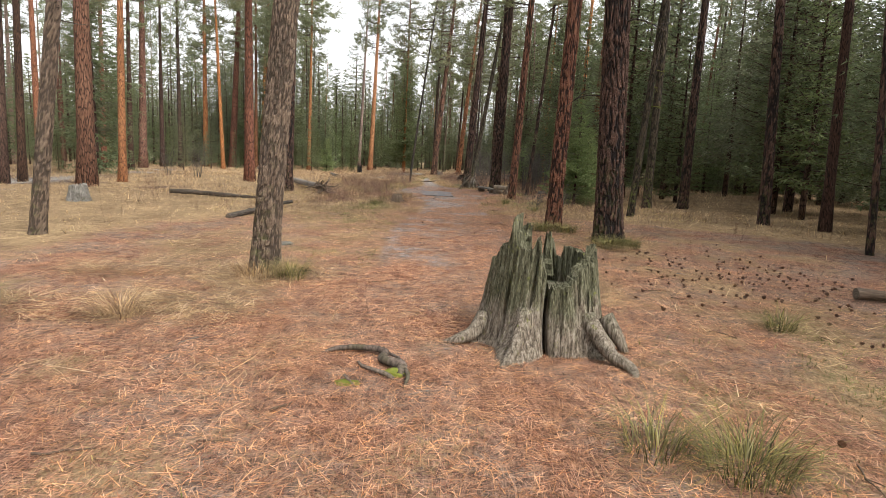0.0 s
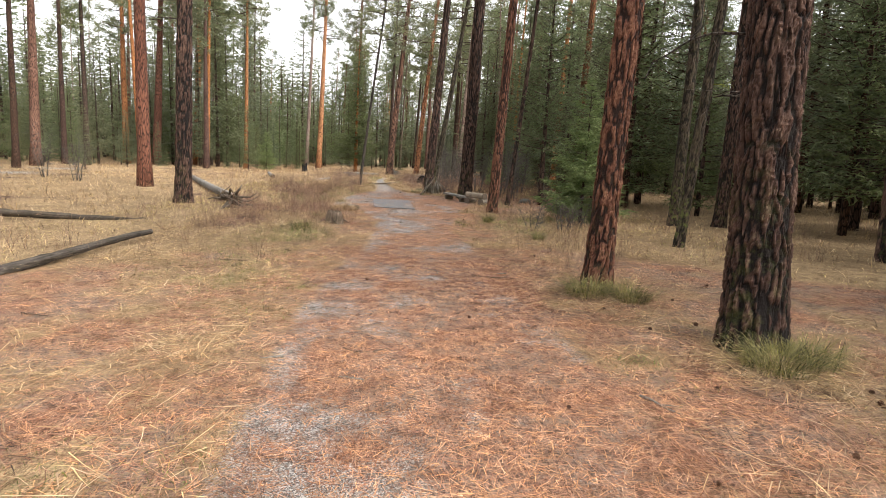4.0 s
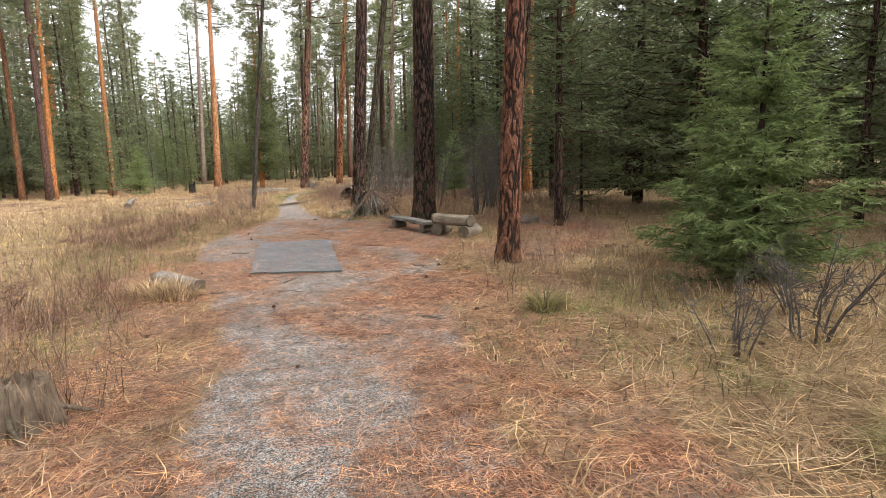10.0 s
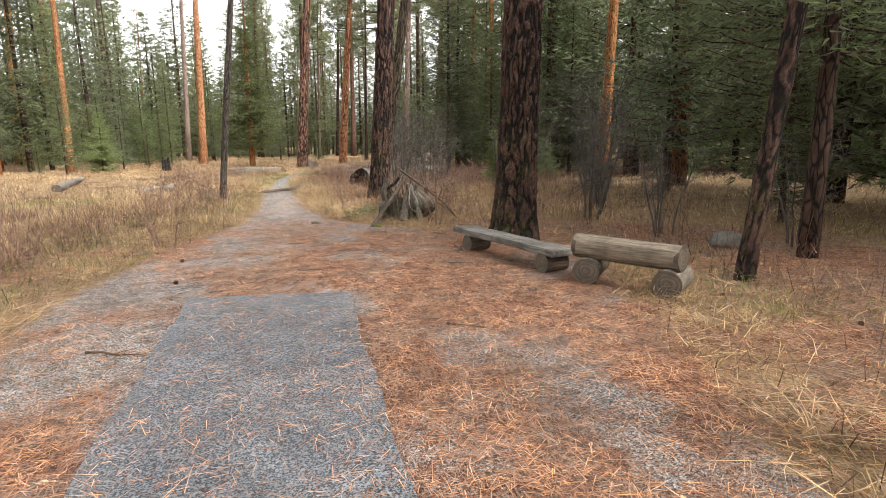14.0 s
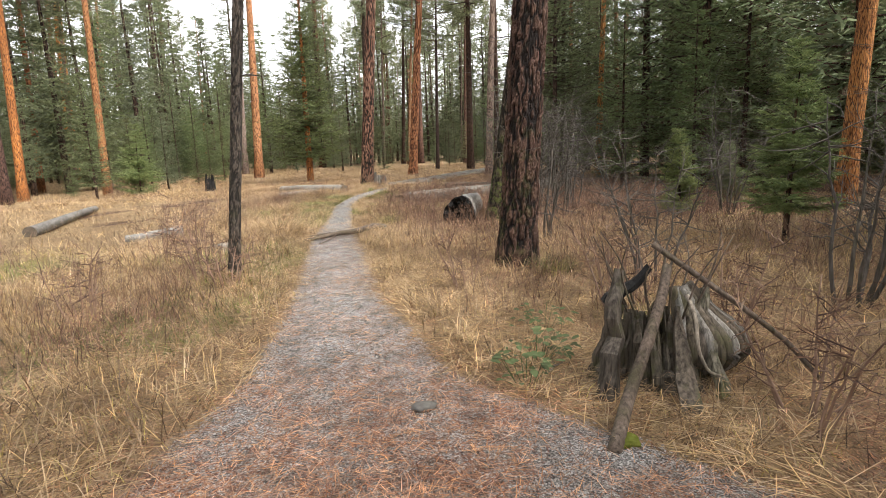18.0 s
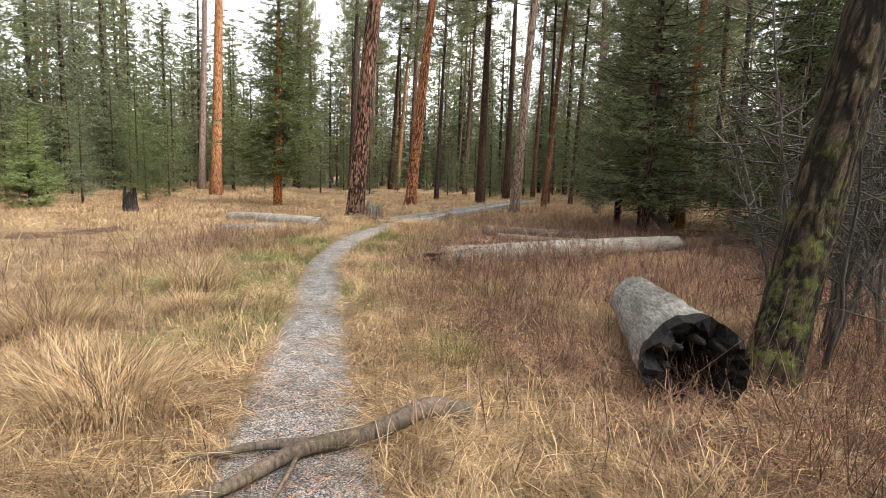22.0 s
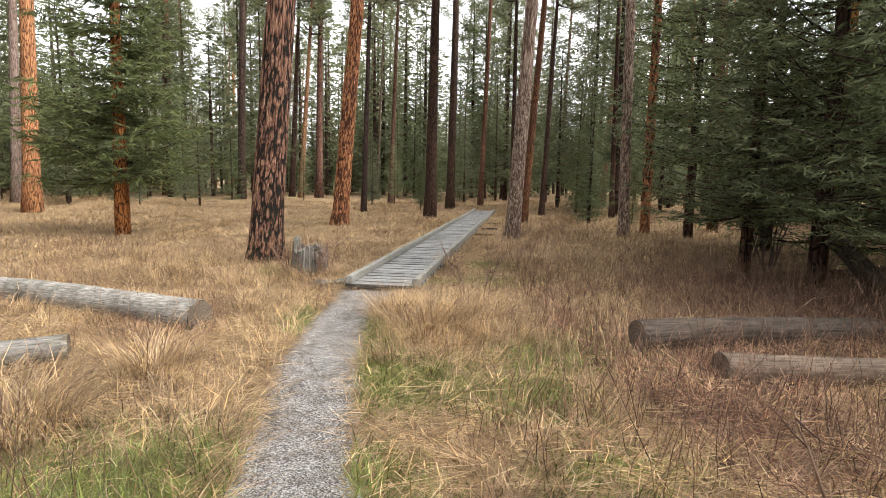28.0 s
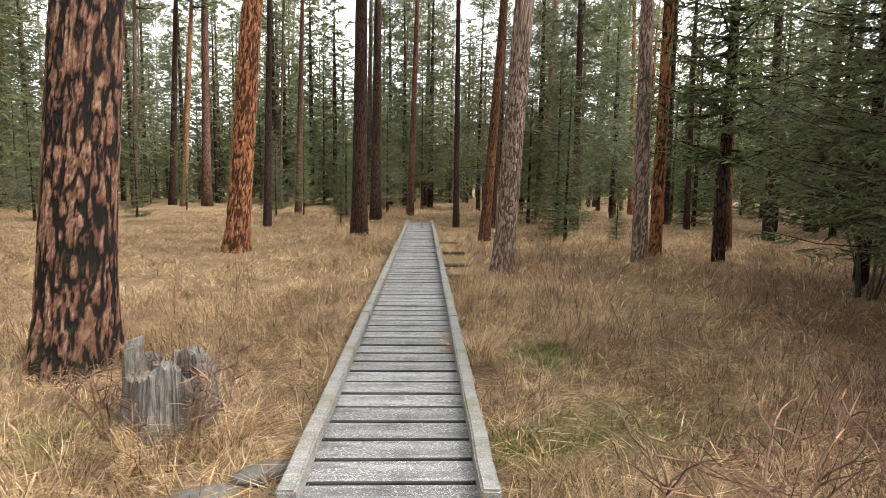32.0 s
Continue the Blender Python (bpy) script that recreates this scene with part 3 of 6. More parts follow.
def near_trunk(h, d, lx, ly, kind, seed, parent, flare=1.0, moss=0.0, fine=False):
    """A trunk whose bark is cut into plates."""
    up = min(h, 4.2 if fine else 7.0)
    step = 0.025 if fine else 0.05
    s = np.concatenate([np.arange(0, up, step), np.arange(up, min(h, 9.0), 0.12), np.linspace(min(h, 9.0), h, 12)]) / h
    g = np.random.default_rng(seed)
    n = int(np.clip(d * (260 if fine else 130), 36, 150))
    k, th = len(s), np.linspace(0, 2 * np.pi, n, endpoint=False)
    z = s * h
    line = trunk_line(h, lx, ly, 0.12, seed, 60)
    cx, cy = np.interp(s, np.linspace(0, 1, 60), line[:, 0]), np.interp(s, np.linspace(0, 1, 60), line[:, 1])
    TH, Z = np.meshgrid(th, z)
    r = 0.5 * d * (1 - 0.72 * s ** 1.1)[:, None] * np.ones(n)
    lobes = 0.0
    for f, w in ((3, 0.5), (5, 0.35), (7, 0.3)):
        lobes = lobes + w * np.cos(f * TH + g.uniform(0, 6.3))
    foot = np.exp(-Z / (0.16 + 0.42 * d))
    r = r * (1 + flare * foot * (0.42 + 0.26 * lobes))
    fine_bark = kind in ("grey", "thin", "pale")
    cells = max(5, round(np.pi * d / (0.038 if fine_bark else 0.058)))
    vs = 0.13 if fine_bark else 0.27
    c1, s1 = np.cos(TH) * d, np.sin(TH) * d
    wu = (fractal(c1 * 7 + 9, Z * 5, seed % 97, 3) + fractal(s1 * 7 + 29, Z * 5 + 40, seed % 67, 3) - 1.0) * 1.25
    wv = (fractal(c1 * 9 + 31, Z * 4 + 9, seed % 89, 3) + fractal(s1 * 9 + 61, Z * 4 + 70, seed % 61, 3) - 1.0) * 1.1
    U = TH / (2 * np.pi) * cells
    U, V = U + wu * 0.45, Z / vs + wv * 0.3
    ridge = np.abs(0.6 * ring_noise(U, V, cells, seed % 53) + 0.4 * ring_noise(2 * U, 2.3 * V, 2 * cells, seed % 41) - 0.5)
    breaks = np.abs(ring_noise(2 * U, 6 * V, 2 * cells, seed % 43) - 0.5)
    tone, tone2 = ring_noise(2 * U, 3.3 * V, 2 * cells, seed % 47), ring_noise(5 * U, 11 * V, 5 * cells, seed % 29)
    rag = 0.5 * (fractal(c1 * 45 + 5, Z * 22, seed % 31, 2) + fractal(s1 * 45 + 90, Z * 22 + 33, seed % 37, 2)) - 0.5
    wide = 0.12 + 0.13 * (fractal(c1 * 3 + 2, s1 * 3 + Z * 0.9, seed % 23, 2))
    p = np.clip((ridge + rag * 0.05) / wide, 0, 1) * (0.55 + 0.45 * np.clip(breaks / 0.1, 0, 1))
    flake = np.clip(tone2 * 1.6 - 0.2, 0, 1)
    deep = 0.03 if kind in ("red", "dark", "orange") else 0.011 if kind != "thin" else 0.006
    deep = min(deep, d * 0.06)
    r = r + deep * (p * (0.75 + 0.35 * tone) - 0.6) + deep * 0.28 * flake * (0.4 + tone2) * p + deep * 0.45 * rag
    X, Y = cx[:, None] + r * np.cos(TH), cy[:, None] + r * np.sin(TH)
    v = np.stack([X, Y, Z - 0.12], -1).reshape(-1, 3)
    i, j = np.meshgrid(np.arange(k - 1), np.arange(n), indexing="ij")
    q = np.stack([i * n + j, i * n + (j + 1) % n, (i + 1) * n + (j + 1) % n, (i + 1) * n + j], -1).reshape(-1, 4)
    m = moss * np.clip(1.15 - Z / 2.2, 0.1, 1) * np.clip(0.5 - np.cos(TH - 0.6), 0, 1)
    return solid("trunk", v, q, NEAR[kind], parent, attrs={"plate": np.clip(p * (0.62 + 0.38 * flake), 0, 1).ravel(), "tone": (0.6 * tone + 0.4 * tone2).ravel(), "moss": m.ravel()}, smooth=False), line


def tufts(at, out, size, per, seed, flat=0.55, slim=0.07):
    """Needle bundles: thin blades that spread from each place."""
    g = np.random.default_rng(seed)
    n = len(at) * per
    c = np.repeat(at, per, 0)
    o = np.repeat(out, per, 0)
    d = g.normal(0, 1, (n, 3)) * (1, 1, flat) + o * 0.9 + (0, 0, 0.25)
    d /= np.linalg.norm(d, axis=1)[:, None]
    w = np.cross(d, g.normal(0, 1, (n, 3)))
    w /= np.linalg.norm(w, axis=1)[:, None] + 1e-9
    ln = size * g.uniform(0.6, 1.25, n)[:, None]
    b = c + g.normal(0, size * 0.25, (n, 3))
    mid = b + d * ln * 0.5
    v = np.stack([b, mid + w * ln * slim, b + d * ln, mid - w * ln * slim], 1).reshape(-1, 3)
    return v, np.arange(4 * n).reshape(-1, 4)


def pine_crown(h, start, reach, limbs, per, seed, line=None, size=0.34):
    """Limbs and needle clumps of a tall pine."""
    g = np.random.default_rng(seed)
    wood_h, at, out = Heap(), [], []
    line = line if line is not None else np.stack([0 * np.linspace(0, 1, 9), 0 * np.linspace(0, 1, 9), np.linspace(0, h, 9)], -1)
    for k in range(limbs):
        s = start + (1 - start) * ((k + g.uniform(0, 1)) / limbs) ** 0.9
        z0 = s * h
        base = np.array([np.interp(z0, line[:, 2], line[:, 0]), np.interp(z0, line[:, 2], line[:, 1]), z0])
        az = g.uniform(0, 2 * np.pi)
        ln = reach * (0.35 + 0.75 * np.sin(np.pi * np.clip((s - start) / (1 - start) * 0.8 + 0.22, 0, 1))) * g.uniform(0.55, 1.1)
        t = np.linspace(0, 1, 6)
        p = base + np.stack([np.cos(az) * t * ln, np.sin(az) * t * ln, ln * (0.12 * t + 0.28 * t**2 - 0.12 * np.sin(3 * t)) * g.uniform(-0.3, 1.0)], -1)
        wood_h.add(*tube(p, 0.035 * (1.1 - t) * (h / 20) + 0.006, 4, False))
        for u in np.linspace(0.35, 1, max(3, int(5 * ln / 1.6))):
            for _ in range(2):
                q = base + (p[-1] - base) * u
                q[2] = np.interp(u, t, p[:, 2])
                at.append(q + g.normal(0, 0.22 * ln / 1.6, 3) * (1, 1, 0.5))
                out.append([np.cos(az), np.sin(az), 0.3])
    v, f = tufts(np.array(at), np.array(out), size, per, seed + 1)
    return wood_h.arrays(), (v, f)


def fir_shape(h, wide, levels, per, twigs, seed, bare=0.06, size=1.0, line=None, droop=0.25):
    """Whorled boughs with side sprays."""
    g = np.random.default_rng(seed)
    wood_h, B, D, L, W = Heap(), [], [], [], []
    for k in range(levels):
        s = bare + (1 - bare) * (k + g.uniform(-0.3, 0.3)) / levels
        s = np.clip(s, bare * 0.6, 0.985)
        ln0 = wide * (1 - s) ** 0.85 * (0.55 + 0.45 * min(1, (s - bare * 0.5) * 9)) + 0.05 * wide
        cx, cy = (np.interp(s * h, line[:, 2], line[:, 0]), np.interp(s * h, line[:, 2], line[:, 1])) if line is not None else (0, 0)
        for _ in range(max(3, int(per * (1 - 0.45 * s)))):
            az, ln = g.uniform(0, 2 * np.pi), ln0 * g.uniform(0.55, 1.15)
            lift = g.uniform(-droop, 0.12) + 0.55 * s
            t = np.linspace(0, 1, 5)
            p = np.array([cx, cy, s * h]) + np.stack([np.cos(az) * t * ln, np.sin(az) * t * ln, ln * (lift * t - 0.22 * t * (1 - t) + 0.1 * t**3)], -1)
            wood_h.add(*tube(p, (0.012 * h / 6) * (1.1 - t) * size + 0.003, 3, False))
            nt = max(3, int(twigs * (0.35 + 0.65 * ln / wide)))
            u = np.linspace(0.12, 1, nt)
            pos = np.stack([np.interp(u, t, p[:, c]) for c in range(3)], -1)
            along = np.array([np.cos(az), np.sin(az), lift * 0.6])
            side = np.array([-np.sin(az), np.cos(az), 0])
            for sg in (-1, 1):
                B.append(pos + g.normal(0, 0.02 * ln, pos.shape))
                D.append(along * 0.75 + sg * side * g.uniform(0.5, 1.1, (nt, 1)) + g.normal(0, 0.16, (nt, 3)) - np.array([0, 0, 0.12]))
                L.append((0.1 + 0.4 * ln * (1 - 0.6 * u)) * g.uniform(0.7, 1.2, nt) * (0.7 + 0.3 * size))
            B.append(pos[-1:]), D.append((along + g.normal(0, 0.1, 3))[None]), L.append(np.array([0.2 * ln + 0.06]))
    B, D, L = np.vstack(B), np.vstack(D), np.concatenate(L)
    D /= np.linalg.norm(D, axis=1)[:, None]
    S = np.cross(D, [0, 0, 1.0])
    S /= np.linalg.norm(S, axis=1)[:, None] + 1e-9
    S += g.normal(0, 0.35, S.shape)
    return wood_h.arrays(), B, D, S, L


def sprays(B, D, S, L, width=0.16):
    """A flat spray is a long diamond."""
    w = (width * L)[:, None]
    m = B + D * L[:, None] * 0.45
    v = np.stack([B, m + S * w, B + D * L[:, None], m - S * w], 1).reshape(-1, 3)
    return v, np.arange(4 * len(B)).reshape(-1, 4)


def feathers(B, D, S, L, seed, per=5, leaf=0.055, most=0.125, slim=0.11, sag=0.12):
    """A near spray: many slim leaves on both sides of a twig."""
    g = np.random.default_rng(seed)
    n = len(B)
    u = np.linspace(0.05, 1.0, per)
    out_v = []
    for k in u:
        for sg in (-1, 1):
            b = B + D * (L * k)[:, None]
            d = D * 0.8 + sg * S * 0.75 + g.normal(0, 0.3, (n, 3)) - (0, 0, sag)
            d /= np.linalg.norm(d, axis=1)[:, None]
            ln = (np.clip(L * 0.42 * (1.15 - 0.6 * k), leaf * 0.7, most) * g.uniform(0.7, 1.3, n))[:, None]
            w = np.cross(d, g.normal(0, 1.0, (n, 3)) + (0, 0, 0.4))
            w /= np.linalg.norm(w, axis=1)[:, None] + 1e-9
            out_v.append(np.stack([b - w * ln * slim, b + w * ln * slim, b + d * ln], 1))
    v = np.concatenate(out_v).reshape(-1, 3)
    return v, np.arange(len(v)).reshape(-1, 3)


# a few shared crowns for the trees that stand back
PINE_CROWNS, PINE_LIMBS, FIR_CROWNS, FIR_WOODS, FIR_TRUNKS = [], [], [], [], []
for k in range(5):
    w, c = pine_crown(20, (0.5, 0.56, 0.62, 0.52, 0.6)[k], (2.1, 1.9, 2.4, 1.7, 2.0)[k], 46, 15, 100 + k, size=0.36)
    PINE_LIMBS.append(mesh_of("branchwork", *w, FAR["dark"]))
    PINE_CROWNS.append(mesh_of("crown", *c, PINE, False))
for k in range(5):
    w, B, D, S, L = fir_shape(12, (2.0, 2.5, 1.7, 2.2, 1.9)[k], 32, 9, 10, 200 + k, bare=(0.05, 0.12, 0.03, 0.18, 0.08)[k])
    FIR_WOODS.append(mesh_of("branchwork", *w, FAR["dark"]))
    FIR_CROWNS.append(mesh_of("crown", *feathers(B, D, S, L * 0.9, 210 + k, 2, 0.2, 0.34, 0.13, 0.3), FIR, False))
FIR_TRUNK = mesh_of("trunk", *tube(trunk_line(12, 0, 0, 0.03, 5, 10), np.linspace(0.13, 0.01, 10), 9), FAR["dark"])
FAR_TRUNK = {}
for kind in BARKS:
    line = trunk_line(20, 0, 0, 0.1, 11, 14)
    rad = 0.5 * (1 - 0.75 * np.linspace(0, 1, 14))
    rad[0] *= 1.3
    FAR_TRUNK[kind] = mesh_of("trunk", *tube(line, rad, 12), FAR[kind])
LABELS = {
    "red": "tall ponderosa pine with reddish-brown plated bark", "orange": "tall ponderosa pine with bright orange bark",
    "dark": "tall pine with dark brown furrowed bark", "grey": "slender tree with greyish-brown scaly bark",
    "moss": "leaning tree with green moss on its dark trunk", "tan": "large ponderosa pine with tan and black plated bark", "pale": "tall pine with pale greyish-pink bark", "thin": "slim dark tree with few bare twigs",
}
tree_no = [0]


def shared(name, me, parent, m=None):
    ob = new(name, me)
    ob.parent = parent
    if m is not None:
        ob.matrix_local = m
    return ob


def lean_matrix(lx, ly):
    return Matrix(((1, 0, lx, 0), (0, 1, ly, 0), (0, 0, 1, 0), (0, 0, 0, 1)))


def pine(x, y, d, lx, ly, kind, h=0.0, crown=True, start=0.0):
    """A standing pine: trunk, limbs and needle crown."""
    tree_no[0] += 1
    k = tree_no[0]
    g = np.random.default_rng(500 + k)
    h = h or float(np.clip(13 + 17 * d, 13, 25) * g.uniform(0.9, 1.15))
    z = float(rise(x, y))
    close = near_trail(x, y) < 9.5
    t = thing("pine_tree" if kind not in ("moss", "thin", "grey") else "tree", LABELS[kind], "tree", pose(x, y, z, 0, 0, 0 if close else g.uniform(0, 360)), "forest trees")
    if close:
        _, line = near_trunk(h, d, lx, ly, kind, 40 + k, t, 1.0 if d > 0.3 else 0.5, 1.2 if kind == "moss" else 0.35 if kind in ("dark", "grey") else 0.15, near_trail(x, y) < 4.6)
        for j in range(int(g.integers(4, 9)) if kind not in ("red", "tan") else int(g.integers(1, 4))):
            z0, az, ln_ = g.uniform(1.9, 8.0), g.uniform(0, 6.3), g.uniform(0.25, 0.55 + 0.9 * d)
            u_ = np.linspace(0, 1, 6)
            r0_ = 0.42 * d * (1 - 0.6 * z0 / h) + u_ * ln_
            c0 = np.array([np.interp(z0, line[:, 2], line[:, 0]), np.interp(z0, line[:, 2], line[:, 1]), z0])
            pts = c0 + np.stack([np.cos(az) * r0_, np.sin(az) * r0_, ln_ * (0.2 * u_ - 0.45 * u_**2) * g.uniform(-0.6, 1.2)], -1)
            pts[2:] += np.cumsum(g.normal(0, 0.03 * ln_, (4, 3)), 0)
            limb = Heap().add(*tube(pts, np.linspace(0.008 + 0.018 * d, 0.004, 6), 5))
            for _ in range(3):
                q0 = pts[int(g.integers(2, 6))]
                limb.add(*tube(np.stack([q0, q0 + g.normal(0, 0.16 * ln_, 3), q0 + g.normal(0, 0.26 * ln_, 3)]), np.array([0.005, 0.004, 0.002]), 4, False))
            solid("dead_limb", *limb.arrays(), MOSS if kind in ("orange", "moss") and j % 2 else FAR["thin"], t)
        if crown:
            w, c = pine_crown(h, start or g.uniform(0.4, 0.5), 1.1 + 2.6 * d, int(26 + 40 * d), 10, 900 + k, line, 0.36)
            tagged(solid("branchwork", *w, FAR["dark"], t), kind="stuff")
            tagged(solid("crown", *c, PINE, t, smooth=False), kind="stuff")
        return t
    t.matrix_world = pose(x, y, z - 0.1)
    spin = pose(0, 0, 0, 0, 0, g.uniform(0, 360))
    lean = lean_matrix(lx, ly)
    shared("trunk", FAR_TRUNK[kind], t, lean @ Matrix.Diagonal((d, d, h / 20, 1)) @ spin)
    v = int(g.integers(0, 5))
    sc = float(np.clip(0.7 + 0.8 * d, 0.7, 1.3))
    m = lean @ Matrix.Diagonal((sc, sc, h / 20, 1)) @ spin
    tagged(shared("branchwork", PINE_LIMBS[v], t, m), kind="stuff"), tagged(shared("crown", PINE_CROWNS[v], t, m), kind="stuff")
    return t


def fir(x, y, h, v=None, wide=1.0, detail=0, bright=False, label="", bare=0.06, kind="dark", d=0.0):
    """A fir with whorled boughs down to the ground; detail 1 gives it fine sprays."""
    tree_no[0] += 1
    k = tree_no[0]
    g = np.random.default_rng(1500 + k)
    z = float(rise(x, y)) - 0.05
    t = thing("fir_tree", label or ("bright green young fir with boughs to the ground" if bright else "dark green fir with drooping boughs"), "tree", pose(x, y, z), "forest trees")
    if detail:
        d = d or 0.018 * h + 0.03
        line = trunk_line(h, 0.01, 0, 0.03, k, 12)
        solid("trunk", *tube(line, 0.5 * d * np.linspace(1.15, 0.06, 12), 10), FAR[kind], t)
        w, B, D, S, L = fir_shape(h, wide * h * 0.3 if h < 5 else wide * 1.35 + 0.06 * h, int(12 + (2.8 if h < 6 else 2.1) * h), 9, 11 if h < 6 else 8, 70 + k, bare, 0.6, line)
        tagged(solid("branchwork", *w, FAR["dark"], t), kind="stuff")
        solid("crown", *(feathers(B, D, S, L * 1.2, k, 5, 0.12, 0.3, 0.12) if h > 13 else feathers(B, D, S, L, k, 8 if h < 6 else 6)), FIR_BRIGHT if bright else FIR, t, smooth=False)
        return t
    v = int(g.integers(0, 5)) if v is None else v
    s = h / 12
    m = Matrix.Diagonal((s * wide * g.uniform(0.85, 1.15), s * wide * g.uniform(0.85, 1.15), s, 1)) @ pose(0, 0, 0, 0, 0, g.uniform(0, 360))
    shared("trunk", FIR_TRUNK, t, m), tagged(shared("branchwork", FIR_WOODS[v], t, m), kind="stuff"), tagged(shared("crown", FIR_CROWNS[v], t, m), kind="stuff")
    return t


# trees along the walk
pine(-2.28, 7.14, 0.34, 0.081, 0.026, "grey")
pine(-7.05, 9.69, 0.26, 0.115, 0.040, "grey")
pine(-13.29, 21.08, 0.64, 0.035, 0.022, "red")
pine(-13.70, 24.15, 0.34, 0.050, 0.028, "orange")
pine(-16.55, 22.21, 0.31, 0.049, 0.037, "dark")
pine(-22.34, 37.33, 0.37, 0.034, 0.020, "orange")
pine(-24.34, 44.16, 0.44, 0.036, 0.020, "dark")
pine(-16.42, 21.12, 0.30, 0.056, 0.040, "dark")
pine(-27.20, 65.08, 0.65, 0.018, 0.008, "orange")
pine(-9.80, 28.70, 0.50, 0.009, 0.004, "red")
pine(-6.50, 23.60, 0.47, 0.027, 0.010, "dark")
pine(-25.11, 47.41, 0.69, 0.051, 0.030, "red")
pine(2.75, 13.50, 0.36, 0.023, -0.014, "red")
pine(3.35, 10.95, 0.51, -0.036, 0.022, "dark")
pine(5.95, 17.40, 0.22, 0.055, -0.025, "moss")
pine(9.49, 21.80, 0.35, 0.002, -0.001, "dark")
pine(10.13, 14.53, 0.27, -0.051, 0.036, "dark")
pine(8.54, 10.87, 0.14, -0.042, 0.033, "dark")
pine(9.29, 15.89, 0.30, -0.030, 0.026, "dark")
pine(-23.11, 62.14, 0.80, 0.101, 0.040, "red")
pine(-24.65, 77.42, 0.80, 0.076, 0.030, "orange")
pine(-32.18, 76.59, 0.52, 0.060, 0.032, "red")
pine(-29.41, 94.26, 0.61, 0.087, 0.032, "orange")
pine(-34.45, 94.95, 0.76, 0.065, 0.028, "orange")
pine(-6.39, 91.29, 0.69, 0.048, 0.004, "red")
pine(-2.1, 36.80, 0.155, 0.11, 0.011, "thin")
pine(1.58, 36.30, 0.45, 0.075, -0.006, "dark")
pine(2.88, 30.15, 0.54, 0.03, -0.01, "dark")
pine(3.04, 24.00, 0.32, 0.045, -0.010, "red")
pine(4.15, 27.19, 0.17, 0.091, -0.040, "dark")
pine(8.06, 21.80, 0.32, 0.006, -0.006, "moss")
pine(-16.95, 57.63, 0.43, 0.065, 0.040, "orange")
pine(-20.88, 66.06, 0.40, 0.069, 0.040, "orange")
pine(-14.12, 59.73, 0.41, 0.038, 0.019, "orange")
pine(-25.61, 101.07, 0.80, 0.088, 0.032, "red")
pine(-34.77, 110.18, 0.80, 0.106, 0.040, "red")
pine(-19.99, 68.27, 0.28, 0.089, 0.040, "grey")
pine(-9.30, 73.00, 0.66, 0.078, 0.017, "orange")
pine(-0.85, 57.00, 0.59, 0.080, 0.002, "tan")
pine(1.85, 65.00, 0.52, 0.084, -0.005, "orange")
pine(2.15, 40.60, 0.33, 0.153, -0.040, "moss")
pine(11.40, 48.40, 0.44, -0.059, 0.040, "dark")
pine(4.07, 88.26, 0.59, 0.035, -0.004, "red")
pine(5.75, 59.80, 0.40, 0.040, -0.038, "pale")
pine(9.34, 59.67, 0.32, -0.023, 0.019, "pale")
pine(10.62, 60.32, 0.29, 0.001, -0.001, "orange")
pine(8.73, 64.84, 0.31, 0.120, -0.040, "red")
pine(11.64, 68.61, 0.25, 0.067, -0.039, "dark")
pine(6.05, 67.93, 0.50, 0.020, -0.007, "dark")
pine(9.16, 73.97, 0.47, 0.020, -0.007, "dark")
pine(-1.33, 85.29, 0.54, 0.062, 0.000, "dark")
pine(4.19, 72.40, 0.29, 0.060, -0.013, "dark")
pine(7.54, 80.47, 0.32, 0.063, -0.016, "red")
pine(11.35, 74.99, 0.31, 0.049, -0.022, "red")
pine(17.60, 85.17, 0.39, 0.015, -0.007, "dark")
pine(13.38, 60.36, 0.30, -0.026, 0.040, "red")
pine(20.28, 67.72, 0.30, -0.014, 0.017, "dark")
pine(0.20, 87.05, 0.29, 0.076, -0.001, "grey")
pine(2.28, 90.24, 0.43, 0.106, -0.007, "dark")
pine(2.76, 88.33, 0.41, 0.139, -0.012, "orange")
pine(10.52, 69.39, 0.24, -0.012, 0.007, "dark")
pine(17.14, 61.38, 0.32, -0.035, 0.040, "dark")
pine(18.63, 65.44, 0.22, -0.019, 0.026, "dark")
pine(-7.59, 102.75, 0.37, 0.017, 0.002, "orange")
pine(14.23, 66.92, 0.25, -0.025, 0.024, "dark")

# firs of note
fir(5.1, 21.4, 4.1, wide=0.95, detail=1, bright=True)
fir(5.9, 22.9, 3.2, wide=0.9, detail=1, bright=True)
fir(5.6, 27.9, 9.5, wide=1.25, detail=1, bare=0.24, label="dark shaggy fir with mossy drooping boughs")
fir(5.10, 36.0, 2.7, wide=0.8, detail=1, bare=0.22, bright=True)
fir(8.5, 42.4, 1.6, wide=0.9, detail=1)
fir(5.57, 39.5, 1.75, wide=0.8, detail=1, bright=True, bare=0.15)
fir(7.5, 52.4, 12.5, wide=1.5, detail=1, bare=0.07)
fir(6.6, 50.6, 11.0, wide=1.3, detail=1, bare=0.1)
fir(7.3, 53.6, 9.0, wide=1.2, detail=1, bare=0.12)
fir(10.6, 56.0, 9.5, wide=1.2, bare=0.1)
fir(-4.3, 63.2, 13.5, wide=1.15, detail=1, bare=0.11, kind="orange", d=0.36, label="bushy fir wrapped round an orange trunk")
fir(-13.6, 61.8, 4.2, detail=0)
fir(-14.9, 75.2, 5.6, detail=1, bright=True)
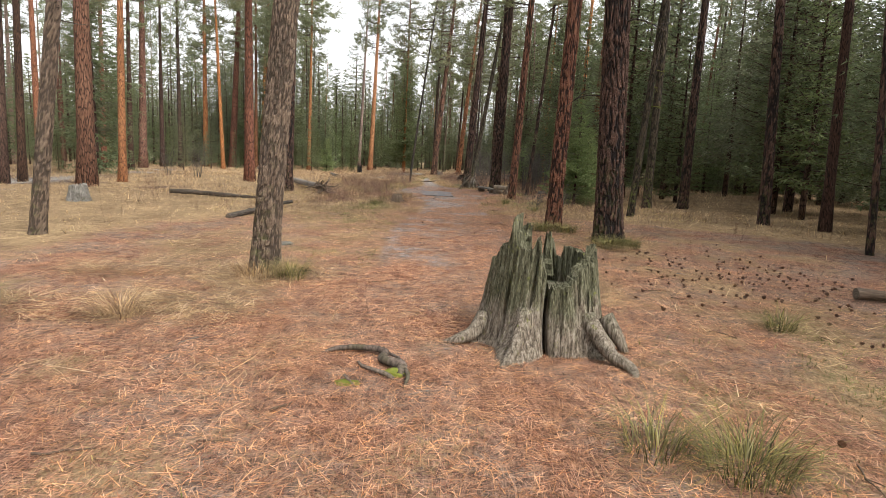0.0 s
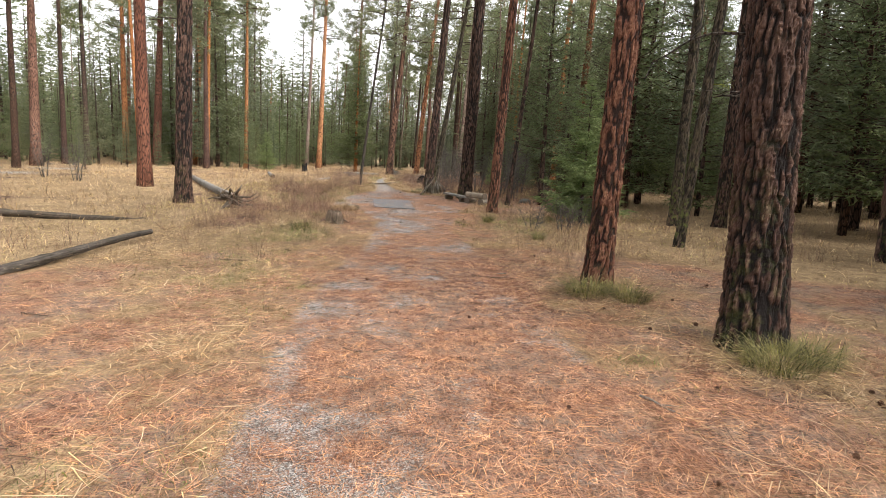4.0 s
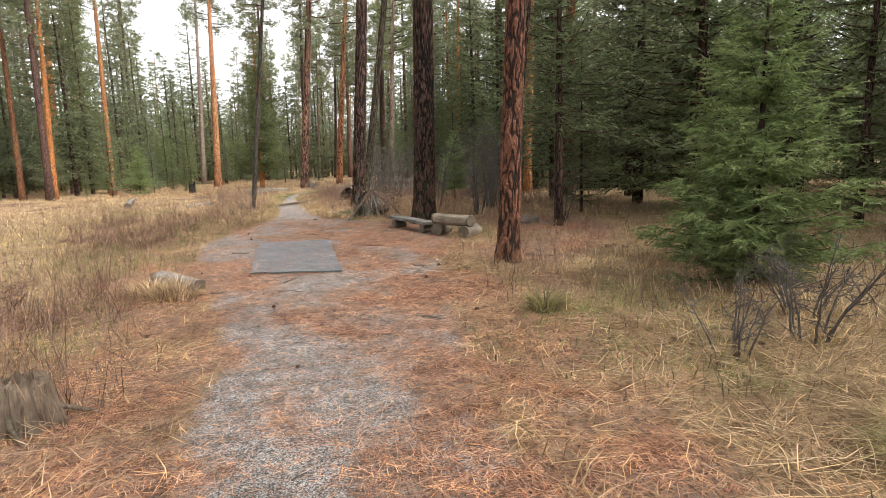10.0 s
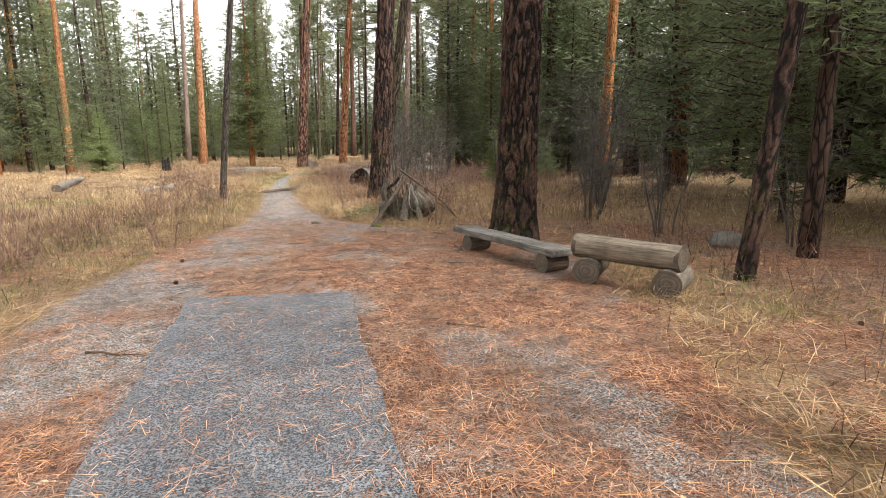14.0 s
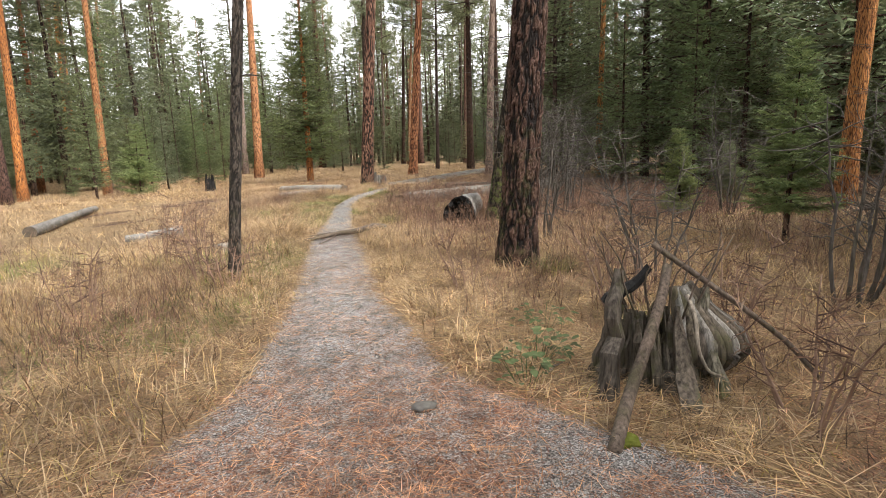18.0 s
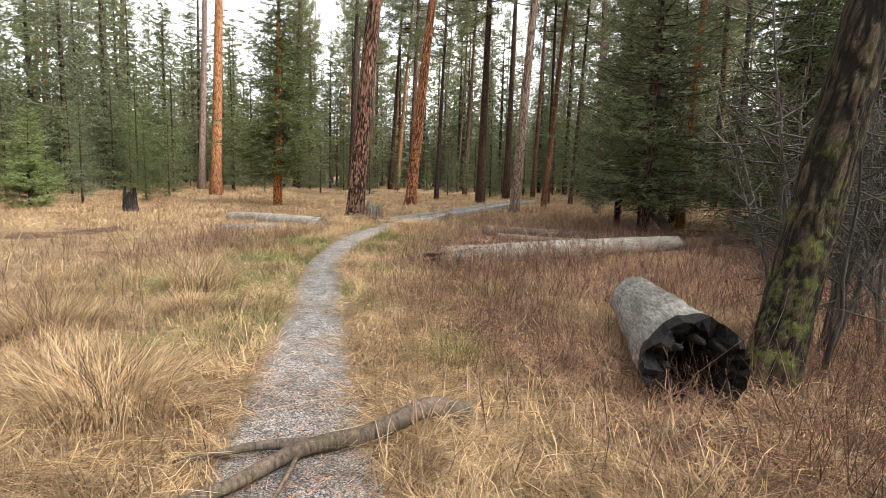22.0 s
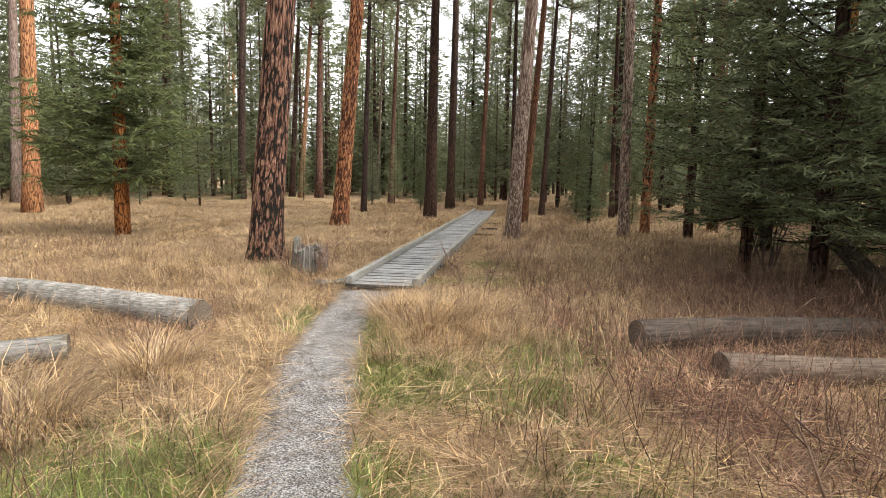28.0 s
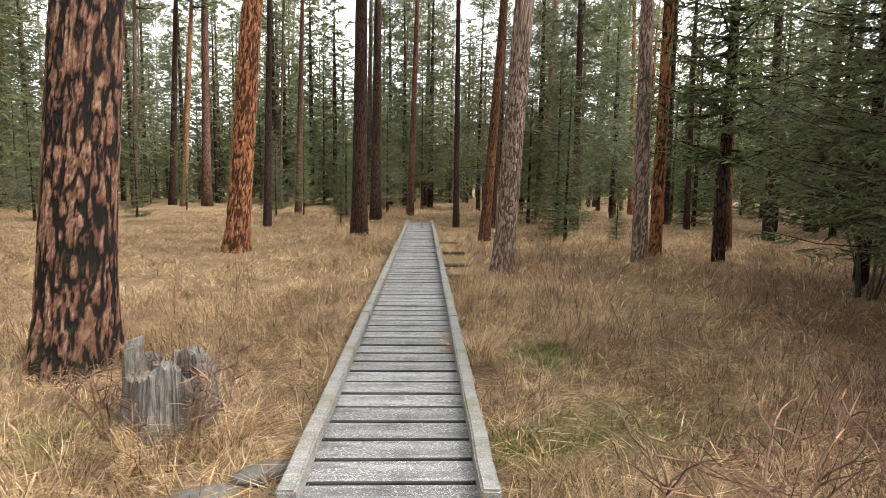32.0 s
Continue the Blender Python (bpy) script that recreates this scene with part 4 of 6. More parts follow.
fir(-19.3, 75.9, 6.0, detail=1, bright=True)
fir(-14.4, 64.5, 3.9)
fir(-10.3, 64.5, 4.0)
fir(-11.8, 66.8, 3.4)
fir(-15.6, 70.5, 5.2)
fir(-12.0, 58.5, 3.6, detail=1, bright=True)
fir(11.9, 65.3, 5.8, wide=1.2)
fir(11.0, 63.9, 5.0, wide=1.2)
fir(7.1, 72.6, 2.5)
fir(12.4, 63.2, 2.0)
fir(20.5, 66.5, 9.2)
fir(7.7, 46.9, 6.2)
fir(8.8, 44.6, 5.6)
fir(-18.0, 82.0, 7.4)
fir(-13.0, 81.0, 3.6)
fir(-9.0, 83.0, 9.0)
fir(8.9, 27.5, 12.0, wide=1.1)
fir(9.8, 31.5, 13.0, wide=1.1)
fir(8.4, 34.8, 10.0)
fir(7.2, 30.0, 5.0)

# the woods behind
LIGHT_FIRS, LIGHT_PINES, FIR_ARRAYS = [], [], []
woods, stems = Heap(), Heap()
for k in range(4):
    _, B, D, S, L = fir_shape(12, (2.0, 2.3, 1.8, 2.1)[k], 30, 8, 7, 300 + k, bare=(0.05, 0.12, 0.02, 0.18)[k])
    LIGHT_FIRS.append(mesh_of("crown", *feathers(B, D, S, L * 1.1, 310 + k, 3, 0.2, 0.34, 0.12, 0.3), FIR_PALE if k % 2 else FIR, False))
    odd = slice(k % 3, None, 3)
    FIR_ARRAYS.append(feathers(B[odd], D[odd], S[odd], L[odd] * 1.3, 320 + k, 1, 0.4, 0.7, 0.22, 0.25))
for k in range(4):
    _, c = pine_crown(20, (0.46, 0.54, 0.6, 0.5)[k], (2.0, 1.8, 2.2, 1.8)[k], 34, 11, 400 + k, size=0.46)
    LIGHT_PINES.append(mesh_of("crown", *c, PINE, False))
taken = [(o.matrix_world.translation.x, o.matrix_world.translation.y) for o in bpy.data.objects if o.parent is None and o.get("category") == "tree"]


def back_tree(x, y, g, firness, tall=1.0):
    if any((x - a) ** 2 + (y - b) ** 2 < 1.9 for a, b in taken):
        return
    taken.append((x, y))
    far, k = near_trail(x, y), len(taken)
    z = float(rise(x, y)) - 0.1
    spin = pose(0, 0, 0, 0, 0, g.uniform(0, 360))
    if g.random() < firness:
        h = (g.uniform(6, 17) if x > 8 else g.uniform(4.5, 16)) * tall
        if far < 13.5:
            fir(x, y, h, wide=g.uniform(0.9, 1.15))
            return
        if far < 33:
            t = thing("fir_tree", "dark green fir in the woods", "tree", pose(x, y, z), "forest trees")
            m = Matrix.Diagonal((h / 12 * g.uniform(0.9, 1.2), h / 12 * g.uniform(0.9, 1.2), h / 12, 1)) @ spin
            shared("trunk", FIR_TRUNK, t, m), tagged(shared("crown", LIGHT_FIRS[k % 4], t, m), kind="stuff")
            return
        v, f = FIR_ARRAYS[k % 4]
        a, w = g.uniform(0, 6.3), g.uniform(0.95, 1.35) * h / 12
        c, s_ = math.cos(a) * w, math.sin(a) * w
        woods.add(np.stack([x + c * v[:, 0] - s_ * v[:, 1], y + s_ * v[:, 0] + c * v[:, 1], z + v[:, 2] * h / 12], -1), f)
        stems.add(*tube(np.array([[x, y, z], [x, y, z + h * 0.5], [x, y, z + h * 0.97]]), np.array([0.011 * h, 0.008 * h, 0.01]), 6, False))
        return
    d, h = g.uniform(0.18, 0.5), g.uniform(15, 24) * tall
    kind = g.choice(["red", "dark", "orange", "dark", "grey"] if x > 4 else ["red", "orange", "orange", "dark", "pale"])
    t = thing("pine_tree", LABELS[kind].replace("slender tree", "slender pine"), "tree", pose(x, y, z), "forest trees")
    lean = lean_matrix(g.normal(0.05, 0.03), g.normal(0, 0.03))
    shared("trunk", FAR_TRUNK[kind], t, lean @ Matrix.Diagonal((d, d, h / 20, 1)) @ spin)
    shared("crown", LIGHT_PINES[k % 4], t, lean @ Matrix.Diagonal((0.9, 0.9, h / 20, 1)) @ spin)


bg = np.random.default_rng(77)
# Row y -45..-9: unseen trees added behind the start, for light and enclosure.
for x0, x1, y0, y1, count, firness, gap, tall in (
    (9, 22, -14, 60, 125, 0.85, 7.5, 0.95), (18, 42, -14, 62, 190, 0.9, 9, 1.15), (14, 50, 56, 100, 150, 0.75, 9, 1.0), (-58, -16, -6, 60, 55, 0.35, 14, 1.0),
    (-75, -26, 5, 75, 190, 0.93, 22, 1.0), (-60, -10, 72, 122, 270, 0.9, 14, 1.15), (-12, 32, 86, 128, 250, 0.8, 14, 1.1), (-50, 36, 92, 118, 260, 1.0, 14, 0.6),
    (-34, -9, 54, 84, 75, 1.0, 13, 0.5), (-34, -8, 62, 96, 60, 0.85, 16, 1.35), (-44, -20, 30, 60, 45, 1.0, 16, 0.5), (-9, 16, 74, 92, 30, 1.0, 16, 0.42), (-40, 30, -45, -9, 45, 0.6, 8, 1.0), (-90, -60, 10, 130, 90, 0.9, 14, 1.3), (40, 80, 60, 130, 80, 0.9, 14, 1.3)):
    for _ in range(count):
        x, y = bg.uniform(x0, x1), bg.uniform(y0, y1)
        if near_trail(x, y) > gap:
            back_tree(x, y, bg, firness, tall)
for k in range(700):
    a, r = bg.uniform(0, 2 * np.pi), bg.uniform(95, 160)
    x, y = r * math.cos(a), 50 + r * math.sin(a)
    h, (v, f) = bg.uniform(11, 22), FIR_ARRAYS[k % 4]
    w = 1.5 * h / 12
    woods.add(np.stack([x + w * v[:, 0], y + w * v[:, 1], float(rise(x, y)) + v[:, 2] * h / 12], -1), f)
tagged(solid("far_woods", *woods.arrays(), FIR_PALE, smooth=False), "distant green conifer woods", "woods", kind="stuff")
tagged(solid("far_stems", *stems.arrays(), FAR["dark"]), "thin dark trunks of the distant woods", "woods", kind="stuff")


# ---- things beside the trail ----
def log_shape(length, r0, r1, n=20, k=14, seed=0, bend=0.04, rough=0.05, along="z"):
    """A lying trunk in its own axes, z along it."""
    g = np.random.default_rng(seed)
    s = np.linspace(0, 1, k)
    ph = g.uniform(0, 6.3, 3)
    pts = np.stack([bend * np.sin(3 * s + ph[0]), bend * np.sin(2.3 * s + ph[1]), s * length], -1)
    jag = g.normal(0, rough, (k, n))
    return tube(pts, r0 + (r1 - r0) * s, n, False, lambda th, i: 1 + 0.04 * np.cos(3 * th + ph[2]) + 0.6 * jag[i % k, (np.round(th / (2 * np.pi) * n)).astype(int) % n]), pts


def lying(name, label, category, a, b, r0, r1, mat, seed=0, ends=None, group="", lift=0.85, bend=0.04, rough=0.03):
    """A log from a to b on the ground, bark or bare wood, with its two cut ends."""
    a3 = Vector((a[0], a[1], (a[2] if len(a) > 2 else float(rise(a[0], a[1])) + r0 * lift)))
    b3 = Vector((b[0], b[1], (b[2] if len(b) > 2 else float(rise(b[0], b[1])) + r1 * lift)))
    m = Matrix.Translation(a3) @ (b3 - a3).to_track_quat("Z", "Y").to_matrix().to_4x4()
    t = thing(name, label, category, m, group)
    ln = (b3 - a3).length
    (v, f), pts = log_shape(ln, r0, r1, seed=seed, bend=bend, rough=rough, k=max(8, int(ln * 7)))
    solid("log", v, f, mat, t)
    for end, r, z, sg in (("cut_end", r0, 0.0, -1), ("cut_end", r1, ln, 1)):
        c = pts[0] if sg < 0 else pts[-1]
        th = np.linspace(0, 2 * np.pi, 20, endpoint=False)
        ring = np.stack([c[0] + r * 0.98 * np.cos(th), c[1] + r * 0.98 * np.sin(th), np.full(20, z + sg * 0.003)], -1)
        ring2 = ring * (1, 1, 0) + (0, 0, z - sg * 0.03)
        v2 = np.vstack([ring, ring2, [[c[0], c[1], z + sg * 0.006]]])
        jj = np.arange(20)
        tri = np.stack([np.full(20, 40), jj, (jj + 1) % 20], -1)
        quad = np.stack([jj, jj + 20, (jj + 1) % 20 + 20, (jj + 1) % 20], -1)
        solid(end, v2, [tri, quad], ends or ENDS, t, smooth=False)
    return t


def ragged_shell(radius, height, inner, n, k, seed, flare, jag, gaps=(), lean=(0, 0), spurs=(), taper=0.2, cracks=(), rim_line=(), bed=0.16, ridged=1.0):
    """A hollow stump: an outer and an inner wall that meet in a splintered rim."""
    g = np.random.default_rng(seed)
    th = np.linspace(0, 2 * np.pi, n, endpoint=False)
    ph = g.uniform(0, 6.3, 6)
    lob = 0.16 * np.cos(3 * th + ph[0]) + 0.22 * np.cos(5 * th + ph[1]) + 0.2 * np.cos(8 * th + ph[2])
    splint = fractal(th * 5.0, th * 0 + 1.0, seed, 3) - 0.5
    spike = np.maximum(0, np.cos(9 * th + ph[3])) ** 4 * 0.5 + np.maximum(0, np.cos(17 * th + ph[4])) ** 6 * 0.35
    top = height * (1 + jag * (splint * 1.6 + spike - 0.25))
    if rim_line:
        at, up = np.array(rim_line).T
        top = np.interp(th, at, up, period=2 * np.pi) + splint * 0.07 + g.normal(0, 0.012, n)
    for at, width, depth in gaps:
        off = np.abs((th - at + np.pi) % (2 * np.pi) - np.pi)
        top = top - height * depth * np.clip(1 - off / width, 0, 1) ** 0.5
    s = np.linspace(0, 1, k)
    TH, S = np.meshgrid(th, s)
    Z = S * np.maximum(top, 0.08)[None, :]
    flute = (fractal(TH * 11 + 3, Z * 1.2, seed + 3, 3) - 0.5) * 0.16 + (fractal(TH * 34, Z * 2.0, seed + 5, 2) - 0.5) * 0.07
    flute = flute * ridged
    R = radius * (1 + flare * np.exp(-Z / 0.16) * (0.55 + 0.9 * lob[None, :]) - taper * Z / height + 0.1 * lob[None, :] + flute)
    for at, reach in spurs:
        off = np.abs((TH - at + np.pi) % (2 * np.pi) - np.pi)
        R = R + reach * np.exp(-((off / 0.2) ** 2)) * np.exp(-Z / 0.13)
    for at, width, deep, low in cracks:
        off = np.abs((TH + 0.05 * np.sin(5 * Z) - at + np.pi) % (2 * np.pi) - np.pi)
        R = R - deep * np.exp(-((off / width) ** 2)) * (Z > low)
    X, Y = R * np.cos(TH) + lean[0] * Z, R * np.sin(TH) + lean[1] * Z
    outer = np.stack([X, Y, Z - 0.04], -1).reshape(-1, 3)
    Ri = np.minimum(R, radius * (1 + 0.1 * lob[None, :] + flute - taper * np.maximum(Z, bed) / height)) * inner
    Zi = np.maximum(Z - 0.02, bed - 0.04)
    innr = np.stack([Ri * np.cos(TH) + lean[0] * Z, Ri * np.sin(TH) + lean[1] * Z, Zi], -1).reshape(-1, 3)
    i, j = np.meshgrid(np.arange(k - 1), np.arange(n), indexing="ij")
    q = np.stack([i * n + j, i * n + (j + 1) % n, (i + 1) * n + (j + 1) % n, (i + 1) * n + j], -1).reshape(-1, 4)
    jj = np.arange(n)
    rim = np.stack([(k - 1) * n + jj, (k - 1) * n + (jj + 1) % n, n * k + (k - 1) * n + (jj + 1) % n, n * k + (k - 1) * n + jj], -1)
    floor_v = np.array([[0, 0, bed]])
    floor = np.stack([np.full(n, 2 * n * k), n * k + jj, n * k + (jj + 1) % n], -1)
    return np.vstack([outer, innr, floor_v]), [np.vstack([q, q[:, ::-1] + n * k, rim]), floor]


def stick(parent, name, pts, r0, r1, mat, n=7, label=""):
    pts = np.asarray(pts, float)
    k = len(pts)
    t = np.linspace(0, 1, k)
    fine = np.linspace(0, 1, max(k, 4 * (k - 1)))
    p = np.stack([np.interp(fine, t, pts[:, c]) for c in range(3)], -1)
    p[1:-1] = (p[:-2] + 2 * p[1:-1] + p[2:]) / 4
    return solid(name, *tube(p, np.linspace(r0, r1, len(p)), n), mat, parent, label)


# hollow stump at the start
def slab(parent, name, base, tip, width, thick, mat, seed, label=""):
    """A torn flat splinter of wood from base to tip, ragged along its edges."""
    g = np.random.default_rng(seed)
    base, tip = np.asarray(base, float), np.asarray(tip, float)
    d = tip - base
    side = np.cross(d, (base[0] + 0.01, base[1], 0.0))
    side /= np.linalg.norm(side) + 1e-9
    out = np.cross(side, d / np.linalg.norm(d))
    k = 9
    s_ = np.linspace(0, 1, k)
    wl, wr = (width * 0.5 * (1 - 0.8 * s_**2) * g.uniform(0.85, 1.1, k) * np.interp(s_, [0, 0.5, 1], g.uniform(0.7, 1.25, 3)) for _ in range(2))
    mid = base + d * s_[:, None] + out * (0.25 * thick * g.normal(0, 1, k))[:, None]
    rows = [mid + side * wr[:, None] + out * thick * 0.3, mid + out * thick * 0.6, mid - side * wl[:, None] + out * thick * 0.3, mid - side * wl[:, None] * 0.8 - out * thick * 0.4, mid + side * wr[:, None] * 0.8 - out * thick * 0.4]
    v = np.stack(rows, 1).reshape(-1, 3)
    i, j = np.meshgrid(np.arange(k - 1), np.arange(5), indexing="ij")
    q = np.stack([i * 5 + j, i * 5 + (j + 1) % 5, (i + 1) * 5 + (j + 1) % 5, (i + 1) * 5 + j], -1).reshape(-1, 4)
    return solid(name, v, q, mat, parent, label, smooth=False)


hs = thing("hollow_stump", "weathered grey hollow tree stump with splintered rim", "stump", pose(0.92, 4.74, 0.0))
RIM = ((0.1, 0.74), (0.5, 0.78), (0.85, 0.8), (0.95, 0.66), (1.12, 0.68), (1.2, 0.86), (1.38, 0.92), (1.46, 0.6), (1.7, 0.6), (1.78, 0.94), (1.95, 0.99), (2.1, 0.93), (2.2, 0.7), (2.7, 0.68), (3.1, 0.74), (3.45, 0.84),
       (3.7, 0.9), (3.76, 1.02), (3.84, 1.14), (3.9, 1.0), (3.98, 0.88), (4.3, 0.84), (4.36, 0.95), (4.43, 0.93), (4.47, 0.8), (4.58, 0.66), (4.66, 0.56), (4.95, 0.56), (5.08, 0.64), (5.2, 0.7), (5.65, 0.74), (5.85, 0.76), (5.95, 0.86), (6.05, 0.84), (6.15, 0.72))
solid("shell", *ragged_shell(0.53, 0.8, 0.8, 300, 60, 5, 0.16, 0.1, (), (0.0, 0.02), ((4.12, 0.2), (4.3, 0.16), (5.5, 0.34), (6.05, 0.16), (3.35, 0.16), (4.95, -0.05), (5.2, -0.04)), 0.2,
                             ((4.64, 0.03, 0.2, -1.0), (5.22, 0.02, 0.05, 0.1), (3.9, 0.03, 0.05, 0.2), (5.7, 0.03, 0.07, 0.0), (4.38, 0.02, 0.04, 0.3)), RIM, 0.48, 0.6), OLD_STUMP, hs, smooth=False)
for k, (a_, r_, h_, w_) in enumerate(((3.84, 0.37, 1.08, 0.07), (1.9, 0.33, 0.97, 0.12), (1.3, 0.33, 0.9, 0.1), (6.0, 0.36, 0.86, 0.1), (4.4, 0.36, 0.94, 0.06))):
    slab(hs, "splinter", (r_ * math.cos(a_), r_ * math.sin(a_), 0.5), ((r_ + 0.02) * math.cos(a_), (r_ + 0.02) * math.sin(a_), h_), w_, 0.05, OLD_STUMP, 300 + k)
for k in range(7):
    a_ = 4.78 + 0.13 * k
    slab(hs, "loose_strip", (0.53 * math.cos(a_), 0.53 * math.sin(a_), 0.02), (0.46 * math.cos(a_ + 0.02), 0.46 * math.sin(a_ + 0.02), 0.34 + 0.06 * ((k * 7) % 4)), 0.07, 0.025, OLD_STUMP, 330 + k)
for pts in (((0.3, -0.38, 0.3), (0.38, -0.52, 0.16), (0.44, -0.66, 0.07), (0.56, -0.78, 0.03), (0.55, -0.92, -0.03)), ((-0.2, -0.42, 0.34), (-0.26, -0.56, 0.16), (-0.34, -0.68, 0.05), (-0.42, -0.76, -0.03)),
            ((-0.5, -0.1, 0.2), (-0.6, -0.22, 0.08), (-0.74, -0.26, 0.03), (-0.84, -0.22, -0.02)), ((0.5, -0.2, 0.26), (0.6, -0.3, 0.1), (0.66, -0.34, -0.02))):
    stick(hs, "root_foot", pts, 0.075, 0.03, OLD_STUMP, 10)
# surface root with a mossy knob
rt = thing("surface_root", "bare twisted surface root with a mossy knob", "root", pose(-0.42, 3.72, 0.0))
stick(rt, "root_arm", [(-0.5, 0.4, -0.03), (-0.36, 0.47, 0.02), (-0.2, 0.46, 0.04), (-0.02, 0.42, 0.045), (0.06, 0.36, 0.04), (0.02, 0.22, 0.04), (0.1, 0.14, 0.05), (0.2, 0.1, 0.04), (0.18, -0.02, 0.0)], 0.017, 0.04, ROOT, 9)
stick(rt, "root_arm", [(-0.14, 0.22, 0.01), (-0.1, 0.1, 0.025), (0.0, 0.02, 0.03), (0.1, -0.03, 0.02), (0.16, -0.06, -0.02)], 0.01, 0.02, ROOT)
stick(rt, "root_arm", [(0.06, 0.38, 0.03), (0.17, 0.3, 0.015), (0.26, 0.14, -0.02)], 0.012, 0.008, ROOT)
stick(rt, "root_arm", [(0.2, 0.08, 0.04), (0.25, -0.06, 0.03), (0.22, -0.2, -0.01)], 0.02, 0.01, ROOT)
stick(rt, "root_arm", [(-0.2, -0.02, 0.0), (-0.18, -0.12, 0.03), (-0.08, -0.24, -0.01)], 0.012, 0.008, ROOT)


def lump(name, r, mat, parent, at, seed, squash=(1, 1, 0.6), label=""):
    bm = bmesh.new()
    bmesh.ops.create_icosphere(bm, subdivisions=3, radius=r)
    for v in bm.verts:
        f = 1 + 0.35 * noise.noise(v.co * (2.2 / r) + Vector((seed, 0, 0))) + 0.12 * noise.noise(v.co * (7 / r))
        v.co = Vector((v.co.x * f * squash[0] + at[0], v.co.y * f * squash[1] + at[1], v.co.z * f * squash[2] + at[2]))
    return part(name, bm, mat, parent, label, True)


lump("moss_knob", 0.075, MOSS, rt, (0.15, 0.02, 0.005), 3, (1.2, 0.9, 0.5), "green moss on the root")
lump("moss_knob", 0.08, MOSS, rt, (-0.16, -0.16, -0.012), 5, (1.3, 0.8, 0.35), "green moss on the root")
# tree-stump stubs
cut = thing("cut_stump", "low pale cut stump in the grass", "stump", pose(-9.7, 15.0, float(rise(-9.7, 15.0))))
solid("shell", *ragged_shell(0.26, 0.42, 0.5, 60, 12, 9, 0.4, 0.2), SILVER, cut, smooth=False)
sb = thing("mossy_stub", "short mossy broken stub amid twigs", "stump", pose(-1.55, 19.7, 0.0))
solid("shell", *ragged_shell(0.2, 0.32, 0.55, 90, 18, 12, 0.35, 0.16), BROWNWOOD, sb, smooth=False)
for k in range(4):
    a = k * 1.6
    stick(sb, "root_arm", [(0.08 * math.cos(a), 0.08 * math.sin(a), 0.14), (0.22 * math.cos(a), 0.22 * math.sin(a), 0.1), (0.42 * math.cos(a + 0.3), 0.36 * math.sin(a + 0.3), -0.01)], 0.025, 0.01, ROOT, 6)
bs = thing("boardwalk_stump", "grey weathered stump beside the boardwalk amid twigs", "stump", pose(-0.18, 55.3, 0.0))
solid("shell", *ragged_shell(0.29, 0.5, 0.62, 170, 30, 21, 0.3, 0.09, (), (0, 0), ((4.2, 0.1), (5.4, 0.12)), 0.1, ((4.4, 0.04, 0.05, 0.1), (5.2, 0.05, 0.06, 0.0)), ((0.0, 0.4), (0.8, 0.5), (1.6, 0.44), (2.4, 0.5), (3.0, 0.52), (3.2, 0.66), (3.35, 0.62), (3.5, 0.42), (4.1, 0.46), (4.5, 0.53), (4.9, 0.47), (5.3, 0.36)), 0.25, 1.3), SILVER, bs, smooth=False)
for k in range(10):
    slab(bs, "splinter", (0.28 * math.cos(k * 0.63), 0.28 * math.sin(k * 0.63), 0.1), (0.25 * math.cos(k * 0.63), 0.25 * math.sin(k * 0.63), 0.3 + 0.09 * ((k * 5) % 3)), 0.07, 0.03, SILVER, 360 + k)

# tee mat
bm = bmesh.new()
rows, cols = 26, 11
FAR_L, FAR_R, NEAR_L, NEAR_R = Vector((-0.77, 1.88, 0)), Vector((0.62, 1.78, 0)), Vector((-0.57, -1.56, 0)), Vector((0.745, -1.87, 0))


def mat_point(u, v):
    p = NEAR_L.lerp(NEAR_R, u).lerp(FAR_L.lerp(FAR_R, u), v)
    return (p.x + 0.012 * math.sin(v * 17), p.y + 0.02 * math.sin(u * 5), 0.004 + 0.006 * noise.noise(Vector((u * 4, v * 8, 0))) + (0.004 if v in (0, 1) else 0))


grid = [[bm.verts.new(mat_point(i / (cols - 1), j / (rows - 1))) for i in range(cols)] for j in range(rows)]
top = [bm.faces.new((grid[j][i], grid[j][i + 1], grid[j + 1][i + 1], grid[j + 1][i])) for j in range(rows - 1) for i in range(cols - 1)]
ext = bmesh.ops.extrude_face_region(bm, geom=top)
for v in ext["geom"]:
    if isinstance(v, bmesh.types.BMVert):
        v.co.z += 0.014
mat_ob = part("rubber_tee_mat", bm, RUBBER)
mat_ob.matrix_world = pose(-0.2, 25.95, 0.003)
tagged(mat_ob, "dark grey rubber tee mat lying on the gravel", "mat")

# plank bench and log bench
pb = thing("plank_bench", "low bench of a thick weathered plank on short logs", "bench", pose(0, 0, 0))
A, Bv = np.array([2.06, 29.6]), np.array([2.58, 28.0])
dirv = (Bv - A) / np.linalg.norm(Bv - A)
ang = math.degrees(math.atan2(dirv[1], dirv[0]))


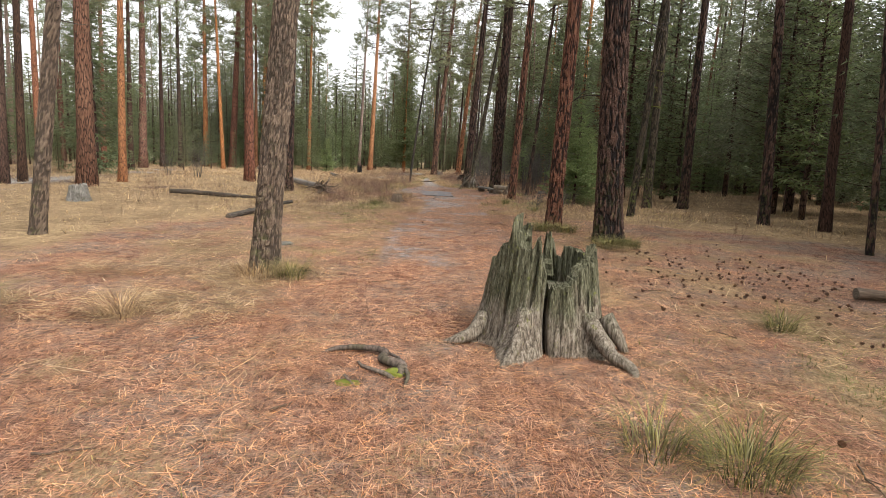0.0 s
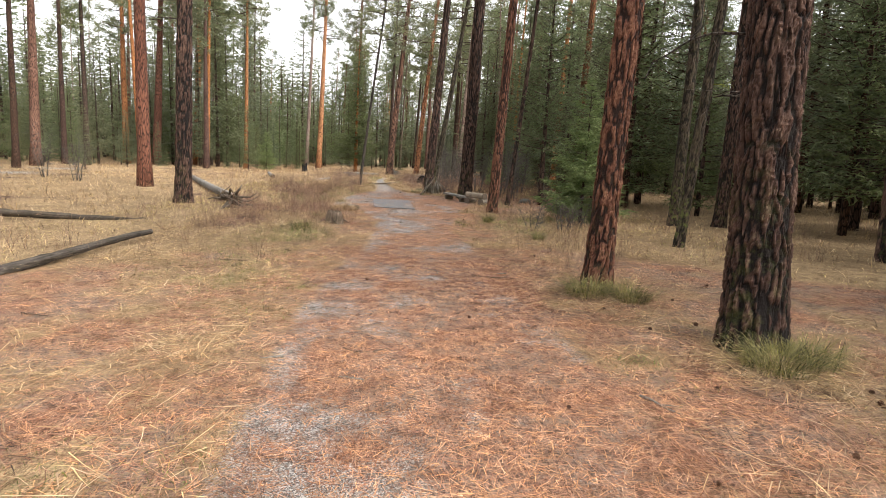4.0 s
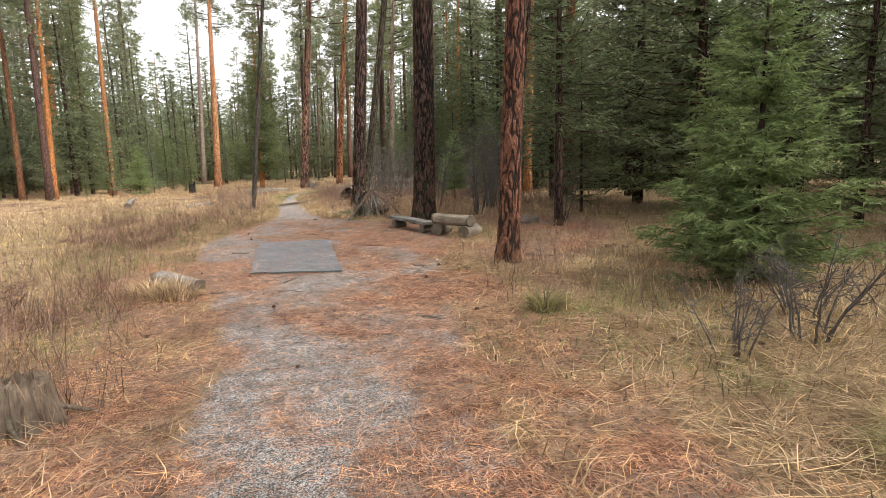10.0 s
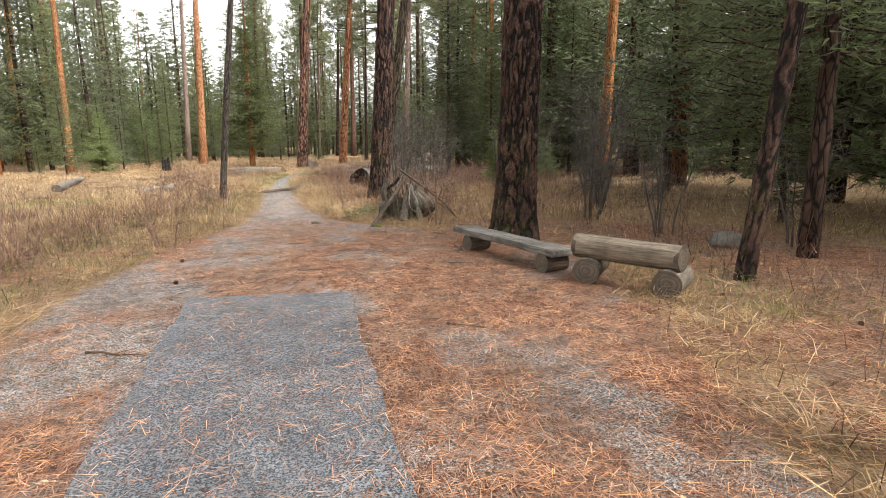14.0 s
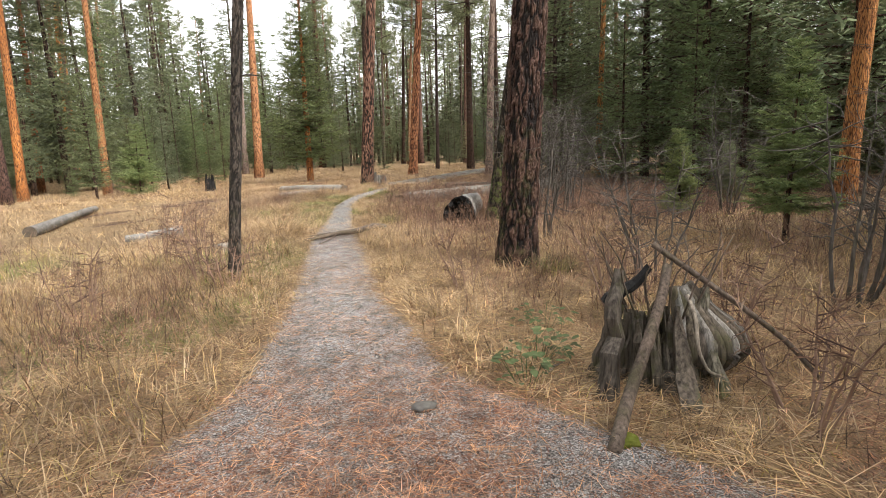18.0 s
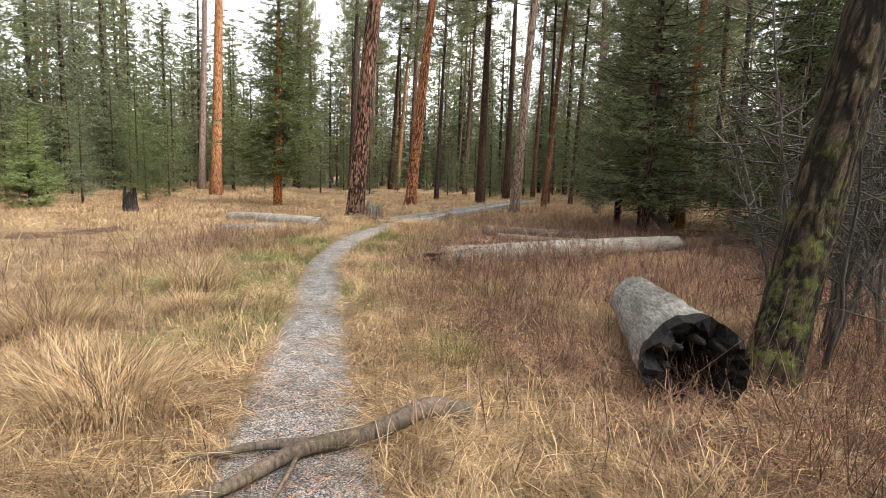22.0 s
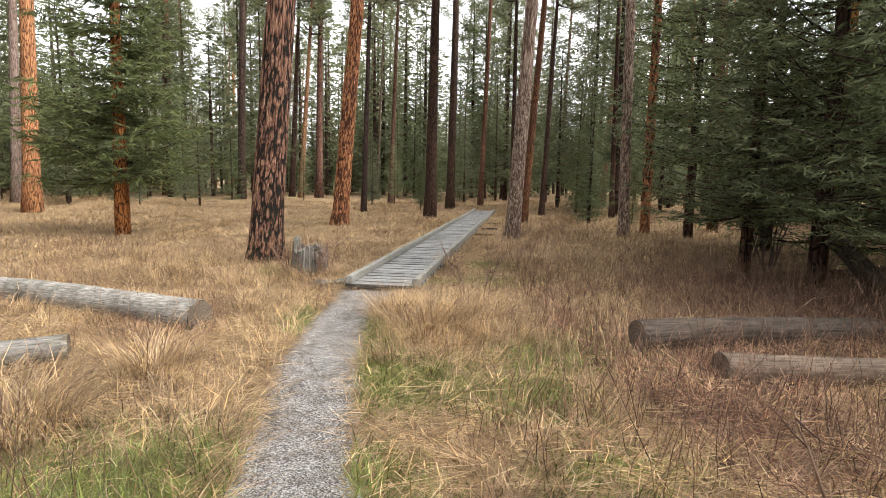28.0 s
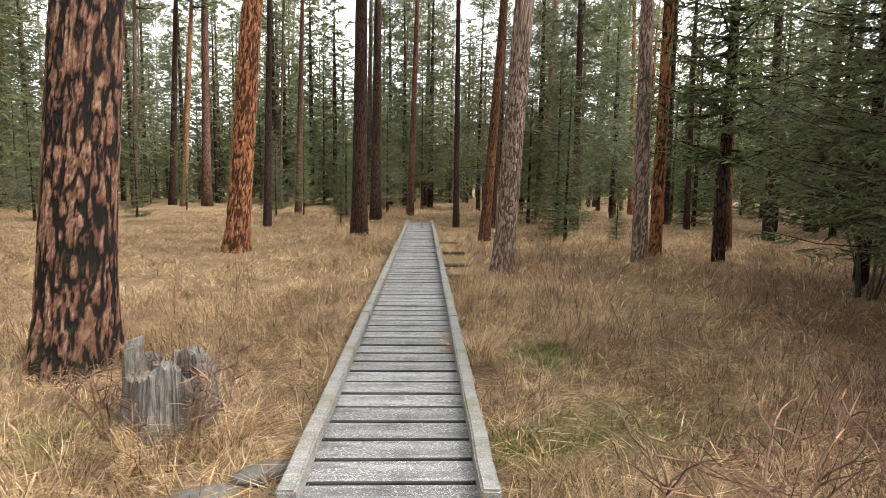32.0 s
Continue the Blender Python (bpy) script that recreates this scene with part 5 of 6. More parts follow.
def beam(parent, name, length, width, thick, m, mat, seed=0, label="", rough=0.006, cuts=10):
    bm = bmesh.new()
    bmesh.ops.create_cube(bm, size=1, matrix=Matrix.Diagonal((length, width, thick, 1)))
    bmesh.ops.subdivide_edges(bm, edges=[e for e in bm.edges if abs((e.verts[0].co - e.verts[1].co).x) > 0.5 * length], cuts=cuts)
    bmesh.ops.bevel(bm, geom=[e for e in bm.edges if len(e.link_faces) == 2 and e.calc_face_angle(0) > 1.0], offset=min(thick, width) * 0.12, segments=2, affect="EDGES")
    for v in bm.verts:
        v.co += Vector((0, noise.noise(v.co * 3 + Vector((seed, 0, 0))) * rough * 2, noise.noise(v.co * 4 + Vector((0, seed, 0))) * rough))
    ob = part(name, bm, mat, parent, label, False)
    ob.matrix_local = m
    return ob


PLANK_X = wood("bench_plank_top", (0.09, 0.082, 0.072), (0.28, 0.262, 0.235), 0.0, (0.08, 1, 1))
mid = (A + Bv) / 2
beam(pb, "plank", float(np.linalg.norm(Bv - A)) + 0.25, 0.3, 0.07, pose(mid[0], mid[1], 0.235, 0, 0.6, ang), PLANK_X, 3, "thick grey split plank", 0.01)


def block(parent, name, at, r, length, yaw, z=None, mat=LOGWOOD, label=""):
    """A round log block lying with its axis level."""
    (v, f), pts = log_shape(length, r, r, seed=int(at[0] * 10), bend=0.005, rough=0.008, k=8)
    ob = solid(name, v, f, mat, parent, label)
    m = Matrix.Translation((at[0], at[1], r if z is None else z)) @ pose(0, 0, 0, 90, 0, yaw) @ pose(0, 0, -length / 2)
    ob.matrix_local = m
    th = np.linspace(0, 2 * np.pi, 24, endpoint=False)
    jj = np.arange(24)
    for z0, sg in ((0.0, -1), (length, 1)):
        ring = np.stack([r * 1.0 * np.cos(th), r * 1.0 * np.sin(th), np.full(24, z0 + sg * 0.004)], -1)
        back = ring * (0.97, 0.97, 0) + (0, 0, z0 - sg * 0.04)
        solid("cut_end", np.vstack([ring, back, [[0, 0, z0 + sg * 0.006]]]), [np.stack([np.full(24, 48), jj, (jj + 1) % 24], -1), np.stack([jj, jj + 24, (jj + 1) % 24 + 24, (jj + 1) % 24], -1)], ENDS, ob, smooth=False)
    return ob


perp = ang + 90
block(pb, "support_log", A + dirv * 0.2, 0.105, 0.28, ang, mat=BROWNWOOD)
block(pb, "support_log", Bv - dirv * 0.06, 0.105, 0.28, ang, mat=BROWNWOOD)
lb = thing("log_bench", "bench of a peeled log across two short logs", "bench", pose(0, 0, 0))
C, Dv = np.array([2.73, 27.6]), np.array([3.17, 26.92])
dl = (Dv - C) / np.linalg.norm(Dv - C)
la = math.degrees(math.atan2(dl[1], dl[0]))
block(lb, "seat_log", (C + Dv) / 2, 0.115, float(np.linalg.norm(Dv - C)) + 0.22, la + 90, 0.345, LOGWOOD, "peeled weathered seat log")
block(lb, "support_log", C + np.array([0.08, 0.06]), 0.125, 0.52, la + 18, mat=LOGWOOD)
block(lb, "support_log", Dv + np.array([0.08, 0.06]), 0.125, 0.52, la + 12, mat=LOGWOOD)

# fallen logs
lying("fallen_log", "half-rotten dark fallen log in the grass", "log", (-5.0, 13.1), (-4.3, 16.1), 0.07, 0.04, DARK_BARK, 1, bend=0.12, rough=0.25)
lying("fallen_log", "decayed brown log lying in litter", "log", (-8.3, 17.2), (-5.4, 19.4), 0.07, 0.05, DARK_BARK, 2, bend=0.14, rough=0.28)
lying("short_log", "short brown log on the needle litter", "log", (5.12, 6.62), (6.1, 6.45), 0.07, 0.06, BROWNWOOD, 3)
ft = lying("fallen_tree", "silvery fallen tree with torn roots in dry grass", "log", (-4.75, 22.7, 0.26), (-14.6, 45.0, 0.5), 0.13, 0.09, SILVER, 4, bend=0.12, rough=0.06)
ftg = np.random.default_rng(44)
for k in range(20):
    a_, b_ = ftg.uniform(0, 6.3), ftg.uniform(0.2, 0.75)
    o = np.array([math.cos(a_) * b_, math.sin(a_) * b_ * 0.6, -ftg.uniform(0.1, 0.5)])
    stick(ft, "torn_root", [(0, 0, 0.15), tuple(o * 0.5 + (0, 0, 0.02)), tuple(o * 0.85 + ftg.normal(0, 0.14, 3)), tuple(o * 1.1 + ftg.normal(0, 0.2, 3))], 0.05, 0.01, ROOT if k % 4 else BROWNWOOD, 7)
for k in range(7):
    z_ = 1.0 + 1.5 * k
    a_ = ftg.uniform(-2.6, -0.4)
    o = np.array([math.cos(a_), -abs(math.sin(a_)), 0.4]) * ftg.uniform(0.25, 0.6)
    stick(ft, "broken_limb", [(0, 0, z_), tuple(o * 0.6 + (0, 0, z_)), tuple(o + ftg.normal(0, 0.06, 3) + (0, 0, z_ + 0.1))], 0.03, 0.008, SILVER, 6)
lying("fallen_log", "dark shaded log among the shrubs", "log", (6.2, 48.6), (9.4, 50.2), 0.14, 0.12, BROWNWOOD, 7)
lying("sawn_log", "pale sawn log in the dry grass", "log", (-1.6, 52.2), (-4.6, 55.0), 0.165, 0.15, SILVER, 8)
lying("sawn_log", "weathered sawn log half hidden in grass", "log", (-2.6, 51.4), (-4.0, 51.25), 0.11, 0.13, SILVER, 9)
lying("sawn_log", "dark barked sawn log", "log", (2.24, 50.2), (5.0, 49.85), 0.15, 0.14, DARK_BARK, 10, rough=0.06)
lying("sawn_log", "short reddish sawn log", "log", (2.4, 49.35), (4.2, 48.85), 0.13, 0.12, BROWNWOOD, 11)
bl = lying("fallen_log", "large silvery fallen trunk with a broken butt", "log", (0.6, 45.98, 0.15), (5.7, 47.65, 0.2), 0.185, 0.15, SILVER, 12)
bg_ = np.random.default_rng(77)
for k in range(26):
    a_, r_ = bg_.uniform(0, 6.3), bg_.uniform(0.06, 0.2)
    slab(bl, "splinter", (r_ * 0.78 * math.cos(a_), r_ * 0.78 * math.sin(a_), 0.25), (r_ * 0.8 * math.cos(a_), r_ * 0.8 * math.sin(a_), -bg_.uniform(0.02, 0.3)), bg_.uniform(0.05, 0.1), 0.035, (BROWNWOOD, SILVER, BROWNWOOD)[k % 3], 500 + k)
for k in range(16):
    a_, z_ = bg_.uniform(0, 6.3), bg_.uniform(2.6, 5.0)
    slab(bl, "bark_flake", (0.15 * math.cos(a_), 0.15 * math.sin(a_), z_), (0.155 * math.cos(a_), 0.155 * math.sin(a_), z_ + bg_.uniform(0.3, 0.7)), 0.14, 0.03, BROWNWOOD, 540 + k)
lying("old_log", "grey rotting log among dry stalks", "log", (-8.0, 42.6), (-9.6, 49.0), 0.14, 0.1, SILVER, 13)
lying("tipped_log", "mossy broken log tipped on end", "log", (8.1, 51.9, 0.05), (7.5, 52.2, 0.75), 0.16, 0.13, ROOT, 25)
lying("old_log", "pale broken log in the meadow", "log", (-4.2, 41.2), (-5.2, 40.9), 0.12, 0.09, SILVER, 14)

lying("short_log", "pale half-buried log end beside the trail", "log", (-1.3, 23.5), (-1.95, 24.35), 0.085, 0.1, SILVER, 31, rough=0.12, lift=0.4)
lying("fallen_stick", "dark rotting stick in the grass", "branch", (3.45, 24.3), (4.35, 23.9), 0.045, 0.025, BROWNWOOD, 32, bend=0.05, rough=0.1)
lying("fallen_stick", "dark rotting stick in the grass", "branch", (5.0, 24.6), (5.9, 24.3), 0.04, 0.03, BROWNWOOD, 33, bend=0.05, rough=0.1)
ds = thing("broken_stub", "dark broken stub in the tall dry grass", "stump", pose(-8.4, 57.6, float(rise(-8.4, 57.6))))
solid("shell", *ragged_shell(0.24, 0.7, 0.6, 70, 16, 71, 0.3, 0.5, ((4.4, 0.4, 0.5),)), CHAR, ds, smooth=False)

# burnt hollow log
hl = thing("hollow_log", "burnt hollow log with a charred black mouth", "log", Matrix.Translation((1.42, 40.3, 0.28)) @ Vector((0.8, 2.6, 0.02)).to_track_quat("Z", "Y").to_matrix().to_4x4())
g_ = np.random.default_rng(3)
th = np.linspace(0, 2 * np.pi, 40, endpoint=False)
zz = np.linspace(0, 2.2, 24)
TH, ZZ = np.meshgrid(th, zz)
rr = 0.31 - 0.05 * ZZ + 0.02 * np.cos(3 * TH + 1) + (fractal(TH * 4, ZZ * 3, 5, 3) - 0.5) * 0.07
edge = (fractal(th * 3, th * 0, 8, 3) - 0.5) * 0.24
outer = np.stack([rr * np.cos(TH), rr * np.sin(TH), ZZ + edge[None] * np.exp(-ZZ * 4)], -1).reshape(-1, 3)
i, j = np.meshgrid(np.arange(23), np.arange(40), indexing="ij")
q = np.stack([i * 40 + j, i * 40 + (j + 1) % 40, (i + 1) * 40 + (j + 1) % 40, (i + 1) * 40 + j], -1).reshape(-1, 4)
solid("log", outer, q, SILVER, hl)
ri = (rr * (0.82 - 0.35 * ZZ) + (fractal(TH * 6, ZZ * 5, 9, 3) - 0.5) * 0.2)[:14]
inner = np.stack([ri * np.cos(TH[:14]), ri * np.sin(TH[:14]), (ZZ * 0.4 + edge[None] * np.exp(-ZZ * 4) + (fractal(TH * 5, ZZ * 9, 19, 3) - 0.5) * 0.2)[:14]], -1)
lip = outer.reshape(24, 40, 3)[:3] * (1.03, 1.03, 1) - (0, 0, 0.006)
i, j = np.meshgrid(np.arange(13), np.arange(40), indexing="ij")
qi = np.stack([i * 40 + j, (i + 1) * 40 + j, (i + 1) * 40 + (j + 1) % 40, i * 40 + (j + 1) % 40], -1).reshape(-1, 4)
i, j = np.meshgrid(np.arange(2), np.arange(40), indexing="ij")
ql = np.stack([i * 40 + j, i * 40 + (j + 1) % 40, (i + 1) * 40 + (j + 1) % 40, (i + 1) * 40 + j], -1).reshape(-1, 4) + 560
jj = np.arange(40)
rim = np.stack([560 + jj, jj, (jj + 1) % 40, 560 + (jj + 1) % 40], -1)
back = np.stack([np.full(40, 680), 520 + jj, 520 + (jj + 1) % 40], -1)
solid("charred_mouth", np.vstack([inner.reshape(-1, 3), lip.reshape(-1, 3), [[0, 0, 0.55]]]), [np.vstack([qi, ql, rim]), back], CHAR, hl, "charred black hollow", smooth=False)
for k in range(9):
    a = k * 0.7
    stick(hl, "charred_splinter", [(0.18 * math.cos(a), 0.18 * math.sin(a), 0.4), (0.2 * math.cos(a), 0.2 * math.sin(a), 0.05), (0.2 * math.cos(a + 0.2), 0.2 * math.sin(a + 0.2), -0.06)], 0.05, 0.02, CHAR, 6)

# limb across the trail
br = thing("fallen_limb", "crooked dead limb lying across the trail", "branch", pose(0, 0, 0))
stick(br, "stem", [(-0.05, 40.25, 0.07), (-0.3, 40.27, 0.13), (-0.62, 40.05, 0.07), (-1.0, 39.95, 0.06), (-1.3, 39.6, 0.05), (-1.55, 39.5, 0.03)], 0.068, 0.026, ROOT, 9)
stick(br, "side_branch", [(-0.95, 39.98, 0.06), (-1.2, 40.0, 0.06), (-1.6, 39.9, 0.03)], 0.035, 0.014, ROOT)
stick(br, "twig", [(-1.0, 39.9, 0.05), (-1.1, 39.4, 0.02), (-1.25, 39.1, 0.01)], 0.015, 0.006, BROWNWOOD, 5)

# uprooted stump
STUMP_DARK = wood("rotten_stump_wood", (0.018, 0.014, 0.01), (0.14, 0.115, 0.088), 0.4)
up = thing("uprooted_stump", "old uprooted stump with grey roots and leaning sticks", "stump", pose(1.68, 32.7, 0.0))
solid("shell", *ragged_shell(0.26, 0.4, 0.72, 160, 30, 33, 0.3, 0.4, ((4.2, 0.5, 0.6), (0.6, 0.3, 0.5)), (0, 0), ((3.8, 0.15), (5.2, 0.12), (2.9, 0.15)), 0.1, ((4.5, 0.1, 0.15, -1.0), (5.3, 0.06, 0.1, -1.0), (3.9, 0.06, 0.1, -1.0))), STUMP_DARK, up, smooth=False)
ug = np.random.default_rng(91)
for k in range(20):
    a_ = ug.uniform(2.7, 5.0)
    r0_, r1_ = ug.uniform(0.28, 0.46), ug.uniform(0.16, 0.3)
    slab(up, "root_slab", (r0_ * math.cos(a_), r0_ * 0.8 * math.sin(a_), -0.02), (r1_ * math.cos(a_ + ug.normal(0, 0.2)), r1_ * 0.7 * math.sin(a_), ug.uniform(0.25, 0.58)), ug.uniform(0.05, 0.1), ug.uniform(0.03, 0.05), STUMP_DARK, 400 + k)
slab(up, "broad_root", (-0.1, -0.62, -0.03), (0.0, -0.22, 0.5), 0.12, 0.07, STUMP_DARK, 441, "pale grey splintered root")
slab(up, "broad_root", (-0.48, -0.3, -0.03), (-0.3, -0.06, 0.76), 0.16, 0.08, STUMP_DARK, 442)
slab(up, "broad_root", (0.2, -0.4, 0.0), (0.22, -0.12, 0.62), 0.12, 0.06, STUMP, 443)
lump("burl", 0.2, STUMP_DARK, up, (0.3, -0.02, 0.26), 8, (0.9, 0.75, 1.05), "silvery swirled burl")
for k in range(15):
    c_, s_ = math.cos(-2.5 + 0.19 * k), math.sin(-2.5 + 0.19 * k)
    stick(up, "burl_ridge", [(0.12 + 0.05 * c_, 0.05 * s_ - 0.02, 0.62 - 0.01 * (k % 4)), (0.18 + 0.13 * c_, 0.13 * s_ - 0.04, 0.46), (0.24 + 0.27 * c_, 0.22 * s_ - 0.05, 0.32), (0.26 + 0.3 * c_, 0.24 * s_ - 0.05, 0.2), (0.22 + 0.17 * c_, 0.15 * s_ - 0.02, 0.06)], 0.045, 0.035, (STUMP_DARK, SILVER, STUMP_DARK)[k % 3], 7)
slab(up, "dark_bark", (-0.34, 0.05, 0.5), (-0.06, 0.0, 0.74), 0.16, 0.05, CHAR, 470, "curled black bark")
stick(up, "leaning_stick", [(-0.66, -0.85, -0.01), (-0.5, -0.64, 0.16), (-0.26, -0.4, 0.42), (-0.08, -0.2, 0.62), (0.02, -0.06, 0.76)], 0.04, 0.03, ROOT, 8)
stick(up, "leaning_stick", [(-0.06, -0.02, 0.9), (0.14, -0.1, 0.74), (0.42, -0.2, 0.52), (0.7, -0.3, 0.28), (0.9, -0.36, 0.02)], 0.02, 0.016, ROOT, 7)
stick(up, "pale_branch", [(0.08, -0.2, 0.6), (0.06, -0.34, 0.5), (0.02, -0.44, 0.34), (0.06, -0.48, 0.22), (0.16, -0.5, 0.18)], 0.014, 0.007, LOGWOOD, 7, "pale barkless branch")
for k in range(12):
    a_ = 0.5 + k * 0.5
    stick(up, "dead_twig", [(0.2 * math.cos(a_), 0.2 * math.sin(a_), 0.45), (0.34 * math.cos(a_), 0.3 * math.sin(a_), 0.75), (0.42 * math.cos(a_ + 0.3), 0.4 * math.sin(a_ + 0.3), 0.95)], 0.008, 0.003, ROOT, 5)

lump("moss_cushion", 0.06, MOSS, None, (0, 0, 0.015), 4, (1.1, 0.9, 0.6)).location = (1.12, 31.92, 0)
tagged(bpy.data.objects["moss_cushion"], "bright green moss cushion on the litter", "moss")


def herb(x, y, r, n, seed):
    """A low leafy plant."""
    g = np.random.default_rng(seed)
    t = thing("leafy_herb", "low dark green leafy plant", "plant", pose(x, y, float(rise(x, y))), "herbs")
    for k in range(n):
        a, d = g.uniform(0, 6.3), r * math.sqrt(g.random())
        c = np.array([d * math.cos(a), d * math.sin(a), g.uniform(0.06, 0.22)])
        w, ln, tilt = g.uniform(0.02, 0.035), g.uniform(0.05, 0.08), g.uniform(-0.5, 0.4)
        o, sd = np.array([math.cos(a), math.sin(a), tilt]), np.array([-math.sin(a), math.cos(a), 0])
        up_ = np.array([0, 0, 0.008])
        v = np.array([c, c + o * ln * 0.35 + sd * w + up_, c + o * ln * 0.75 + sd * w * 0.7 + up_, c + o * ln, c + o * ln * 0.75 - sd * w * 0.7 + up_, c + o * ln * 0.35 - sd * w + up_, c + o * ln * 0.5])
        f = np.array([[0, 1, 6], [1, 2, 6], [2, 3, 6], [3, 4, 6], [4, 5, 6], [5, 0, 6]])
        solid("leaf", v, f, HERB, t)
        if k % 3 == 0:
            stick(t, "stalk", [(c[0] * 0.4, c[1] * 0.4, -0.01), tuple(c * (0.8, 0.8, 0.6)), tuple(c)], 0.003, 0.002, HERB, 4)
    return t


herb(0.95, 33.05, 0.28, 46, 1)
herb(0.8, 32.75, 0.2, 26, 2)
herb(1.2, 33.75, 0.25, 34, 3)
for k, (x, y) in enumerate(((4.75, 59.6), (5.35, 60.8), (6.3, 62.5), (7.4, 64.6))):
    st = beam(None, "stepping_board", 0.5, 0.2, 0.05, pose(x, y, float(rise(x, y)) + 0.03, 0, 0, -28), BROWNWOOD, k, rough=0.004, cuts=3)
    tagged(st, "short brown board on the ground beside the boardwalk", "board", "stepping boards")

# stones
for x, y, r, sq in ((-0.15, 54.2, 0.14, (1.3, 0.8, 0.5)), (1.2, 53.35, 0.12, (1.2, 0.8, 0.5)), (0.2, 54.35, 0.12, (1.4, 0.7, 0.45)), (5.2, 28.7, 0.2, (1.2, 0.8, 0.6)), (-2.75, 38.75, 0.2, (1.3, 0.9, 0.6)), (-2.6, 9.4, 0.09, (1.3, 0.9, 0.5)), (0.1, 32.5, 0.06, (1.2, 0.9, 0.5)), (1.9, 29.4, 0.04, (1, 1, 0.5))):
    st = lump("stone", r, STONE, None, (0, 0, r * sq[2] * 0.4), x, sq)
    st.location = (x, y, float(rise(x, y)))
    tagged(st, "rough grey stone beside the trail", "stone", "stones")


def bare_bush(x, y, h, stems, spread, seed, label="leafless grey thicket shrub with tangled twigs", mat=None):
    """A leafless multi-stemmed bush; each stem with its branches is one part."""
    g = np.random.default_rng(seed)
    t = thing("bare_bush", label, "shrub", pose(x, y, float(rise(x, y)) - 0.02), "bare bushes")
    for k in range(stems):
        a = g.uniform(0, 6.3)
        lean = spread * g.uniform(0.2, 1.0)
        hh = h * g.uniform(0.6, 1.1)
        s_ = np.linspace(0, 1, 9)
        line = np.stack([0.12 * np.cos(a) + np.cos(a) * lean * hh * s_**1.3, 0.12 * np.sin(a) + np.sin(a) * lean * hh * s_**1.3, hh * s_], -1)
        line[1:] += np.cumsum(g.normal(0, 0.012 * hh, (8, 3)), 0)
        heap = Heap().add(*tube(line, (0.004 + 0.006 * h) * (1.05 - s_) + 0.002, 6))
        for _ in range(int(7 + 4 * h)):
            u = g.uniform(0.25, 1)
            p0 = np.array([np.interp(u, s_, line[:, c]) for c in range(3)])
            d = g.normal(0, 1, 3) * (1, 1, 0.6) + (0, 0, 0.4)
            d /= np.linalg.norm(d)
            ln = hh * g.uniform(0.12, 0.34)
            q = p0 + np.linspace(0, 1, 4)[:, None] * d * ln
            q[1:] += np.cumsum(g.normal(0, 0.05 * ln, (3, 3)), 0)
            heap.add(*tube(q, np.linspace(0.004 + 0.0016 * h, 0.0016, 4), 4, False))
            for _ in range(3):
                r = q[int(g.integers(1, 4))]
                e = d + g.normal(0, 0.7, 3)
                heap.add(*tube(np.stack([r, r + e * ln * 0.22, r + e * ln * 0.4 + g.normal(0, 0.02, 3)]), np.array([0.0028, 0.002, 0.001]), 3, False))
        solid("stem", *heap.arrays(), mat or BUSH, t)
    return t


BUSH = wood("bush_bark", (0.05, 0.042, 0.036), (0.17, 0.15, 0.13), 0.2)
for k, (x, y, h, n) in enumerate(((2.75, 40.9, 3.0, 8), (3.2, 41.4, 2.6, 8), (3.7, 41.0, 2.2, 7), (4.4, 42.2, 2.4, 7), (2.3, 37.6, 2.2, 6), (4.6, 31.2, 2.4, 8), (5.4, 32.6, 2.6, 8), (3.9, 33.6, 2.2, 7), (4.9, 29.6, 1.9, 7), (6.2, 34.4, 2.6, 8),
                                    (2.6, 34.6, 1.8, 7), (6.6, 39.6, 2.4, 7), (7.4, 47.2, 2.0, 7), (8.6, 54.2, 2.2, 8), (9.4, 55.4, 2.4, 8), (5.9, 28.4, 1.4, 7), (4.1, 19.6, 0.9, 8), (4.6, 20.2, 0.8, 8), (3.3, 19.5, 0.6, 7), (-13.0, 30.0, 1.8, 7), (-16.0, 33.0, 2.0, 7))):
    bare_bush(x, y, h, n, 0.35 if h > 1.5 else 0.6, 60 + k)
for k, (x, y, h, n) in enumerate(((-2.3, 36.4, 0.9, 8), (-2.0, 36.1, 0.7, 7), (-3.1, 35.0, 0.8, 7), (1.9, 33.8, 0.9, 8), (2.5, 33.2, 0.8, 8), (-1.9, 30.9, 0.5, 6), (2.4, 35.2, 0.7, 7), (0.8, 35.4, 0.6, 6), (-2.6, 21.6, 0.6, 7), (-3.2, 23.0, 0.6, 7), (2.1, 31.9, 0.8, 7), (-3.4, 38.0, 0.9, 7), (-3.6, 40.0, 0.8, 7), (1.9, 45.0, 0.8, 7), (0.75, 44.6, 0.6, 6), (1.3, 47.5, 0.7, 6), (1.6, 52.5, 0.9, 5), (0.7, 45.3, 0.55, 9), (1.3, 45.6, 0.55, 9), (2.0, 45.9, 0.5, 9), (2.7, 46.1, 0.5, 9), (1.0, 44.8, 0.5, 8), (3.4, 46.3, 0.5, 8), (2.3, 45.2, 0.5, 8), (-0.2, 55.0, 0.55, 9), (0.05, 55.3, 0.5, 7), (-0.45, 55.2, 0.5, 7))):
    bare_bush(x, y, h, n, 0.5, 160 + k, "leafless reddish-brown bush with upright stems", TWIG)

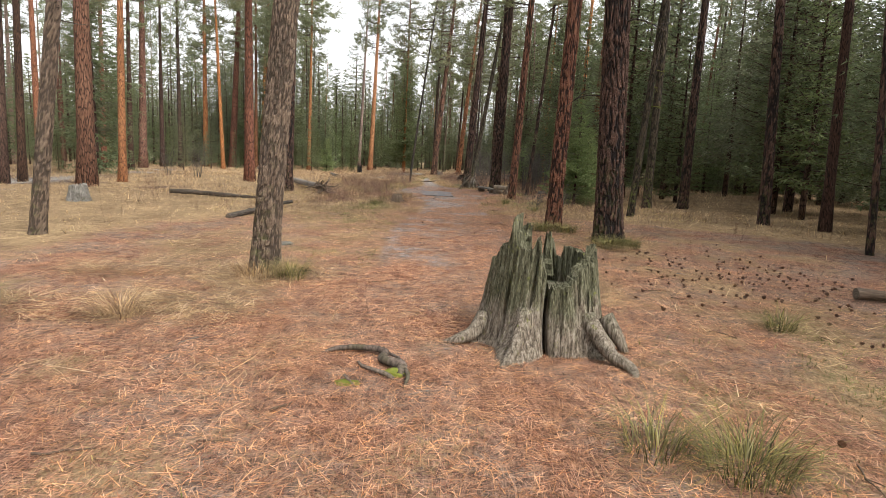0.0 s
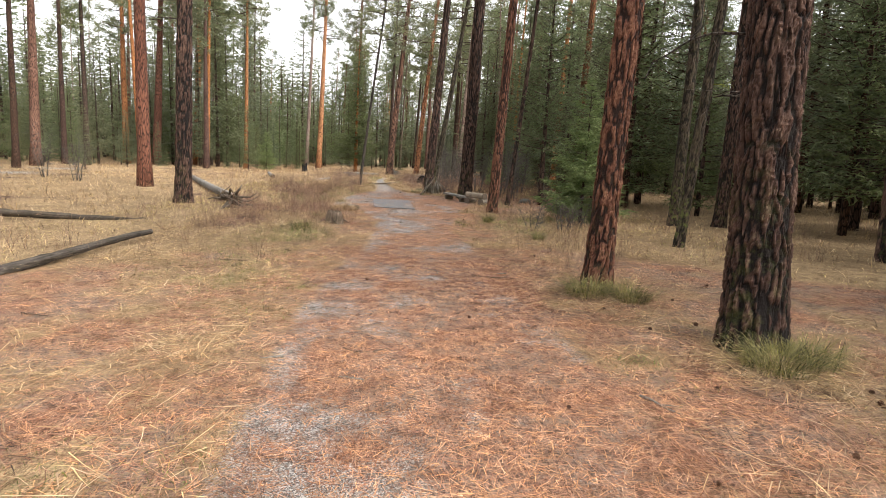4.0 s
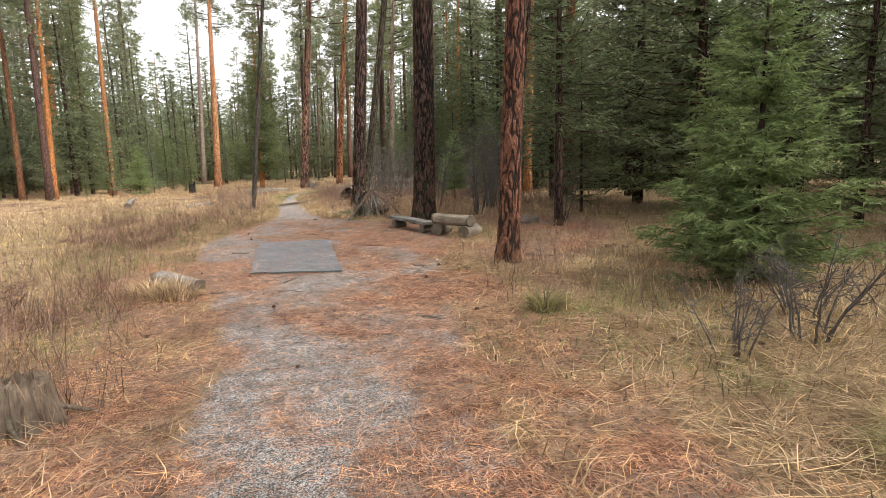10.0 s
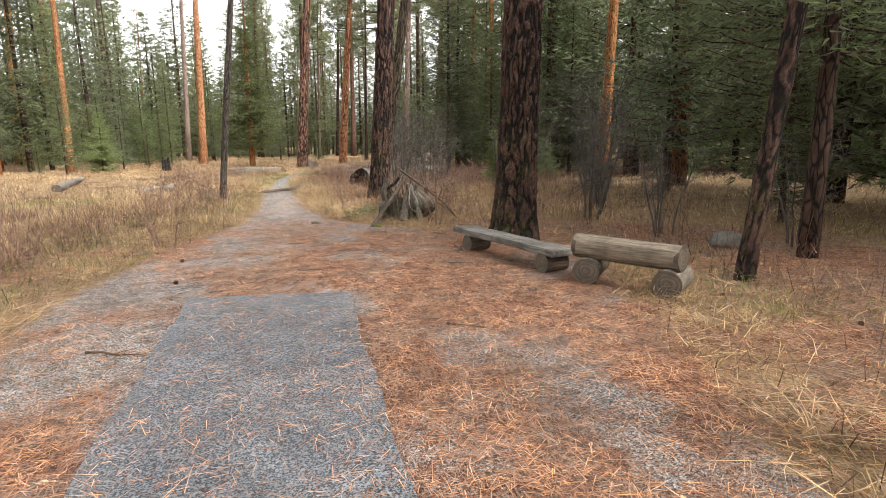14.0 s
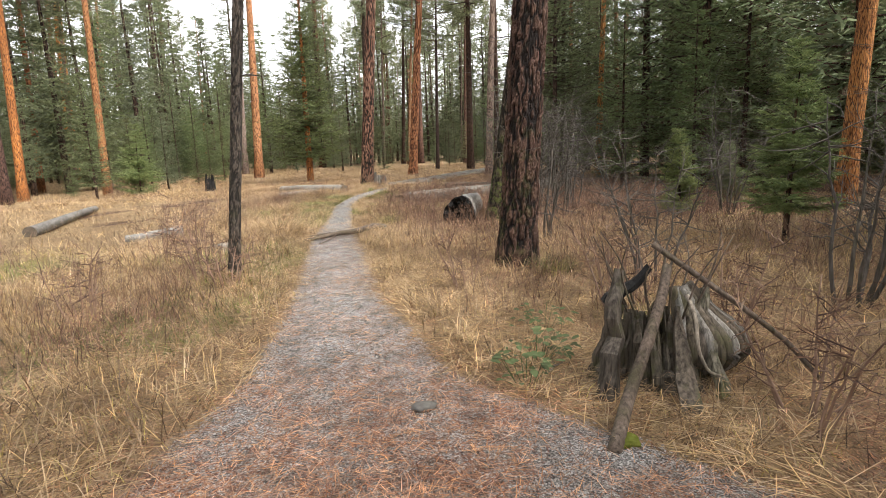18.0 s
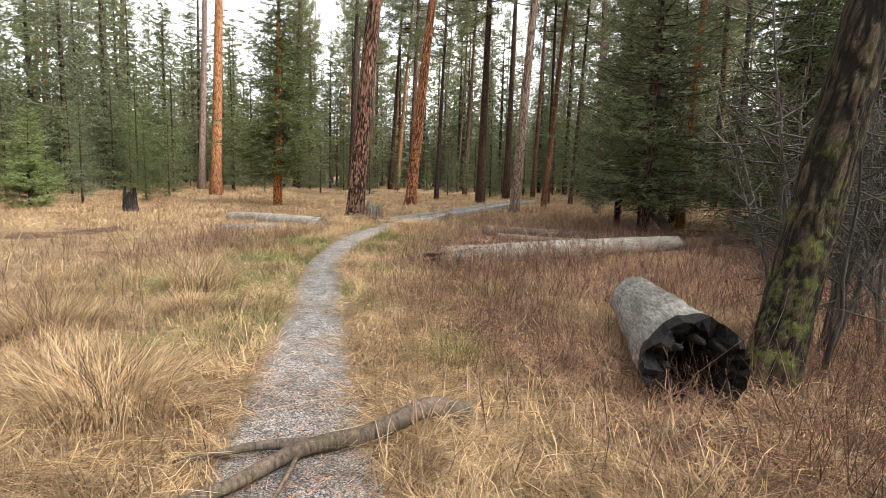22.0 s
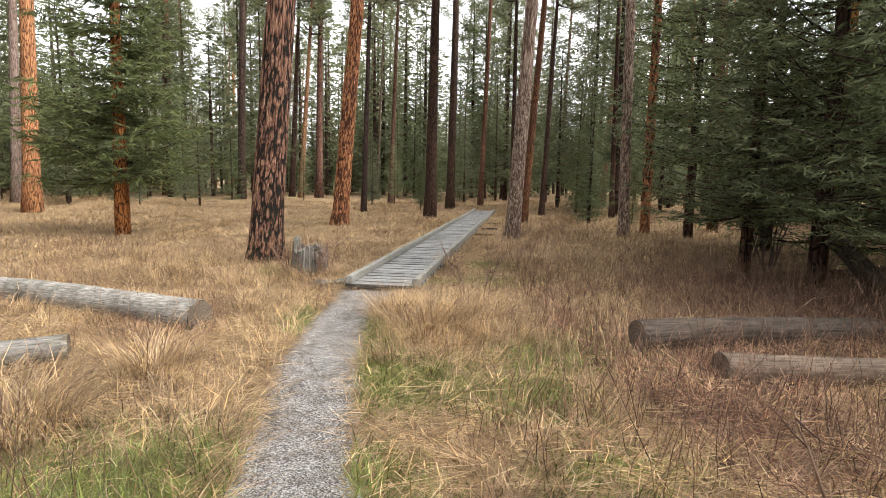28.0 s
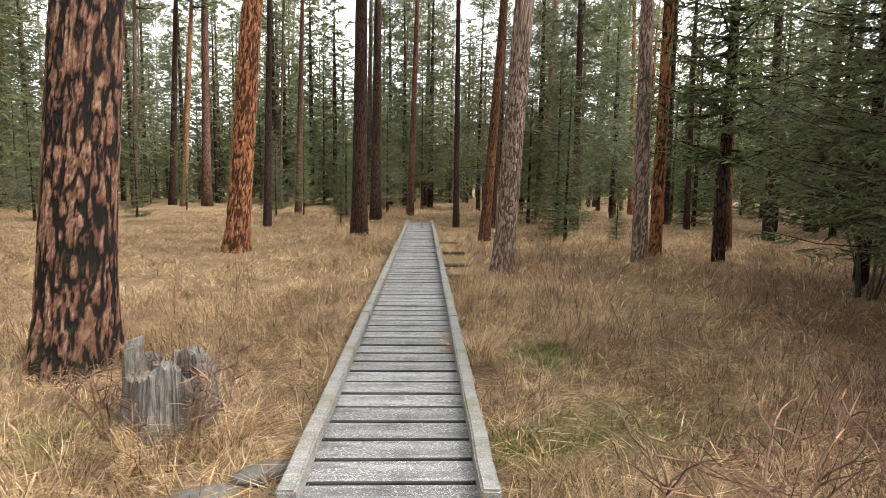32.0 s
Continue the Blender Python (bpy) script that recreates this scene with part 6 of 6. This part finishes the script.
# ---- boardwalk ----
bw_m = Matrix(((BOARD_S[0], BOARD_D[0], 0, BOARD_A[0]), (BOARD_S[1], BOARD_D[1], 0, BOARD_A[1]), (0, 0, 1, 0), (0, 0, 0, 1)))
bw = thing("boardwalk", "grey weathered plank boardwalk with low timber kerbs", "boardwalk", Matrix.Translation((0, 0, -0.045)) @ bw_m)
PLANK_MESHES = []
for k in range(6):
    bm = bmesh.new()
    bmesh.ops.create_cube(bm, size=1, matrix=Matrix.Diagonal((BOARD_W - 0.01, 0.222, 0.045, 1)))
    bmesh.ops.bevel(bm, geom=[e for e in bm.edges if abs((e.verts[0].co - e.verts[1].co).x) > 0.3], offset=0.007, segments=1, affect="EDGES")
    for v in bm.verts:
        v.co.y += 0.004 * noise.noise(v.co * 3 + Vector((k * 9.1, 0, 0)))
    me = bpy.data.meshes.new("plank")
    bm.to_mesh(me)
    bm.free()
    me.materials.append(BOARD)
    # side faces carry the gap shade as a colour
    me.materials.append(DAMP_SHADE)
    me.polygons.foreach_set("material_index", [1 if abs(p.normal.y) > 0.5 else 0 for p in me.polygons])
    PLANK_MESHES.append(me)
pg = np.random.default_rng(5)
s, k = 0.12, 0
while s < BOARD_L:
    shared("plank", PLANK_MESHES[k % 6], bw, pose(pg.normal(0, 0.006), s, 0.115 + pg.normal(0, 0.002), pg.normal(0, 0.4), 0, pg.normal(0, 0.3) + (180 if pg.random() < 0.5 else 0)))
    s, k = s + 0.248, k + 1
for sg in (-1, 1):
    y0, k = -0.02, 0
    while y0 < BOARD_L:
        ln = min(3.4 + pg.uniform(-0.2, 0.4), BOARD_L - y0)
        ob = beam(bw, "kerb", ln - 0.015, 0.095, 0.1, pose(sg * (BOARD_W / 2 - 0.055), y0 + ln / 2, 0.19, 0, 0, 90 + pg.normal(0, 0.15)), KERB, k + 5 * sg, rough=0.005)
        beam(bw, "bearer", ln - 0.01, 0.09, 0.1, pose(sg * (BOARD_W / 2 - 0.14), y0 + ln / 2, 0.04, 0, 0, 90), BROWNWOOD, k + 3, rough=0.003, cuts=3)
        y0, k = y0 + ln, k + 1


# ---- ground cover, joined: needles, grass, shrubs ----
def strips(base, ang, length, width, arch, seed, lie=0.0, segs=2, curl=None):
    """Bent tapering blades. lie: 0 stands, 1 lies flat."""
    g = np.random.default_rng(seed)
    n = len(base)
    out = np.stack([np.cos(ang), np.sin(ang), np.zeros(n)], -1)
    side = np.stack([-np.sin(ang), np.cos(ang), np.zeros(n)], -1) * (width * 0.5)[:, None]
    rows = []
    for k in range(segs + 1):
        t = k / segs
        th = arch * t
        r = length * t
        up = r * np.cos(th * 0.8) * (1 - lie)
        go = r * np.sin(np.clip(th, 0, 1.5)) + r * lie
        c = base + out * go[:, None] + np.stack([np.zeros(n), np.zeros(n), up], -1)
        if curl is not None:
            c = c + side / (width * 0.5)[:, None] * (curl * length * t * t)[:, None]
        w = side * (1 - 0.75 * t) if k < segs else None
        if k < segs:
            rows += [c - w, c + w]
        else:
            rows.append(c)
    m = len(rows)
    v = np.stack(rows, 1).reshape(-1, 3)
    i = np.arange(n)[:, None] * m
    quads = [np.concatenate([i + 2 * k, i + 2 * k + 1, i + 2 * k + 3, i + 2 * k + 2], 1) for k in range(segs - 1)]
    tri = np.concatenate([i + m - 3, i + m - 2, i + m - 1], 1)
    return v, [np.vstack(quads), tri] if quads else [tri]


cg = np.random.default_rng(19)


def scatter(n, x0, x1, y0, y1, weight):
    x, y = cg.uniform(x0, x1, n), cg.uniform(y0, y1, n)
    keep = cg.random(n) < weight(x, y)
    return x[keep], y[keep]


def on_ground(x, y, lift=0.0):
    return np.stack([x, y, rise(x, y) + lift], -1)


# fallen needles
x, y = scatter(1250000, -6.5, 7.0, -0.5, 42.0, lambda x, y: np.clip(zones(x, y)[1] * 1.0 - 0.02 + 0.2 * (off_way(x, y)[0] < 1.0), 0.0, 1) * np.clip(1.25 - np.abs(x) / 7, 0.2, 1))
n = len(x)
a = cg.uniform(0, 6.3, n)
ln = cg.uniform(0.06, 0.17, n)
mx, my = x + 0.2, y - 25.95
over = (np.abs(mx) < 0.72) & (np.abs(my) < 1.75)
keep = ~over | (cg.random(n) < 0.25)
x, y, a, ln, over = x[keep], y[keep], a[keep], ln[keep], over[keep]
n = len(x)
v, f = strips(on_ground(x, y, 0.004 + 0.012 * cg.random(n) + 0.024 * over), a, ln, np.full(n, 0.0036), cg.uniform(-0.05, 0.16, n), 1, lie=0.96, segs=1)
tagged(solid("fallen_needles", v, f, NEEDLE, smooth=False), "orange-brown fallen pine needles on the ground", "pine needles", kind="stuff")


def grass_weight(x, y):
    d, e = off_way(x, y)
    z = zones(x, y)
    clump = fractal(x * 1.3 + 5, y * 1.3 + 5, 41, 3)
    w = np.clip((np.minimum(d, e) + 0.02) / 0.3, 0, 1) * np.clip((clump - 0.3) * 3.2, 0.12, 1)
    w = w * (1 - 0.93 * np.clip(z[1] * 1.7, 0, 1)) * (1 - 0.8 * z[3]) * (1 - 0.75 * z[2])
    return w * np.clip((y - 4) / 26, 0.12, 1)


def grass(name, label, n, box, mat, weight, lo, hi, width, arch, seed, lean=0.0):
    x, y = scatter(n, *box, weight)
    n = len(x)
    flow = fractal(x * 0.8 + 3, y * 0.8 + 3, 55, 2) * 12.0
    a = flow + cg.normal(0, 1.0, n)
    tall = (0.55 + 0.9 * fractal(x * 0.7 + 30, y * 0.7 + 30, 61, 2)) * np.clip((y + 2) / 30, 0.4, 1)
    v, f = strips(on_ground(x, y, -0.01), a, cg.uniform(lo, hi, n) * tall, width * cg.uniform(0.6, 1.3, n), arch * cg.uniform(0.35, 1.3, n), seed, lie=lean, curl=cg.normal(0, 0.25, n))
    return tagged(solid(name, v, f, mat, smooth=False), label, "grass", kind="stuff")


grass("dry_grass", "straw-coloured dry grass beside the trail", 520000, (-4.6, 5.2, 8, 60), STRAW, lambda x, y: grass_weight(x, y) * (cg.random(len(x)) < np.where(y > 33, 1.0, 0.45)), 0.14, 0.42, 0.006, 1.9, 2)
grass("short_grass", "short fading grass on the forest floor", 200000, (-7, 8, -1, 40), OLIVE, lambda x, y: np.clip(grass_weight(x, y) * 1.2 + 0.05 * (off_way(x, y)[0] > 0.1), 0, 1), 0.05, 0.16, 0.005, 1.5, 3)
grass("meadow_grass", "tall dry meadow grass", 330000, (-34, 26, 7, 84), STRAW, lambda x, y: (np.abs(x) > 4) * np.clip(grass_weight(x, y) * np.clip(26 / np.maximum(y - 4, 1), 1, 3.5), 0.0, 1) * np.clip(1.3 - np.abs(x) / 30, 0.2, 1), 0.2, 0.55, 0.0095, 2.1, 4, 0.15)
grass("green_grass", "patches of fresh green grass", 420000, (-5, 5, 2, 58), GREEN, lambda x, y: np.clip(zones(x, y)[2] * 1.2, 0, 1) * (off_way(x, y)[0] > 0.05) * (off_way(x, y)[1] > 0.05), 0.08, 0.26, 0.0055, 1.6, 5)

grass("fresh_grass", "low fresh green grass beside the gravel path", 130000, (-3.2, 3.4, 43.5, 57), GREEN, lambda x, y: np.clip(zones(x, y)[2] * 1.2, 0, 1) * (off_way(x, y)[0] > 0.03) * (off_way(x, y)[1] > 0.05), 0.07, 0.2, 0.0065, 1.7, 15)

grass("boardwalk_meadow", "dry grass around the boardwalk", 300000, (-14, 18, 52, 84), STRAW, lambda x, y: np.clip(grass_weight(x, y) * 1.3, 0, 1) * np.clip(1.5 - np.hypot(x - 2, y - 56) / 26, 0.12, 1), 0.12, 0.4, 0.011, 2.3, 14, 0.25)
# matted dead grass
def mats(x, y):
    """Low mats of grass in the litter near the start."""
    w = 0 * x
    for a, b, r in ((-2.6, 5.4, 1.0), (-2.2, 6.9, 0.9), (-4.0, 7.2, 0.9), (-4.2, 5.0, 0.7), (3.3, 10.3, 0.8), (2.6, 13.0, 0.7)):
        w = np.maximum(w, np.clip(1.2 - np.hypot(x - a, (y - b) * 1.2) / r, 0, 0.8))
    return w


x, y = scatter(640000, -4.8, 5.4, 3, 60, lambda x, y: mats(x, y) + np.clip((np.minimum(*off_way(x, y)) + 0.1) / 0.25, 0, 1) * (1 - 0.85 * np.clip(zones(x, y)[1] * 1.4, 0, 1)) * (1 - 0.7 * zones(x, y)[3]) * (1 - 0.85 * zones(x, y)[2]) * np.clip(1.3 - np.abs(x + 0.2) / 5.5, 0.1, 1) * np.where(y > 31, 1.0, np.where(y < 13, 0.3, 0.75)))
n = len(x)
a = fractal(x * 1.6 + 3, y * 1.6 + 3, 83, 2) * 14.0 + cg.normal(0, 0.7, n)
v, f = strips(on_ground(x, y, 0.01 + 0.07 * cg.random(n) ** 2), a, cg.uniform(0.14, 0.5, n), 0.0056 * cg.uniform(0.6, 1.3, n), cg.uniform(-0.1, 0.3, n), 6, lie=0.9, segs=2, curl=cg.normal(0, 0.3, n))
tagged(solid("matted_grass", v, f, STRAW, smooth=False), "matted dead grass lying beside the trail", "grass", kind="stuff")


x, y = scatter(420000, -5.5, 7.0, 15, 62, lambda x, y: np.clip(zones(x, y)[3] * 1.2, 0, 1) * (np.minimum(*off_way(x, y)) > 0.15) * np.clip(1.4 - np.abs(x - 1) / 6.5, 0.15, 1))
n = len(x)
a = fractal(x * 1.6 + 8, y * 1.6 + 3, 87, 2) * 14.0 + cg.normal(0, 1.0, n)
v, f = strips(on_ground(x, y, 0.01 + 0.1 * cg.random(n) ** 2), a, cg.uniform(0.1, 0.36, n), 0.0048 * cg.uniform(0.6, 1.3, n), cg.uniform(0.1, 1.2, n), 16, lie=0.62, segs=2, curl=cg.normal(0, 0.35, n))
tagged(solid("russet_stalks", v, f, RUSSET, smooth=False), "russet dead stalks and leaves among the shrubs", "grass", kind="stuff")


def tuft(x, y, r, n, lo, hi, mat, label, seed):
    """One grass tussock."""
    g = np.random.default_rng(seed)
    a = g.uniform(0, 6.3, n)
    rr = r * np.sqrt(g.random(n)) * 0.55
    base = np.stack([rr * np.cos(a), rr * np.sin(a), np.full(n, -0.01)], -1)
    v, f = strips(base, a + g.normal(0, 0.5, n), g.uniform(lo, hi, n), 0.0055 * g.uniform(0.6, 1.3, n), 1.5 * g.uniform(0.5, 1.25, n), seed, segs=3)
    ob = solid("grass_tussock", v, f, mat, smooth=False)
    ob.location = (x, y, float(rise(x, y)))
    return tagged(ob, label, "grass", "tussocks")


for k, (x, y, r, n, green) in enumerate(((-2.28, 6.95, 0.55, 900, 0), (-1.85, 6.85, 0.4, 500, 1), (3.2, 10.35, 0.5, 900, 1), (3.6, 10.5, 0.4, 600, 1), (2.45, 13.0, 0.5, 800, 1), (2.9, 12.7, 0.4, 600, 1), (1.62, 2.62, 0.4, 420, 1), (-0.3, 54.85, 0.4, 350, 0), (0.1, 54.9, 0.35, 300, 0), (-0.75, 55.2, 0.3, 300, 1),
                                         (1.2, 2.8, 0.3, 160, 1), (2.45, 21.1, 0.22, 500, 1), (3.05, 17.9, 0.2, 350, 1), (-2.1, 18.3, 0.35, 500, 1), (-2.9, 5.0, 0.3, 400, 0), (-4.4, 5.2, 0.3, 300, 1), (3.4, 5.3, 0.25, 250, 1), (0.05, 41.3, 0.35, 400, 1), (1.05, 51.9, 0.5, 900, 0), (1.25, 50.9, 0.45, 700, 0),
                                         (0.6, 51.4, 0.7, 1500, 2), (0.85, 51.95, 0.7, 1300, 2), (0.45, 52.1, 0.55, 1000, 2), (1.2, 51.5, 0.7, 1200, 2), (-2.5, 49.9, 0.6, 900, 2), (-1.9, 50.9, 0.6, 900, 2), (-1.5, 23.1, 0.45, 600, 0), (-1.85, 23.5, 0.45, 600, 0), (-2.6, 39.4, 0.7, 1200, 2), (-2.2, 40.6, 0.7, 1200, 2), (-3.3, 42.2, 0.7, 1200, 2), (-2.6, 44.2, 0.7, 1100, 2), (-2.6, 47.9, 0.5, 700, 0), (-3.0, 45.5, 0.55, 800, 0), (-2.4, 43.0, 0.5, 700, 0), (-2.7, 41.2, 0.5, 600, 0), (2.4, 55.6, 0.4, 500, 0), (2.0, 33.4, 0.3, 350, 1), (1.9, 35.7, 0.35, 400, 1))):
    tuft(x, y, r, n, 0.16, 0.62 if green == 2 else 0.42, TUSSOCK if green == 1 else STRAW, "drooping tussock of green grass" if green == 1 else "drooping tussock of dry grass", 700 + k)


def shrub_heap(xs, ys, tall, seed, stems=9):
    g = np.random.default_rng(seed)
    heap = Heap()
    n = len(xs) * stems
    bx, by = np.repeat(xs, stems) + g.normal(0, 0.13, n), np.repeat(ys, stems) + g.normal(0, 0.13, n)
    a, h = g.uniform(0, 6.3, n), np.repeat(tall, stems) * g.uniform(0.55, 1.15, n)
    base = on_ground(bx, by, -0.01)
    lean = np.stack([np.cos(a) * 0.28, np.sin(a) * 0.28, np.ones(n)], -1)
    kink = base + lean * (h * 0.5)[:, None] + g.normal(0, 0.02, (n, 3))
    tip = kink + (lean + g.normal(0, 0.22, (n, 3))) * (h * 0.5)[:, None]

    def rib(p, q, r, s, wp, wq):
        """Slim flat stems."""
        d = q - p
        u = np.cross(d, g.normal(0, 1, d.shape))
        u /= np.linalg.norm(u, axis=1)[:, None] + 1e-9
        v = np.stack([p - u * wp, p + u * wp, q + u * wq, q - u * wq], 1).reshape(-1, 3)
        heap.add(v, np.arange(4 * len(p)).reshape(-1, 4))

    rib(base, kink, 0, 0, 0.0028, 0.0021)
    rib(kink, tip, 0, 0, 0.0021, 0.001)
    for _ in range(3):
        t = g.uniform(0.3, 0.95, n)[:, None]
        p = kink * (1 - t) + tip * t
        q = p + (lean * 0.6 + g.normal(0, 0.5, (n, 3))) * (h * g.uniform(0.12, 0.3, n))[:, None]
        rib(p, q, 0, 0, 0.0014, 0.0008)
    return heap.arrays()


def shrub_weight(x, y):
    d, e = off_way(x, y)
    z = zones(x, y)
    return np.clip((np.minimum(d, e) - 0.35) / 0.5, 0, 1) * np.clip(z[3] * 1.1 + 0.05, 0, 1) * (y > 14)


sx, sy = scatter(12000, -6.5, 8, 14, 61, shrub_weight)
tagged(solid("bare_shrubs", *shrub_heap(sx, sy, cg.uniform(0.2, 0.6, len(sx)), 8), TWIG, smooth=False), "leafless reddish-brown low shrubs", "shrubs", kind="stuff")
sx, sy = scatter(1500, -25, 22, 10, 84, lambda x, y: (np.abs(x - 0.5) > 6) * np.clip(fractal(x * 0.3, y * 0.3, 71, 2) * 2.2 - 0.7, 0.05, 1))
tagged(solid("far_shrubs", *shrub_heap(sx, sy, cg.uniform(0.4, 0.9, len(sx)), 9, 8), TWIG, smooth=False), "leafless brown shrubs under the trees", "shrubs", kind="stuff")


# ---- cones, twigs and small litter ----
def cone_mesh():
    bm = bmesh.new()
    for ring in range(7):
        t = ring / 6
        r = 0.026 * math.sin(math.pi * (0.2 + 0.75 * t)) + 0.004
        for k in range(8):
            a = 2 * math.pi * (k + 0.5 * (ring % 2)) / 8
            c = Vector((r * math.cos(a), r * math.sin(a), 0.07 * t))
            o = Vector((math.cos(a), math.sin(a), 0.35))
            s_ = Vector((-math.sin(a), math.cos(a), 0)) * 0.008
            bm.faces.new([bm.verts.new(p) for p in (c * 0.5 + Vector((0, 0, 0.035 * t)), c + s_, c + o * 0.011, c - s_)])
    bmesh.ops.create_icosphere(bm, subdivisions=1, radius=0.02, matrix=Matrix.Translation((0, 0, 0.035)) @ Matrix.Diagonal((1, 1, 1.6, 1)))
    me = bpy.data.meshes.new("pine_cone")
    bm.to_mesh(me)
    bm.free()
    me.materials.append(CONE)
    return me


CONE = wood("pine_cone_scales", (0.045, 0.024, 0.016), (0.16, 0.085, 0.055), 0.0, (1, 1, 1))
CONES = cone_mesh()
kg = np.random.default_rng(31)
for k in range(230):
    if k < 185:
        x, y = kg.normal(4.3, 1.1), kg.normal(7.6, 1.6)
    else:
        x, y = kg.uniform(-4, 4.5), kg.uniform(2, 30)
    if off_way(np.array([x]), np.array([y]))[0][0] < -0.9 or math.hypot(x - 0.5, y - 4.3) < 0.8:
        continue
    ob = new("pine_cone", CONES)
    sc = kg.uniform(0.35, 0.62)
    ob.matrix_world = pose(x, y, float(rise(x, y)) + 0.022, kg.uniform(60, 110), kg.uniform(0, 30), kg.uniform(0, 360)) @ Matrix.Diagonal((sc, sc, sc, 1))
    tagged(ob, "open brown pine cone lying on needle litter", "pine cone", "pine cones")
for k in range(90):
    x, y = kg.uniform(-3.6, 4.0), kg.uniform(2, 34)
    ln, a = kg.uniform(0.1, 0.45), kg.uniform(0, 6.3)
    if math.hypot(x - 0.5, y - 4.3) < 0.9 or (abs(x + 0.2) < 0.9 and 24.6 < y < 28.5):
        continue
    p = np.stack([np.linspace(-ln / 2, ln / 2, 5), kg.normal(0, 0.012, 5), np.full(5, 0.006)], -1)
    heap = Heap().add(*tube(p, np.linspace(kg.uniform(0.004, 0.011), 0.003, 5), 5))
    if ln > 0.25:
        heap.add(*tube(np.array([p[2], p[2] + (0.05, 0.04, 0.01), p[2] + (0.1, 0.1, 0.008)]), np.array([0.004, 0.003, 0.002]), 4))
    ob = solid("twig", *heap.arrays(), BROWNWOOD if k % 3 else SILVER)
    ob.matrix_world = pose(x, y, float(rise(x, y)) + 0.006, 0, 0, math.degrees(a))
    tagged(ob, "short dead twig lying on the ground", "twig", "twigs")
